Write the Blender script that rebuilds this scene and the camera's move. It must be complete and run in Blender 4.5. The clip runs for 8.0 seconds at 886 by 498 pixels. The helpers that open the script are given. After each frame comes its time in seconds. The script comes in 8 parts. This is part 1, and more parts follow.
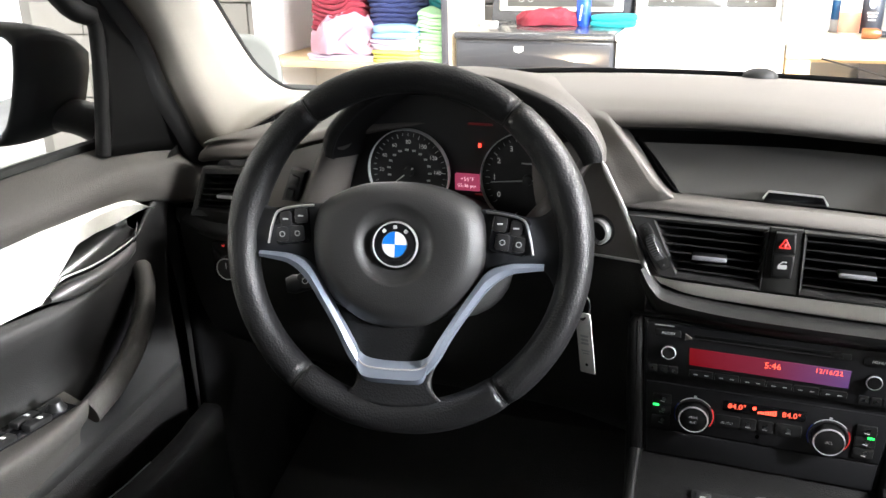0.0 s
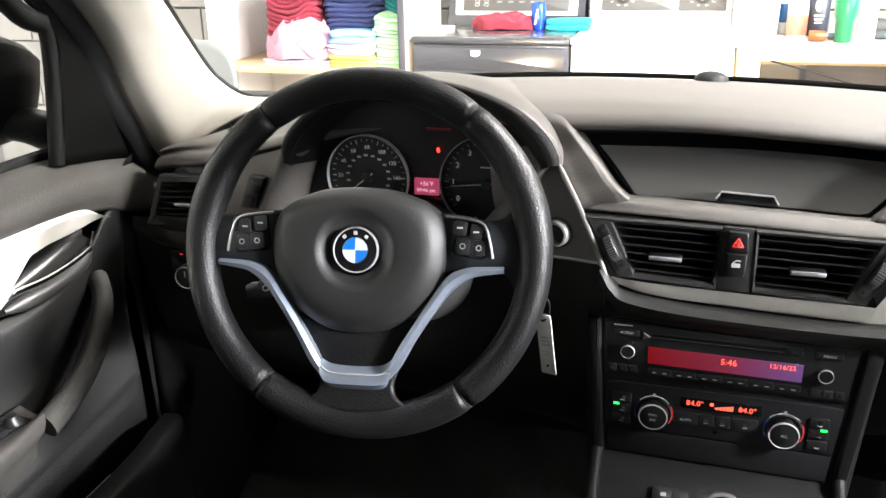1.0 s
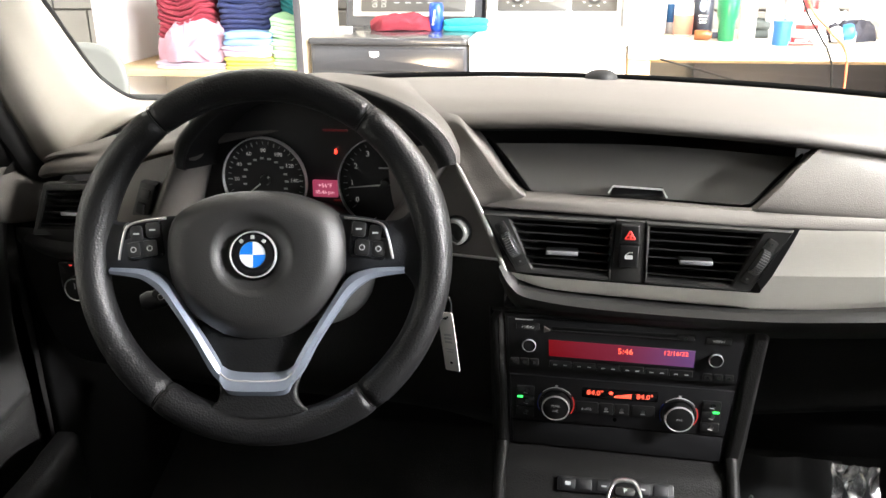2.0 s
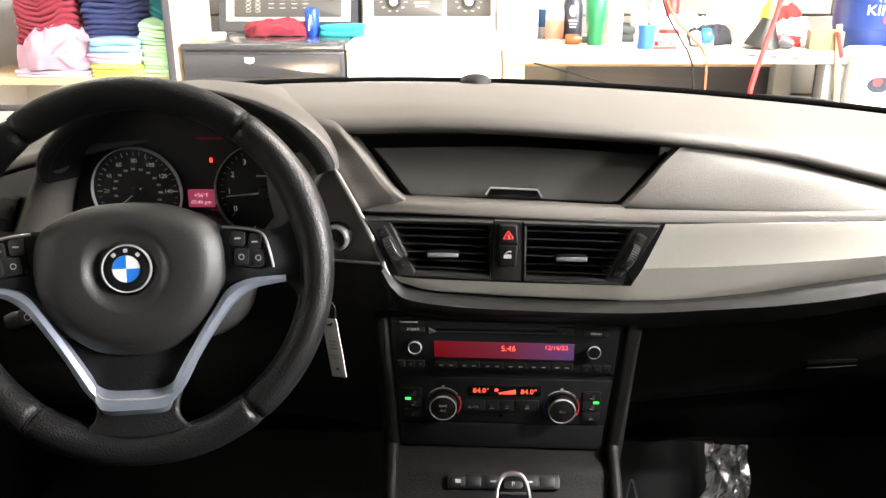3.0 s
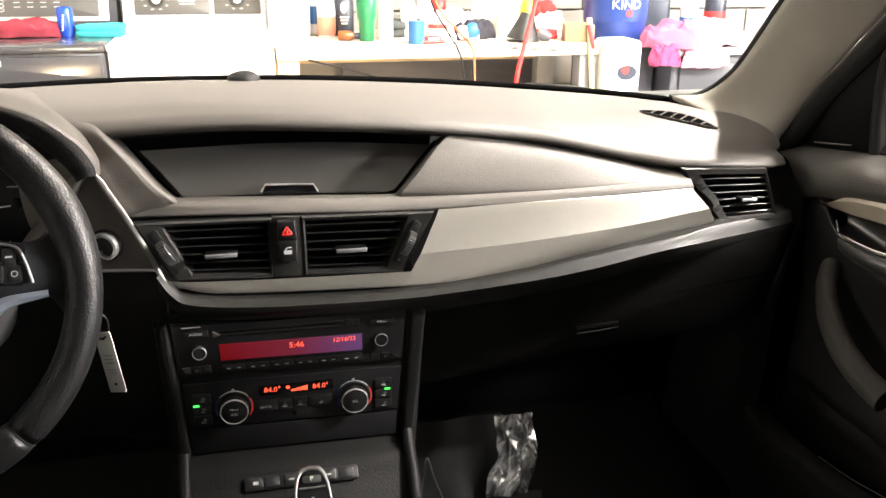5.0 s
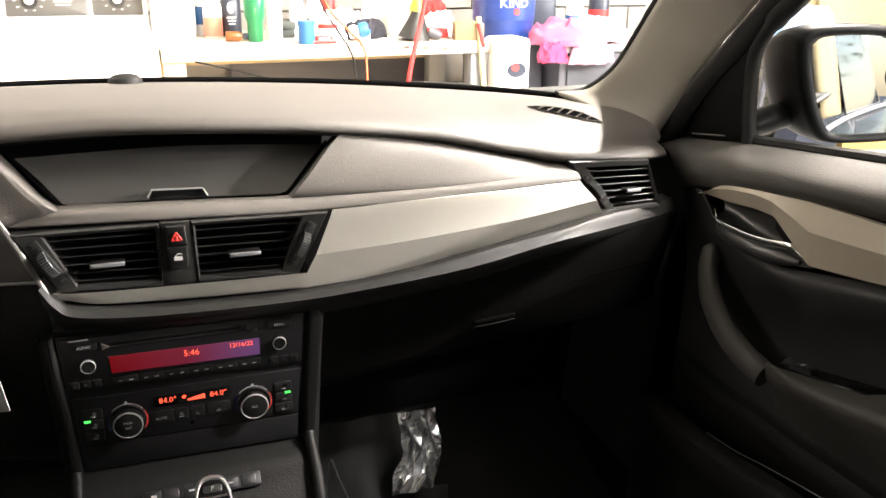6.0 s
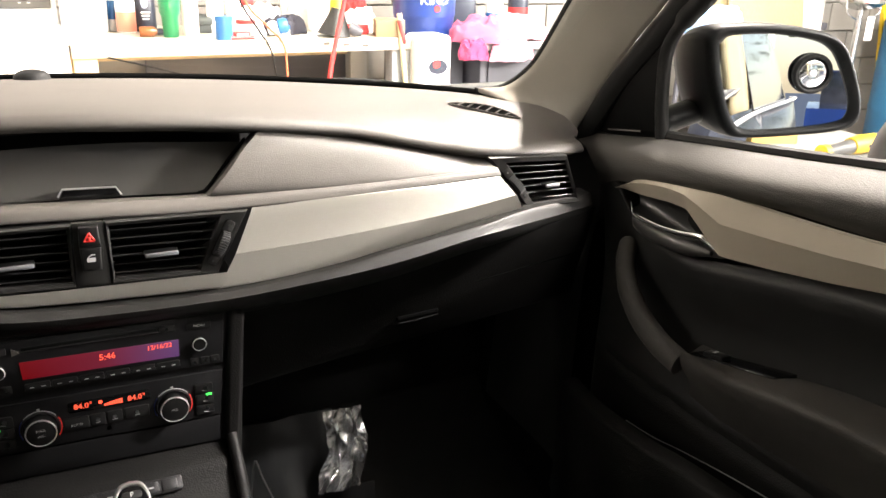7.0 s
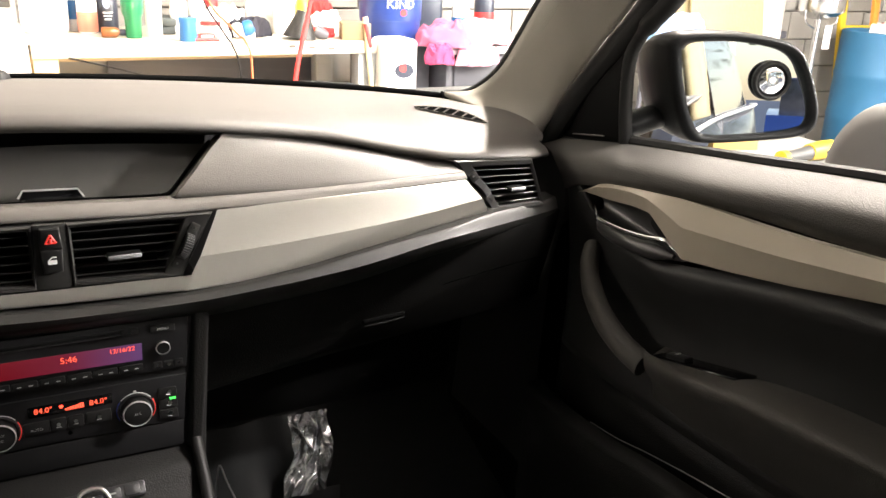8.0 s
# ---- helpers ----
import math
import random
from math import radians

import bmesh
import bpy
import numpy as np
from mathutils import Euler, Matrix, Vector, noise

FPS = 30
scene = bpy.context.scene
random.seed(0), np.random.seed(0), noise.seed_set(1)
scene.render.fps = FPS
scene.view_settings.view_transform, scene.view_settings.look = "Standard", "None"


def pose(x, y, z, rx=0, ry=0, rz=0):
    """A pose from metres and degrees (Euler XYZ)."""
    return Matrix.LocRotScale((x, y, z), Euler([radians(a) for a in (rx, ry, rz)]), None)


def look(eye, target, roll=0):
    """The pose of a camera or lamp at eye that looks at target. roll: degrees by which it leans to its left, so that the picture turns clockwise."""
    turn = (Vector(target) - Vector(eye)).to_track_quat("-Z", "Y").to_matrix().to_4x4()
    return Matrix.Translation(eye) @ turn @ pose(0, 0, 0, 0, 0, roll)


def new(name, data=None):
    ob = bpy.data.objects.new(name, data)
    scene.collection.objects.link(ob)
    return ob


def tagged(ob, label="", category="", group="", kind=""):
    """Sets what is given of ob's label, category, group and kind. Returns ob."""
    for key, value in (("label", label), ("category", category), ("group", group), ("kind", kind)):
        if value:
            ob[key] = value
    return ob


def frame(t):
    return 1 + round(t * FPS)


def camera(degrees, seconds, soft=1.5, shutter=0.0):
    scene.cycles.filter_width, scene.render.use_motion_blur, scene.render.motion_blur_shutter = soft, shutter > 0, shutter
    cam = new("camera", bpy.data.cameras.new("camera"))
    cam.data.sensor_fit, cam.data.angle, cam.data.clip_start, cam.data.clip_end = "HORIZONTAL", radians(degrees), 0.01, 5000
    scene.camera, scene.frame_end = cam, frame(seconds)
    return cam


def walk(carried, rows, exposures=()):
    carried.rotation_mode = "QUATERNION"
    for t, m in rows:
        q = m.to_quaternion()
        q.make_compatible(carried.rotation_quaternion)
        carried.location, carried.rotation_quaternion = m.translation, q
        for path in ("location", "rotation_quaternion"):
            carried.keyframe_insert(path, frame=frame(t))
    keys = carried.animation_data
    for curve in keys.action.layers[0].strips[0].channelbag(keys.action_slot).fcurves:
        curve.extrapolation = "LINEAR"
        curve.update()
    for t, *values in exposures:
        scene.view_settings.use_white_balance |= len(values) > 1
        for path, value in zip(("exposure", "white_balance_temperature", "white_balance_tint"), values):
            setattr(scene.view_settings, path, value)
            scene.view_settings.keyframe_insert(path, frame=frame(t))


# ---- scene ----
cam = camera(55.3, 8.0)
PATH = [
    (0, (-0.057, -0.719, 1.258), (-0.677, 1.052, 0.566), -1.1),
    (0.5, (-0.056, -0.72, 1.259), (-0.649, 1.059, 0.563), -1.3),
    (1, (-0.056, -0.723, 1.26), (-0.587, 1.079, 0.575), -1.1),
    (1.5, (-0.053, -0.722, 1.259), (-0.487, 1.105, 0.572), -0.9),
    (3, (-0.044, -0.728, 1.261), (-0.094, 1.153, 0.583), -0.1),
    (3.5, (-0.043, -0.731, 1.261), (0.045, 1.147, 0.58), 0.4),
    (4, (-0.04, -0.733, 1.26), (0.175, 1.136, 0.581), 0.8),
    (4.5, (-0.035, -0.736, 1.259), (0.289, 1.116, 0.578), 0.6),
    (6, (-0.028, -0.746, 1.259), (0.631, 1.016, 0.578), 0.7),
    (6.5, (-0.025, -0.747, 1.259), (0.732, 0.973, 0.575), 0.9),
    (7, (-0.026, -0.75, 1.259), (0.795, 0.941, 0.575), 1.6),
    (7.5, (-0.027, -0.752, 1.259), (0.839, 0.918, 0.58), 2.1),
    (8, (-0.028, -0.753, 1.259), (0.866, 0.904, 0.587), 2.5),
]
# the camera's white balance drifts from cool to warm
walk(cam, [(t, look(eye, target, roll)) for t, eye, target, roll in PATH],
     [(0, 0.47, 6100, 10), (1.5, 0.47, 6250, 10), (3.0, 0.18, 6550, 11), (4.5, 0.12, 6850, 12), (8, 0.10, 6850, 13)])

# ---- world and lights ----
world = bpy.data.worlds.new("sky")
scene.world = world
world.use_nodes = True
wn = world.node_tree
sky = wn.nodes.new("ShaderNodeTexSky")
sky.sky_type, sky.sun_disc = "NISHITA", False
sky.sun_elevation, sky.sun_rotation = radians(50), radians(150)
wn.links.new(sky.outputs["Color"], wn.nodes["Background"].inputs["Color"])
wn.nodes["Background"].inputs["Strength"].default_value = 0.15

XC = -0.03      # the car's middle line
GROUND = -0.08  # the garage floor
WALL = 3.75     # the block wall ahead of the car


# ---- materials ----
def material(name, base, rough=0.5, metal=0.0, grain=0.0, scale=600.0, vary=0.0, vscale=8.0, coat=0.0,
             emit=None, power=0.0, rvary=0.0, cells=True, spec=0.5):
    """A principled surface with two scales of variation: fine relief and broad wear."""
    m = bpy.data.materials.new(name)
    m.use_nodes = True
    nt = m.node_tree
    b = nt.nodes["Principled BSDF"]
    b.inputs["Base Color"].default_value = (*base, 1)
    b.inputs["Roughness"].default_value = rough
    b.inputs["Metallic"].default_value = metal
    b.inputs["Coat Weight"].default_value = coat
    b.inputs["Specular IOR Level"].default_value = spec
    b.inputs["Coat Roughness"].default_value = 0.08
    coords = nt.nodes.new("ShaderNodeTexCoord")
    if vary or rvary:
        n = nt.nodes.new("ShaderNodeTexNoise")
        n.inputs["Scale"].default_value, n.inputs["Detail"].default_value = vscale, 6
        nt.links.new(coords.outputs["Object"], n.inputs["Vector"])
        if vary:
            mix = nt.nodes.new("ShaderNodeMix")
            mix.data_type = "RGBA"
            mix.inputs[6].default_value = (*[c * (1 - vary) for c in base], 1)
            mix.inputs[7].default_value = (*[min(1, c * (1 + vary)) for c in base], 1)
            nt.links.new(n.outputs["Fac"], mix.inputs[0])
            nt.links.new(mix.outputs[2], b.inputs["Base Color"])
        if rvary:
            r = nt.nodes.new("ShaderNodeMapRange")
            r.inputs["To Min"].default_value, r.inputs["To Max"].default_value = max(0.02, rough - rvary), min(1, rough + rvary)
            nt.links.new(n.outputs["Fac"], r.inputs["Value"])
            nt.links.new(r.outputs["Result"], b.inputs["Roughness"])
    if grain:
        if cells:
            v = nt.nodes.new("ShaderNodeTexVoronoi")
            v.inputs["Scale"].default_value = scale
            out = v.outputs["Distance"]
        else:
            v = nt.nodes.new("ShaderNodeTexNoise")
            v.inputs["Scale"].default_value, v.inputs["Detail"].default_value = scale, 4
            out = v.outputs["Fac"]
        nt.links.new(coords.outputs["Object"], v.inputs["Vector"])
        bump = nt.nodes.new("ShaderNodeBump")
        bump.inputs["Strength"].default_value, bump.inputs["Distance"].default_value = grain, 0.6 / scale
        nt.links.new(out, bump.inputs["Height"])
        nt.links.new(bump.outputs["Normal"], b.inputs["Normal"])
    if emit:
        b.inputs["Emission Color"].default_value = (*emit, 1)
        b.inputs["Emission Strength"].default_value = power
    return m


def glass_material(name, tint, gloss=0.03, graze=0.7):
    """A thin pane: clear, with a mirror gloss that grows at grazing angles."""
    m = bpy.data.materials.new(name)
    m.use_nodes = True
    nt = m.node_tree
    nt.nodes.clear()
    out = nt.nodes.new("ShaderNodeOutputMaterial")
    mix = nt.nodes.new("ShaderNodeMixShader")
    clear, shine, facing = nt.nodes.new("ShaderNodeBsdfTransparent"), nt.nodes.new("ShaderNodeBsdfGlossy"), nt.nodes.new("ShaderNodeLayerWeight")
    power, amount = nt.nodes.new("ShaderNodeMath"), nt.nodes.new("ShaderNodeMath")
    power.operation, power.inputs[1].default_value = "POWER", 5.0
    amount.operation, amount.inputs[1].default_value, amount.inputs[2].default_value = "MULTIPLY_ADD", graze, gloss
    clear.inputs["Color"].default_value = (*tint, 1)
    shine.inputs["Roughness"].default_value = 0.0
    facing.inputs["Blend"].default_value = 0.5
    nt.links.new(facing.outputs["Facing"], power.inputs[0])
    nt.links.new(power.outputs[0], amount.inputs[0])
    nt.links.new(amount.outputs[0], mix.inputs[0])
    nt.links.new(clear.outputs[0], mix.inputs[1])
    nt.links.new(shine.outputs[0], mix.inputs[2])
    nt.links.new(mix.outputs[0], out.inputs["Surface"])
    return m


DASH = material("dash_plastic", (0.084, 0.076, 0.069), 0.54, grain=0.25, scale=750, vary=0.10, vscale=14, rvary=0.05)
# black lower plastic, darkened further for the shade low in the cabin
DASH_LOW = material("shaded_dark_plastic", (0.011, 0.0108, 0.0105), 0.50, grain=0.3, scale=520, vary=0.12, vscale=12, spec=0.18)
BLACK = material("black_plastic", (0.014, 0.014, 0.014), 0.40, grain=0.15, scale=700, vary=0.15, vscale=30)
GLOSS = material("gloss_black", (0.008, 0.008, 0.009), 0.14, vary=0.2, vscale=40, rvary=0.05)
PANEL = material("radio_panel", (0.010, 0.010, 0.011), 0.42, grain=0.1, scale=900, vary=0.1, vscale=30)
BUTTON = material("button_plastic", (0.012, 0.012, 0.012), 0.36, vary=0.1, vscale=60)
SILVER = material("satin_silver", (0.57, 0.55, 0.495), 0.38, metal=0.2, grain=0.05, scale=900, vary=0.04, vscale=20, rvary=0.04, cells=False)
# blue in this silver stands for reflected daylight
SILVER_COOL = material("sky_tinted_silver", (0.34, 0.385, 0.47), 0.40, metal=0.75, vary=0.04, vscale=12, rvary=0.03)
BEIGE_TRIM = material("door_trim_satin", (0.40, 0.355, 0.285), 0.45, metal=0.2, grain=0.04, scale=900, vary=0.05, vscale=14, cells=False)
CHROME = material("chrome", (0.82, 0.82, 0.82), 0.10, metal=1.0, rvary=0.05, vscale=60)
CHROME_DULL = material("dull_chrome", (0.70, 0.70, 0.70), 0.30, metal=1.0, rvary=0.06, vscale=60)
LOCK_RING = material("lock_ring", (0.30, 0.30, 0.29), 0.35, metal=0.6)
DIAL_RING = material("dial_ring", (0.70, 0.70, 0.70), 0.35, metal=0.5)
RING = material("bright_ring", (0.62, 0.62, 0.61), 0.35, metal=0.5)
LEATHER = material("black_leather", (0.0070, 0.0070, 0.0075), 0.42, grain=0.30, scale=480, vary=0.25, vscale=30, rvary=0.07, spec=0.36)
RUBBER_PAD = material("airbag_cover", (0.0148, 0.0144, 0.0142), 0.50, grain=0.2, scale=800, vary=0.06, vscale=30)
PILLAR = material("pillar_fabric", (0.24, 0.222, 0.192), 0.9, grain=0.25, scale=1300, vary=0.06, vscale=20, cells=False)
LINING = material("roof_fabric", (0.36, 0.345, 0.32), 0.9, grain=0.25, scale=900, vary=0.05, vscale=20, cells=False)
CLOTH_DARK = material("carpet_black", (0.012, 0.012, 0.012), 0.95, grain=0.6, scale=500, vary=0.3, vscale=40, cells=False)
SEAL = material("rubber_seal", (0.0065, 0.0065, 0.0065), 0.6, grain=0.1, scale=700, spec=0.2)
VOID = material("deep_black", (0.004, 0.004, 0.004), 0.9, spec=0.0)
DOME = material("matt_black", (0.012, 0.012, 0.012), 0.55, grain=0.1, scale=700, spec=0.15)
DOOR_PAD = material("door_pad_vinyl", (0.058, 0.0545, 0.050), 0.60, grain=0.35, scale=600, vary=0.12, vscale=10, rvary=0.06, spec=0.2)
# card colour lowered for the shade on the lower doors
DOOR_FLEECE = material("door_card", (0.011, 0.0107, 0.0103), 0.65, grain=0.3, scale=750, vary=0.15, vscale=14)
DIAL_INK = material("dial_marking", (0.36, 0.36, 0.35), 0.6, emit=(1.0, 0.95, 0.88), power=0.16)
WHITE_INK = material("white_marking", (0.75, 0.75, 0.73), 0.6)
GREY_INK = material("grey_marking", (0.50, 0.50, 0.50), 0.6)
RED_INK = material("red_marking", (0.80, 0.05, 0.05), 0.5, emit=(1, 0.05, 0.03), power=0.25)
GREEN_LED = material("green_led", (0.02, 0.5, 0.05), 0.5, emit=(0.05, 1, 0.12), power=2.2)
RED_LED = material("red_led", (0.5, 0.02, 0.02), 0.5, emit=(1, 0.04, 0.02), power=3.0)
RED_DIGIT = material("red_digit", (0.6, 0.05, 0.03), 0.5, emit=(1, 0.10, 0.05), power=2.0)
RED_GLOW = material("faint_red_glow", (0.05, 0.005, 0.006), 0.4, emit=(1.0, 0.04, 0.05), power=0.03)
GAUGE = material("gauge_face", (0.012, 0.012, 0.013), 0.45, vary=0.1, vscale=60)
MIRROR = material("mirror_glass", (0.93, 0.95, 0.98), 0.0, metal=1.0)
GLASS = glass_material("window_glass", (0.97, 0.985, 0.975))
SIDE_GLASS = glass_material("side_glass", (0.97, 0.985, 0.975), 0.008, 0.06)
CAR_PAINT = material("dark_car_paint", (0.012, 0.013, 0.017), 0.22, coat=0.9, vary=0.1, vscale=40)
PAINT_OUT = material("outer_paint", (0.016, 0.018, 0.023), 0.22, coat=0.6, vary=0.05, vscale=9)


# ---- shaping helpers ----
def thing(name, at, label, category, group="", kind="", turn=0.0):
    ob = new(name)
    ob.matrix_basis = pose(*at, 0, 0, turn)
    ob.empty_display_size = 0.05
    return tagged(ob, label, category, group, kind)


def root_pose(ob):
    while ob.parent:
        ob = ob.parent
    return ob.matrix_basis


def finish(name, bm, mat, smooth=40):
    me = bpy.data.meshes.new(name)
    bmesh.ops.recalc_face_normals(bm, faces=bm.faces)
    bm.to_mesh(me)
    bm.free()
    me.materials.append(mat)
    if smooth:
        me.shade_smooth()
        if smooth < 180:
            me.set_sharp_from_angle(angle=radians(smooth))
    return me


def part(name, bm, mat, parent, label="", local=False, smooth=40, thick=0.0):
    """One mesh under a thing or a part. The shape is given in the world, or, when local, round the thing's base."""
    if parent is not None and not local:
        bm.transform(root_pose(parent).inverted())
    ob = new(name, finish(name, bm, mat, smooth))
    ob.parent = parent
    if label:
        ob["label"] = label
    if thick:
        mod = ob.modifiers.new("thickness", "SOLIDIFY")
        mod.thickness, mod.offset = thick, -1
    return ob


def curve(points, n):
    """n points along a smooth line through the given ones."""
    p = [Vector(q) for q in points]
    if len(p) == 2:
        return [p[0].lerp(p[1], i / (n - 1)) for i in range(n)]
    p = [2 * p[0] - p[1]] + p + [2 * p[-1] - p[-2]]
    out = []
    for i in range(n):
        s = i / (n - 1) * (len(p) - 3)
        k = min(int(s), len(p) - 4)
        f = s - k
        a, b, c, d = p[k:k + 4]
        out.append(0.5 * (2 * b + (c - a) * f + (2 * a - 5 * b + 4 * c - d) * f * f + (3 * b - a - 3 * c + d) * f ** 3))
    return out


def loft(rows, close=False, caps=False, bm=None):
    """Quads between rows of equal length. close: each row is a ring."""
    bm = bm or bmesh.new()
    vs = [[bm.verts.new(p) for p in r] for r in rows]
    n = len(rows[0])
    for a, b in zip(vs, vs[1:]):
        for i in range(n if close else n - 1):
            j = (i + 1) % n
            bm.faces.new((a[i], a[j], b[j], b[i]))
    if caps and close:
        bm.faces.new(vs[0])
        bm.faces.new(vs[-1])
    return bm


def sheet(curves, nu=40, nv=12):
    """A smooth sheet through some cross lines; all have their points in the same order."""
    lines = [curve(c, nu) for c in curves]
    cols = [curve([l[i] for l in lines], nv) for i in range(nu)]
    return loft(cols)


def prism(outline, depth, m=None, bevel=0.0, seg=2, bm=None, start=0.0):
    """A plate: an outline in x, z, from y = start (its face, towards the seats) back by depth."""
    tmp = bmesh.new()
    front = [tmp.verts.new((x, start, z)) for x, z in outline]
    back = [tmp.verts.new((x, start + depth, z)) for x, z in outline]
    tmp.faces.new(front)
    tmp.faces.new(back)
    n = len(outline)
    for i in range(n):
        tmp.faces.new((front[i], front[(i + 1) % n], back[(i + 1) % n], back[i]))
    bmesh.ops.recalc_face_normals(tmp, faces=tmp.faces)
    if bevel:
        edges = [e for e in tmp.edges if all(v.co.y == start for v in e.verts)]
        bmesh.ops.bevel(tmp, geom=edges, offset=bevel, segments=seg, profile=0.5, affect="EDGES")
    if m:
        tmp.transform(m)
    return merged(bm, tmp)


def merged(bm, tmp):
    if bm is None:
        return tmp
    me = bpy.data.meshes.new("tmp")
    tmp.to_mesh(me)
    tmp.free()
    bm.from_mesh(me)
    bpy.data.meshes.remove(me)
    return bm


def rounded(w, h, r, n=4, cx=0.0, cz=0.0):
    """The outline of a rounded rectangle in x, z."""
    out = []
    for sx, sz, a0 in ((1, 1, 0), (-1, 1, 90), (-1, -1, 180), (1, -1, 270)):
        for i in range(n + 1):
            a = radians(a0 + 90 * i / n)
            out.append((cx + sx * (w / 2 - r) + r * math.cos(a), cz + sz * (h / 2 - r) + r * math.sin(a)))
    return out


def block(size, m=None, bevel=0.0, seg=2, bm=None):
    """A box with bevelled edges, centred."""
    tmp = bmesh.new()
    bmesh.ops.create_cube(tmp, size=1.0, matrix=Matrix.Diagonal((*size, 1)))
    if bevel:
        bmesh.ops.bevel(tmp, geom=tmp.edges[:], offset=bevel, segments=seg, profile=0.5, affect="EDGES")
    if m:
        tmp.transform(m)
    return merged(bm, tmp)


def tube(points, radius, n=12, closed=False, flat=1.0, caps=True, bm=None, up=(0, 0, 1)):
    """A round (or flattened) bar along points; radius: one for all or one for each point."""
    p = [Vector(q) for q in points]
    k = len(p)
    rs = radius if isinstance(radius, (list, tuple)) else [radius] * k
    rows = []
    for i in range(k):
        d = (p[(i + 1) % k] - p[i - 1]) if closed else (p[min(i + 1, k - 1)] - p[max(i - 1, 0)])
        d.normalize()
        a = d.cross(Vector(up))
        if a.length < 1e-4:
            a = d.cross(Vector((1, 0, 0)))
        a.normalize()
        b = a.cross(d)
        rows.append([p[i] + rs[i] * (math.cos(2 * math.pi * j / n) * a + flat * math.sin(2 * math.pi * j / n) * b) for j in range(n)])
    if closed:
        rows.append(rows[0])
    tmp = loft(rows, close=True, caps=caps and not closed)
    if closed:
        bmesh.ops.remove_doubles(tmp, verts=tmp.verts, dist=1e-6)
    return merged(bm, tmp)


def lathe(profile, n=32, m=None, bm=None, caps=True):
    """A turned shape: (radius, height) pairs round z."""
    rows = [[Vector((r * math.cos(2 * math.pi * j / n), r * math.sin(2 * math.pi * j / n), z)) for j in range(n)] for r, z in profile]
    tmp = loft(rows, close=True, caps=caps)
    if m:
        tmp.transform(m)
    return merged(bm, tmp)


FACING = pose(0, 0, 0, 90, 0, 0)   # turns a shape's top (z) towards the seats (-y), its y up


def letters(words):
    """Meshes of the built-in font, one for each word, centred, one unit high."""
    made = {}
    for w in words:
        c = bpy.data.curves.new("words", "FONT")
        c.body, c.align_x, c.align_y, c.size, c.resolution_u = w, "CENTER", "CENTER", 1.0, 2
        o = new("words", c)
        bpy.context.view_layer.update()
        made[w] = bpy.data.meshes.new_from_object(o.evaluated_get(bpy.context.evaluated_depsgraph_get()))
        bpy.data.objects.remove(o)
    return made


WORDS = letters(["20", "40", "60", "80", "100", "120", "140", "0", "1", "2", "3", "4", "5", "6", "7", "+56°F", "05:46 pm", "5:46", "12/16/22",
                 "84.0°", "AUDIO", "MENU", "AUTO", "MAX", "A/C", "ALL", "P", "R", "N", "D", "KIND", "THE"])


def word(text, size, m, mat, parent, name="lettering", local=False):
    """Flat lettering as a part; m brings the font's plane (x right, y up) to its place."""
    bm = bmesh.new()
    bm.from_mesh(WORDS[text])
    bm.transform(m @ Matrix.Diagonal((size, size, size, 1)))
    return part(name, bm, mat, parent, local=local, smooth=0)


# ================= the car: shell =================
def flipped(bm, side):
    if side < 0:
        bm.transform(Matrix.Translation((2 * XC, 0, 0)) @ Matrix.Diagonal((-1, 1, 1, 1)))
        bmesh.ops.reverse_faces(bm, faces=bm.faces)
    return bm


BASE = [(-0.76, 0.235, 0.995), (-0.73, 0.250, 1.0015), (-0.645, 0.305, 1.026), (-0.600, 0.385, 1.053), (-0.53, 0.410, 1.065), (-0.38, 0.430, 1.077), (-0.20, 0.460, 1.080), (0.0, 0.465, 1.078),
        (0.19, 0.460, 1.070), (0.35, 0.430, 1.062), (0.50, 0.382, 1.053), (0.62, 0.335, 1.040), (0.67, 0.30, 1.025)]
BROW = [(-0.76, 0.205, 0.978), (-0.73, 0.205, 0.985), (-0.70, 0.20, 0.995), (-0.62, 0.175, 1.008), (-0.50, 0.20, 1.035), (-0.34, 0.21, 1.060), (-0.17, 0.20, 1.066), (-0.05, 0.20, 1.068),
        (0.105, 0.20, 1.060), (0.20, 0.20, 1.052), (0.31, 0.20, 1.038), (0.42, 0.182, 1.015), (0.475, 0.163, 1.008), (0.59, 0.165, 1.001),
        (0.64, 0.20, 0.993), (0.67, 0.225, 0.985)]


def along(points, n, lift=(0, 0, 0)):
    return [p + Vector(lift) for p in curve(points, n)]


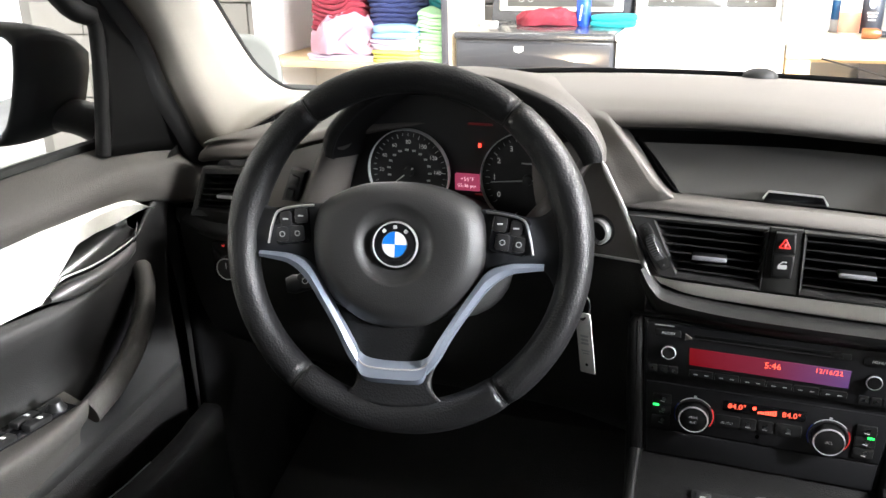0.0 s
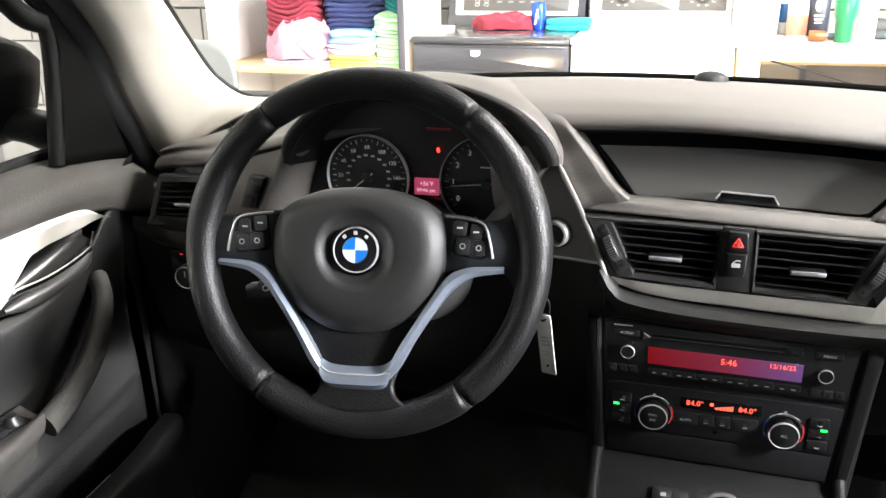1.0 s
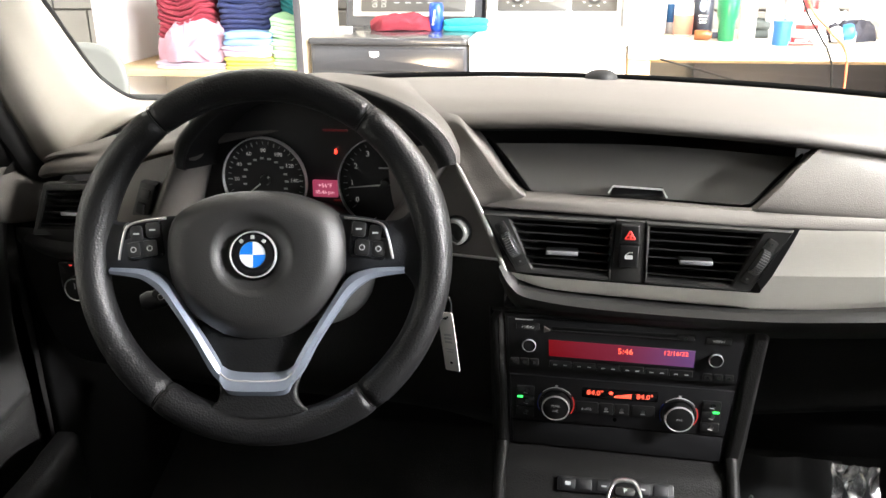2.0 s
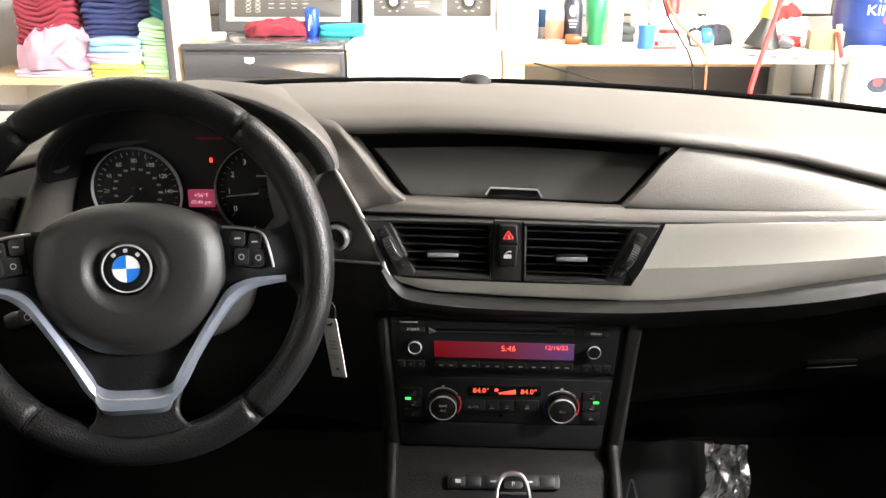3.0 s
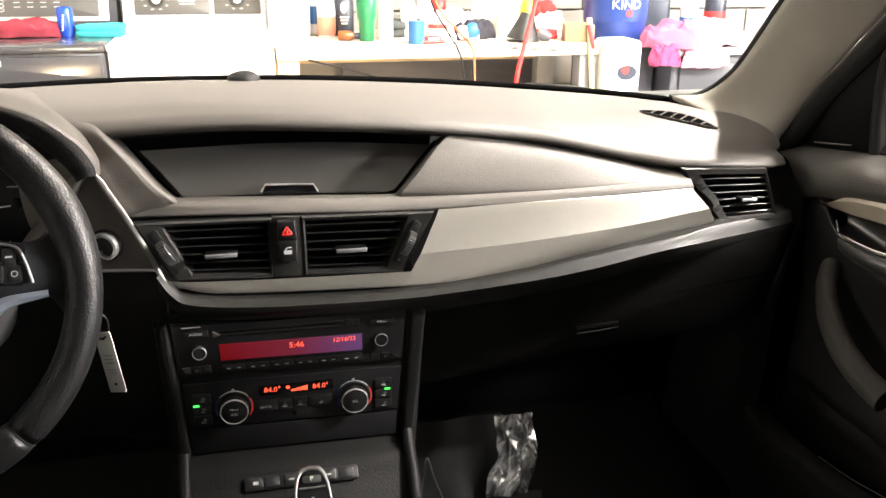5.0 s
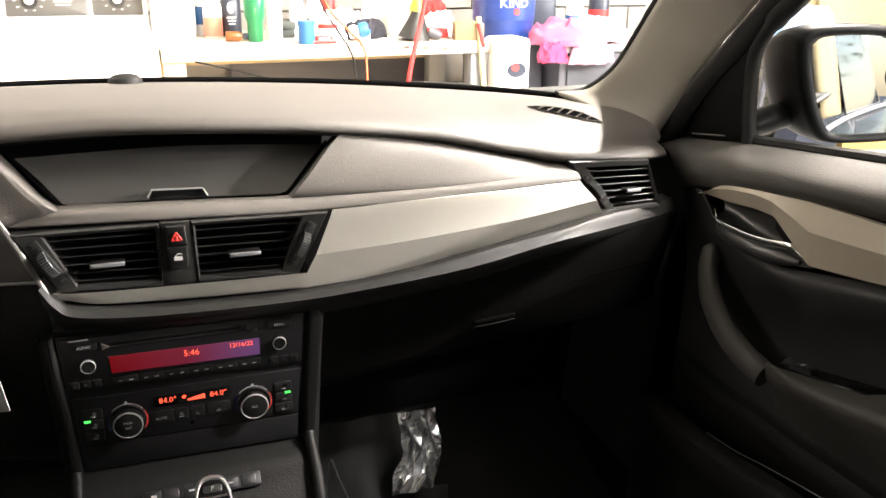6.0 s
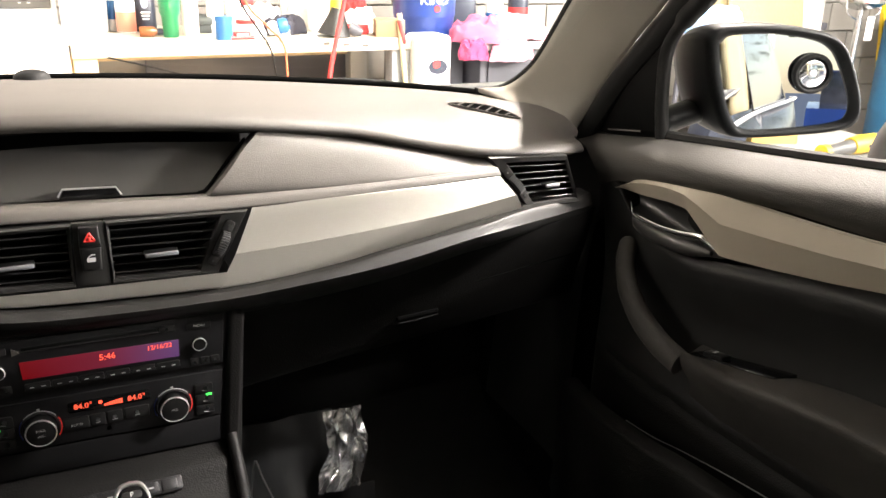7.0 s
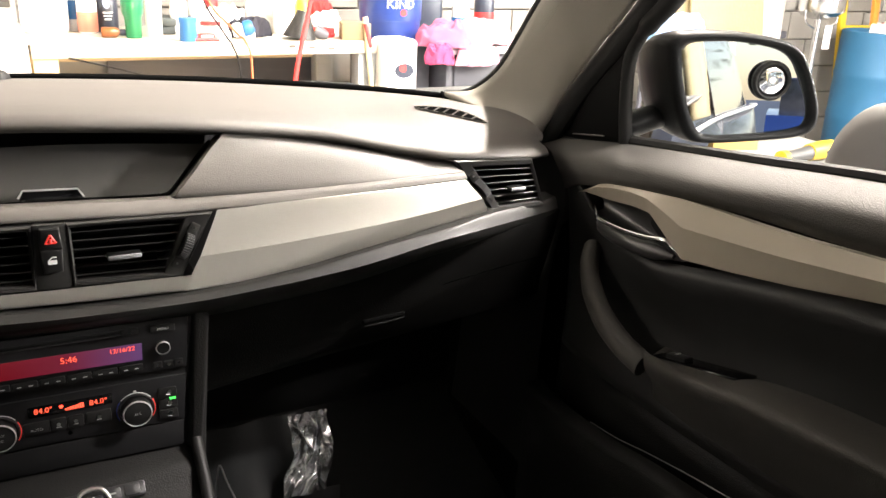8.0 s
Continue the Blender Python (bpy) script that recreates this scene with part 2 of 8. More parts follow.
def car_shell():
    car = thing("car_body", (XC, -1.0, GROUND), "dark grey crossover car shell parked in a garage", "car body", kind="structure")
    # unseen roof lining and glass edge; the roof keeps light to the windows
    ROOF = ((0.0, -0.03), (-0.4, 0.04), (-1.2, 0.05), (-2.0, 0.0), (-2.5, -0.1))

    def roof_piece(x0, x1, y0, y1):
        rows = []
        for i in range(9):
            y = y0 + (y1 - y0) * i / 8
            dz = float(np.interp(-y, [-q[0] for q in ROOF], [q[1] for q in ROOF]))
            rows.append([Vector((x, y, 1.40 - 0.10 * ((x - XC) / 0.66) ** 2 + dz)) for x in [x0 + (x1 - x0) * k / 8 for k in range(9)]])
        return loft(rows)
    part("roof_lining", roof_piece(-0.66, 0.60, -0.02, -2.5), LINING, car, "pale grey roof lining", thick=0.03)
    skin = roof_piece(-0.70, 0.64, -0.03, -2.5)
    skin.transform(Matrix.Translation((0, 0, 0.045)))
    part("roof_skin", skin, CAR_PAINT, car, "dark painted roof", thick=0.01)
    part("floor_pan", sheet([[(-0.78, 0.75, 0.55), (0.72, 0.75, 0.55)], [(-0.78, 0.45, 0.34), (0.72, 0.45, 0.34)],
                             [(-0.78, -0.4, 0.32), (0.72, -0.4, 0.32)], [(-0.78, -2.4, 0.4), (0.72, -2.4, 0.4)]], 6, 16), CLOTH_DARK, car, thick=-0.03)
    part("bulkhead", sheet([[(-0.80, 0.62, 0.3), (0.74, 0.62, 0.3)], [(-0.80, 0.60, 0.7), (0.74, 0.60, 0.7)], [(-0.78, 0.50, 1.03), (0.72, 0.50, 1.03)]], 6, 8), BLACK, car, thick=-0.02)
    part("tail_panel", block((1.42, 0.04, 0.75), pose(XC, -2.45, 0.70), 0.01), DOOR_FLEECE, car)
    for side in (1, -1):
        # windscreen pillar: a padded beige cover
        glass_edge = [(0.56, 0.355, 1.052), (0.605, 0.352, 1.056), (0.641, 0.335, 1.088), (0.648, 0.285, 1.150), (0.643, 0.235, 1.200), (0.615, 0.02, 1.385)]
        front_mid = [(0.60, 0.305, 1.030), (0.645, 0.310, 1.036), (0.664, 0.290, 1.080), (0.664, 0.240, 1.143), (0.656, 0.195, 1.195), (0.62, -0.02, 1.38)]
        mid = [(0.645, 0.285, 1.003), (0.668, 0.285, 1.010), (0.680, 0.260, 1.066), (0.678, 0.205, 1.138), (0.671, 0.158, 1.19), (0.635, -0.05, 1.375)]
        door_edge = [(0.688, 0.312, 0.975), (0.694, 0.305, 0.990), (0.696, 0.234, 1.080), (0.694, 0.167, 1.145), (0.690, 0.105, 1.203), (0.66, -0.08, 1.37)]
        if side < 0:
            front_mid = [(0.60, 0.305, 1.030), (0.640, 0.300, 1.036), (0.656, 0.280, 1.080), (0.657, 0.232, 1.143), (0.650, 0.190, 1.195), (0.615, -0.02, 1.38)]
            mid = [(0.645, 0.280, 1.003), (0.664, 0.262, 1.012), (0.667, 0.236, 1.066), (0.667, 0.195, 1.138), (0.662, 0.152, 1.19), (0.63, -0.05, 1.375)]
            door_edge = [(0.688, 0.312, 0.975), (0.694, 0.272, 0.990), (0.694, 0.238, 1.038), (0.695, 0.211, 1.084), (0.694, 0.190, 1.137), (0.690, 0.145, 1.195), (0.66, -0.05, 1.37)]
        bm = flipped(sheet([glass_edge, front_mid, mid, door_edge], 26, 14), side)
        part("pillar_cover", bm, PILLAR, car, "beige woven windscreen pillar cover", thick=0.006)
        part("glass_seal", flipped(tube(curve([(x - 0.001, y + 0.004, z + 0.001) for x, y, z in glass_edge], 40), 0.0055, 8), side), SEAL, car, "black windscreen edge seal")
        seal = flipped(tube(curve([(x + 0.012, y - 0.012, z - 0.004) for x, y, z in door_edge], 30), 0.013, 10, flat=1.4), side)
        part("door_seal", seal, SEAL, car, "black rubber door seal")
        # outer body behind the door seal
        cant = [(0.665, -0.08, 1.375), (0.655, -0.6, 1.42), (0.65, -1.4, 1.40), (0.63, -2.1, 1.30), (0.62, -2.45, 1.05)]
        part("roof_rail", flipped(tube(curve(cant, 20), 0.045, 10), side), PILLAR, car)
        part("middle_pillar", flipped(sheet([[(0.735, -0.52, 1.0), (0.762, -0.60, 1.0)], [(0.694, -0.53, 1.2), (0.722, -0.615, 1.2)], [(0.636, -0.55, 1.40), (0.662, -0.64, 1.40)]], 4, 8), side), BEIGE_OUT, car, "cream middle pillar", thick=0.012)
        part("rear_side", flipped(sheet([[(0.76, -0.5, 0.2), (0.80, -1.5, 0.2), (0.76, -2.4, 0.3)], [(0.80, -0.5, 0.6), (0.86, -1.5, 0.62), (0.80, -2.4, 0.65)],
                                         [(0.768, -0.58, 1.035), (0.79, -1.5, 1.05), (0.74, -2.4, 1.03)]], 16, 10), side), PAINT_OUT, car, thick=0.03)
        pane = part("rear_window", flipped(sheet([[(0.762, -0.60, 1.045), (0.765, -1.5, 1.055), (0.735, -2.1, 1.06)], [(0.72, -0.62, 1.2), (0.72, -1.4, 1.2), (0.70, -1.95, 1.2)], [(0.665, -0.64, 1.38), (0.665, -1.3, 1.37), (0.65, -1.8, 1.33)]], 12, 8), side), TINT, car, "dark tinted rear side window")
        part("window_line", flipped(tube(curve([(0.764, -0.10, 1.022), (0.772, -0.58, 1.042), (0.795, -1.5, 1.060), (0.745, -2.2, 1.055)], 12), 0.0045, 8), side), CHROME_DULL, car, "bright line under the rear windows")
        part("front_wing", flipped(sheet([[(0.80, 0.30, 0.35), (0.84, 0.9, 0.55), (0.78, 1.45, 0.5)], [(0.83, 0.30, 0.75), (0.86, 0.9, 0.80), (0.76, 1.45, 0.72)],
                                          [(0.74, 0.36, 0.96), (0.74, 0.9, 0.92), (0.62, 1.40, 0.80)]], 14, 8), side), CAR_PAINT, car, thick=0.01)
        kick = [[(0.72, 0.22, 0.97), (0.74, 0.45, 1.0), (0.74, 0.66, 1.0)], [(0.70, 0.22, 0.65), (0.72, 0.45, 0.65), (0.74, 0.66, 0.65)], [(0.70, 0.22, 0.28), (0.72, 0.45, 0.28), (0.74, 0.66, 0.28)]]
        part("kick_panel", flipped(sheet(kick, 8, 8), side), KICK, car, "footwell side coloured dark for its shade", thick=-0.02)
        part("side_sill", flipped(block((0.10, 2.9, 0.20), pose(0.805, -1.0, 0.24), 0.02), side), PAINT_OUT, car)
        lamp = flipped(lathe([(0.0, 0.0), (0.05, 0.0), (0.075, 0.06), (0.075, 0.065)], 20, pose(0.56, 1.42, 0.66, -90, 0, 0)), side)
        part("headlamp_bowl", lamp, CHROME, car)
    bonnet = [[(-0.80, 0.46, 0.97), (XC, 0.52, 1.03), (0.74, 0.46, 0.97)], [(-0.77, 0.9, 0.91), (XC, 0.95, 0.97), (0.71, 0.9, 0.91)], [(-0.66, 1.42, 0.79), (XC, 1.50, 0.83), (0.60, 1.42, 0.79)]]
    part("bonnet", sheet(bonnet, 20, 12), CAR_PAINT, car, thick=0.01)
    part("nose", sheet([[(-0.66, 1.42, 0.78), (XC, 1.50, 0.82), (0.60, 1.42, 0.78)], [(-0.70, 1.46, 0.5), (XC, 1.56, 0.5), (0.64, 1.46, 0.5)], [(-0.70, 1.42, 0.15), (XC, 1.5, 0.15), (0.64, 1.42, 0.15)]], 16, 8), CAR_PAINT, car, thick=0.01)
    # windscreen, its black printed border, the scuttle and a wiper
    top = [(-0.665, 0.00, 1.385), (-0.35, 0.06, 1.41), (XC, 0.08, 1.42), (0.29, 0.06, 1.41), (0.605, 0.00, 1.385)]
    low = [(-0.76, 0.36, 1.045), (-0.38, 0.475, 1.070), (XC, 0.505, 1.072), (0.32, 0.475, 1.058), (0.70, 0.36, 1.040)]
    rear_edge = [(x, -0.06, 1.40 - 0.10 * ((x - XC) / 0.66) ** 2 - 0.01) for x in (-0.69, -0.36, XC, 0.30, 0.63)]
    # unseen strip added to stop lamp light slipping past the roof edge
    part("roof_header", sheet([top, rear_edge], 16, 4), LINING, car, "unseen roof header, added to block lamp light", thick=0.02)
    pane = part("windscreen", sheet([low, top], 24, 10), GLASS, car, "clear laminated windscreen")
    pane.visible_shadow = False
    rim = [p + Vector((0, 0.004, 0.0030)) for p in curve(BASE[3:], 60)]
    part("screen_border", tube(rim, [0.0042 + 0.0030 * max(0.0, k / 59 - 0.4) for k in range(60)], 8, flat=0.8), VOID, car, "black border along the windscreen foot")
    wiper = curve([(0.34, 0.478, 1.054), (0.38, 0.466, 1.057), (0.44, 0.448, 1.055), (0.48, 0.432, 1.049)], 12)
    part("wiper", tube(wiper, [0.003, 0.006] + [0.008] * 8 + [0.007, 0.003], 8, flat=0.8), SEAL, car, "black wiper arm lying at the windscreen foot")
    return car


# carpet made darker than the floor's for the shade in the footwell
KICK = material("shaded_carpet", (0.005, 0.005, 0.005), 0.95, grain=0.6, scale=500, vary=0.3, vscale=40, spec=0.0, cells=False)
TINT = material("tinted_glass", (0.010, 0.012, 0.013), 0.03, spec=0.9, coat=1.0)
BEIGE_OUT = material("cream_lining", (0.11, 0.092, 0.055), 0.7, vary=0.08, vscale=12, spec=0.1)
car_shell()


# ================= dashboard =================
def dashboard():
    dash = thing("dashboard", (XC, 0.30, 0.60), "charcoal grained plastic dashboard with satin silver trim", "dashboard")
    base, brow = [[np.array(c) for c in zip(*curve(line, 200))] for line in (BASE, BROW)]

    def at(line, x):
        return Vector((x, np.interp(x, line[0], line[1]), np.interp(x, line[0], line[2])))

    def section(x):
        b, f = at(base, x), at(brow, x)
        m1 = b.lerp(f, 0.35) + Vector((0, 0, 0.010))
        m2 = b.lerp(f, 0.72) + Vector((0, 0, 0.013))
        return curve([b + Vector((0, 0.02, -0.02)), b, m1, m2, f + Vector((0, 0.024, 0.0125)), f + Vector((0, 0.008, 0.0085)), f, f + Vector((0, 0.008, -0.006))], 30)

    def pad_height(x, y):
        line = sorted((p.y, p.z) for p in section(x)[4:24])
        return float(np.interp(y, [q[0] for q in line], [q[1] for q in line]))
    rows = [section(-0.72 + 1.385 * i / 119) for i in range(120)]
    rows = [r + [r[-1] + Vector((0, 0.045, -0.008))] for r in rows]
    part("top_pad", loft(rows), DASH, dash, "soft grained top pad", smooth=180)
    # recess over the storage lid; its black stands for the brow's shade
    part("recess", sheet([[(-0.175, 0.206, 1.058), (XC + 0.04, 0.208, 1.060), (0.205, 0.206, 1.045)], [(-0.17, 0.29, 1.060), (0.03, 0.295, 1.062), (0.20, 0.29, 1.052)],
                          [(-0.16, 0.285, 0.985), (0.03, 0.29, 0.98), (0.19, 0.285, 0.975)], [(-0.13, 0.15, 0.985), (0.03, 0.15, 0.98), (0.17, 0.15, 0.975)]], 12, 16), BLACK, dash)
    # lid stops short at the top so the black reads as shadow
    lid_line = [[(-0.149, 0.2285, 1.0395), (0.02, 0.2355, 1.0400), (0.199, 0.2285, 1.0315)], [(-0.131, 0.212, 1.024), (0.02, 0.220, 1.024), (0.178, 0.212, 1.014)],
                [(-0.104, 0.184, 0.9975), (0.02, 0.186, 0.993), (0.142, 0.184, 0.989)]]
    lid = part("storage_lid", sheet(lid_line, 16, 8), LID, dash, "smooth dark grey storage lid")
    tab = prism([(-0.026, 0.0), (0.036, 0.0), (0.031, 0.0125), (-0.021, 0.0125)], 0.012, pose(0.006, 0.176, 0.9945, -12), 0.002)
    part("lid_handle", tab, GLOSS, lid, "black lid handle with a bright rim")
    rim = [(-0.0205, 0.1735, 1.0005), (-0.0155, 0.1765, 1.0075), (0.0365, 0.1765, 1.0055), (0.0415, 0.1735, 0.9975)]
    part("handle_rim", tube(rim, 0.0011, 6), RING, lid)
    # padded frame: the slanted arm on the driver's side, the lip under the lid, the passenger panel
    arm = [[(-0.192, 0.275, 1.062), (-0.170, 0.240, 1.052), (-0.157, 0.231, 1.0395), (-0.129, 0.206, 1.0085), (-0.112, 0.190, 0.996), (-0.104, 0.215, 0.985)],
           [(-0.196, 0.275, 1.070), (-0.1735, 0.213, 1.0592), (-0.150, 0.196, 1.0375), (-0.126, 0.181, 1.0103), (-0.107, 0.172, 0.9962), (-0.099, 0.205, 0.984)],
           [(-0.199, 0.275, 1.074), (-0.1775, 0.198, 1.0658), (-0.1511, 0.169, 1.0448), (-0.1281, 0.152, 1.0204), (-0.1095, 0.143, 1.0045), (-0.102, 0.185, 0.982)],
           [(-0.202, 0.275, 1.076), (-0.1817, 0.193, 1.0702), (-0.1566, 0.163, 1.0475), (-0.1344, 0.147, 1.0217), (-0.1158, 0.138, 1.0043), (-0.108, 0.175, 0.982)],
           [(-0.206, 0.275, 1.077), (-0.1879, 0.193, 1.0725), (-0.1626, 0.1625, 1.0477), (-0.1404, 0.146, 1.0207), (-0.1225, 0.137, 1.0008), (-0.116, 0.172, 0.982)],
           [(-0.218, 0.280, 1.078), (-0.2086, 0.212, 1.0745), (-0.1763, 0.1615, 1.0415), (-0.1594, 0.1465, 1.0179), (-0.1420, 0.1375, 0.9967), (-0.136, 0.170, 0.980)],
           [(-0.236, 0.285, 1.077), (-0.2279, 0.226, 1.0745), (-0.1886, 0.1610, 1.0378), (-0.1728, 0.1455, 1.0137), (-0.1596, 0.1365, 0.9931), (-0.156, 0.166, 0.979)],
           [(-0.238, 0.300, 1.066), (-0.2300, 0.246, 1.0620), (-0.1916, 0.1810, 1.0318), (-0.1758, 0.1655, 1.0077), (-0.1626, 0.1565, 0.9871), (-0.157, 0.158, 0.980)]]
    part("slanted_arm", sheet(arm, 44, 30), DASH, dash, smooth=180)
    lip = [[(-0.118, 0.188, 0.997), (0.02, 0.190, 0.991), (0.145, 0.188, 0.987), (0.30, 0.20, 0.990), (0.482, 0.19, 0.990)],
           [(-0.112, 0.156, 1.001), (0.02, 0.154, 0.997), (0.132, 0.152, 0.993), (0.30, 0.148, 0.992), (0.482, 0.150, 0.995)],
           [(-0.122, 0.1405, 1.0012), (0.02, 0.145, 0.9965), (0.132, 0.144, 0.9925), (0.30, 0.140, 0.992), (0.482, 0.144, 0.994)],
           [(-0.141, 0.1365, 0.9965), (0.02, 0.136, 0.991), (0.132, 0.135, 0.987), (0.30, 0.133, 0.987), (0.482, 0.138, 0.990)],
           [(-0.158, 0.1360, 0.9915), (0.02, 0.134, 0.985), (0.132, 0.133, 0.981), (0.30, 0.132, 0.982), (0.482, 0.138, 0.986)],
           [(-0.158, 0.16, 0.988), (0.02, 0.16, 0.983), (0.132, 0.16, 0.979), (0.30, 0.16, 0.980), (0.482, 0.16, 0.984)]]
    part("lower_lip", sheet(lip, 60, 22), DASH, dash, smooth=180)
    panel = [[(0.201, 0.245, 1.050), (0.31, 0.225, 1.036), (0.42, 0.20, 1.012), (0.478, 0.178, 1.002)],
             [(0.1980, 0.2060, 1.0491), (0.31, 0.200, 1.030), (0.42, 0.183, 1.008), (0.478, 0.166, 0.999)],
             [(0.1763, 0.1840, 1.0351), (0.31, 0.182, 1.025), (0.42, 0.172, 1.005), (0.479, 0.160, 0.997)],
             [(0.1511, 0.1600, 1.0146), (0.30, 0.160, 1.008), (0.42, 0.158, 1.000), (0.480, 0.154, 0.9955)],
             [(0.1306, 0.1470, 0.9974), (0.29, 0.142, 0.990), (0.42, 0.142, 0.991), (0.482, 0.145, 0.993)],
             [(0.1290, 0.1530, 0.9890), (0.29, 0.150, 0.984), (0.42, 0.150, 0.985), (0.482, 0.152, 0.987)]]
    part("passenger_panel", sheet(panel, 40, 22), DASH, dash, "grained passenger airbag panel", smooth=180)
    edge = [[(0.190, 0.234, 1.036), (0.180, 0.224, 1.026), (0.160, 0.206, 1.008), (0.133, 0.184, 0.989)], [(0.1925, 0.2180, 1.0440), (0.1740, 0.1980, 1.0300), (0.1500, 0.1750, 1.0105), (0.1265, 0.1600, 0.9920)], [(0.1985, 0.2062, 1.0490), (0.1768, 0.1842, 1.0350), (0.1516, 0.1602, 1.0145), (0.1311, 0.1472, 0.9973)]]
    part("panel_edge", sheet(edge, 16, 8), DASH, dash, smooth=180)
    gap = curve([(-0.158, 0.2295, 1.0440), (-0.134, 0.2085, 1.0215), (-0.110, 0.1840, 1.0000), (-0.100, 0.1795, 0.9955), (-0.085, 0.1795, 0.9945), (0.02, 0.1815, 0.9925), (0.108, 0.1785, 0.9888), (0.1235, 0.1785, 0.9900), (0.1325, 0.1820, 0.9935), (0.1585, 0.2050, 1.0140), (0.1860, 0.2265, 1.0360)], 60)
    part("lid_seam", tube(gap, 0.0021, 6), VOID, lid, "black gap round the lid")
    # silver trim: two facets with a crease, and the narrow strip under the middle vents
    trim = [[(0.169, 0.137, 0.981), (0.254, 0.134, 0.983), (0.388, 0.134, 0.985), (0.480, 0.138, 0.987)],
            [(0.168, 0.130, 0.978), (0.254, 0.128, 0.980), (0.388, 0.128, 0.982), (0.481, 0.132, 0.984)],
            [(0.147, 0.121, 0.934), (0.262, 0.119, 0.940), (0.395, 0.120, 0.951), (0.500, 0.126, 0.963)]]
    low = [[(0.147, 0.121, 0.934), (0.262, 0.119, 0.940), (0.395, 0.120, 0.951), (0.500, 0.126, 0.963)],
           [(0.128, 0.131, 0.893), (0.22, 0.132, 0.8965), (0.345, 0.134, 0.9135), (0.517, 0.140, 0.942)],
           [(0.128, 0.145, 0.891), (0.22, 0.145, 0.8945), (0.345, 0.145, 0.9115), (0.517, 0.145, 0.940)]]
    t = part("silver_trim", sheet(trim, 40, 9), SILVER, dash, "satin silver trim", smooth=20)
    part("lower_facet", sheet(low, 40, 9), SILVER, t, smooth=20)
    strip = [[(-0.121, 0.126, 0.922), (-0.09, 0.124, 0.9195), (0.0, 0.122, 0.917), (0.139, 0.1215, 0.914)],
             [(-0.112, 0.132, 0.911), (-0.078, 0.130, 0.9030), (0.0, 0.130, 0.8980), (0.130, 0.1305, 0.8930)],
             [(-0.112, 0.15, 0.909), (-0.078, 0.15, 0.901), (0.0, 0.15, 0.896), (0.128, 0.15, 0.891)]]
    part("trim_strip", sheet(strip, 30, 8), SILVER, t, smooth=20)
    slant = [(-0.1810, 0.135, 1.0385), (-0.1685, 0.1325, 1.015), (-0.1555, 0.130, 0.991), (-0.1385, 0.1265, 0.953), (-0.1200, 0.1215, 0.9105), (-0.1050, 0.1185, 0.8975)]
    part("bright_edge", tube(curve(slant, 18), [0.0014] + [0.0031] * 11 + [0.0027, 0.0020, 0.0016, 0.0012, 0.0008, 0.0006], 8), EDGE, dash, "bright slanted edge beside the ignition")
    # padded roll below the trim
    c4 = [(-0.130, 0.934), (-0.117, 0.916), (-0.100, 0.9050), (-0.02, 0.8960), (0.127, 0.8915), (0.257, 0.9020), (0.324, 0.9125), (0.392, 0.9230), (0.462, 0.9335), (0.515, 0.9385), (0.60, 0.936), (0.655, 0.935)]
    c5 = [(-0.1325, 0.9325), (-0.1195, 0.9105), (-0.098, 0.8975), (-0.02, 0.8890), (0.127, 0.8855), (0.222, 0.8900), (0.300, 0.8965), (0.360, 0.9045), (0.430, 0.9175), (0.490, 0.9225), (0.60, 0.921), (0.655, 0.920)]

    def back(x):
        return 0.050 * max(0.0, (x - 0.46) / 0.16) ** 1.2
    facet = [[(x, 0.150 + back(x), z - 0.001) for x, z in c4], [(x, 0.127 + back(x), z - 0.001) for x, z in c4], [(x, 0.121 + back(x), z - 0.002) for x, z in c4], [(x, 0.1135 + back(x), z) for x, z in c5]]
    face = [[(x, 0.1135 + back(x), z) for x, z in c5], [(x, 0.1145 + back(x), z - 0.002) for x, z in c5], [(x, 0.126 + back(x), z - 0.018) for x, z in c5], [(x, 0.150 + back(x), z - 0.036) for x, z in c5]]
    roll = part("padded_roll", sheet(facet, 90, 16), ROLL, dash, "dark padded roll below the trim", smooth=60)
    part("roll_face", sheet(face, 90, 16), ROLL, roll, smooth=60)
    # lower dash on the passenger side with the glovebox
    lower = [[(0.14, 0.145, 0.865), (0.30, 0.145, 0.868), (0.48, 0.140, 0.900), (0.62, 0.165, 0.912), (0.665, 0.185, 0.915)], [(0.14, 0.154, 0.83), (0.30, 0.160, 0.84), (0.48, 0.160, 0.865), (0.62, 0.172, 0.872), (0.665, 0.195, 0.872)],
             [(0.14, 0.182, 0.768), (0.30, 0.190, 0.778), (0.48, 0.195, 0.786), (0.62, 0.205, 0.80), (0.665, 0.22, 0.80)], [(0.145, 0.215, 0.715), (0.315, 0.220, 0.733), (0.50, 0.225, 0.748), (0.64, 0.230, 0.76), (0.672, 0.24, 0.76)],
             [(0.145, 0.29, 0.705), (0.315, 0.29, 0.722), (0.50, 0.29, 0.735), (0.64, 0.30, 0.745), (0.672, 0.31, 0.745)]]
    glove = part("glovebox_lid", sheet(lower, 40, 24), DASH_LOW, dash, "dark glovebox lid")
    part("lid_latch", prism(rounded(0.062, 0.008, 0.0035), 0.010, pose(0.394, 0.1835, 0.792, 8, -2, 2), 0.003), VOID, glove, "black glovebox latch")
    part("latch_rim", tube([(0.366, 0.1815, 0.7865), (0.394, 0.1812, 0.7878), (0.422, 0.1820, 0.7902)], 0.0005, 6), DASH_LOW, glove)
    part("lid_gap", tube(curve([(0.47, 0.1660, 0.836), (0.55, 0.1735, 0.843), (0.63, 0.1815, 0.848)], 12), 0.0006, 6), VOID, glove)
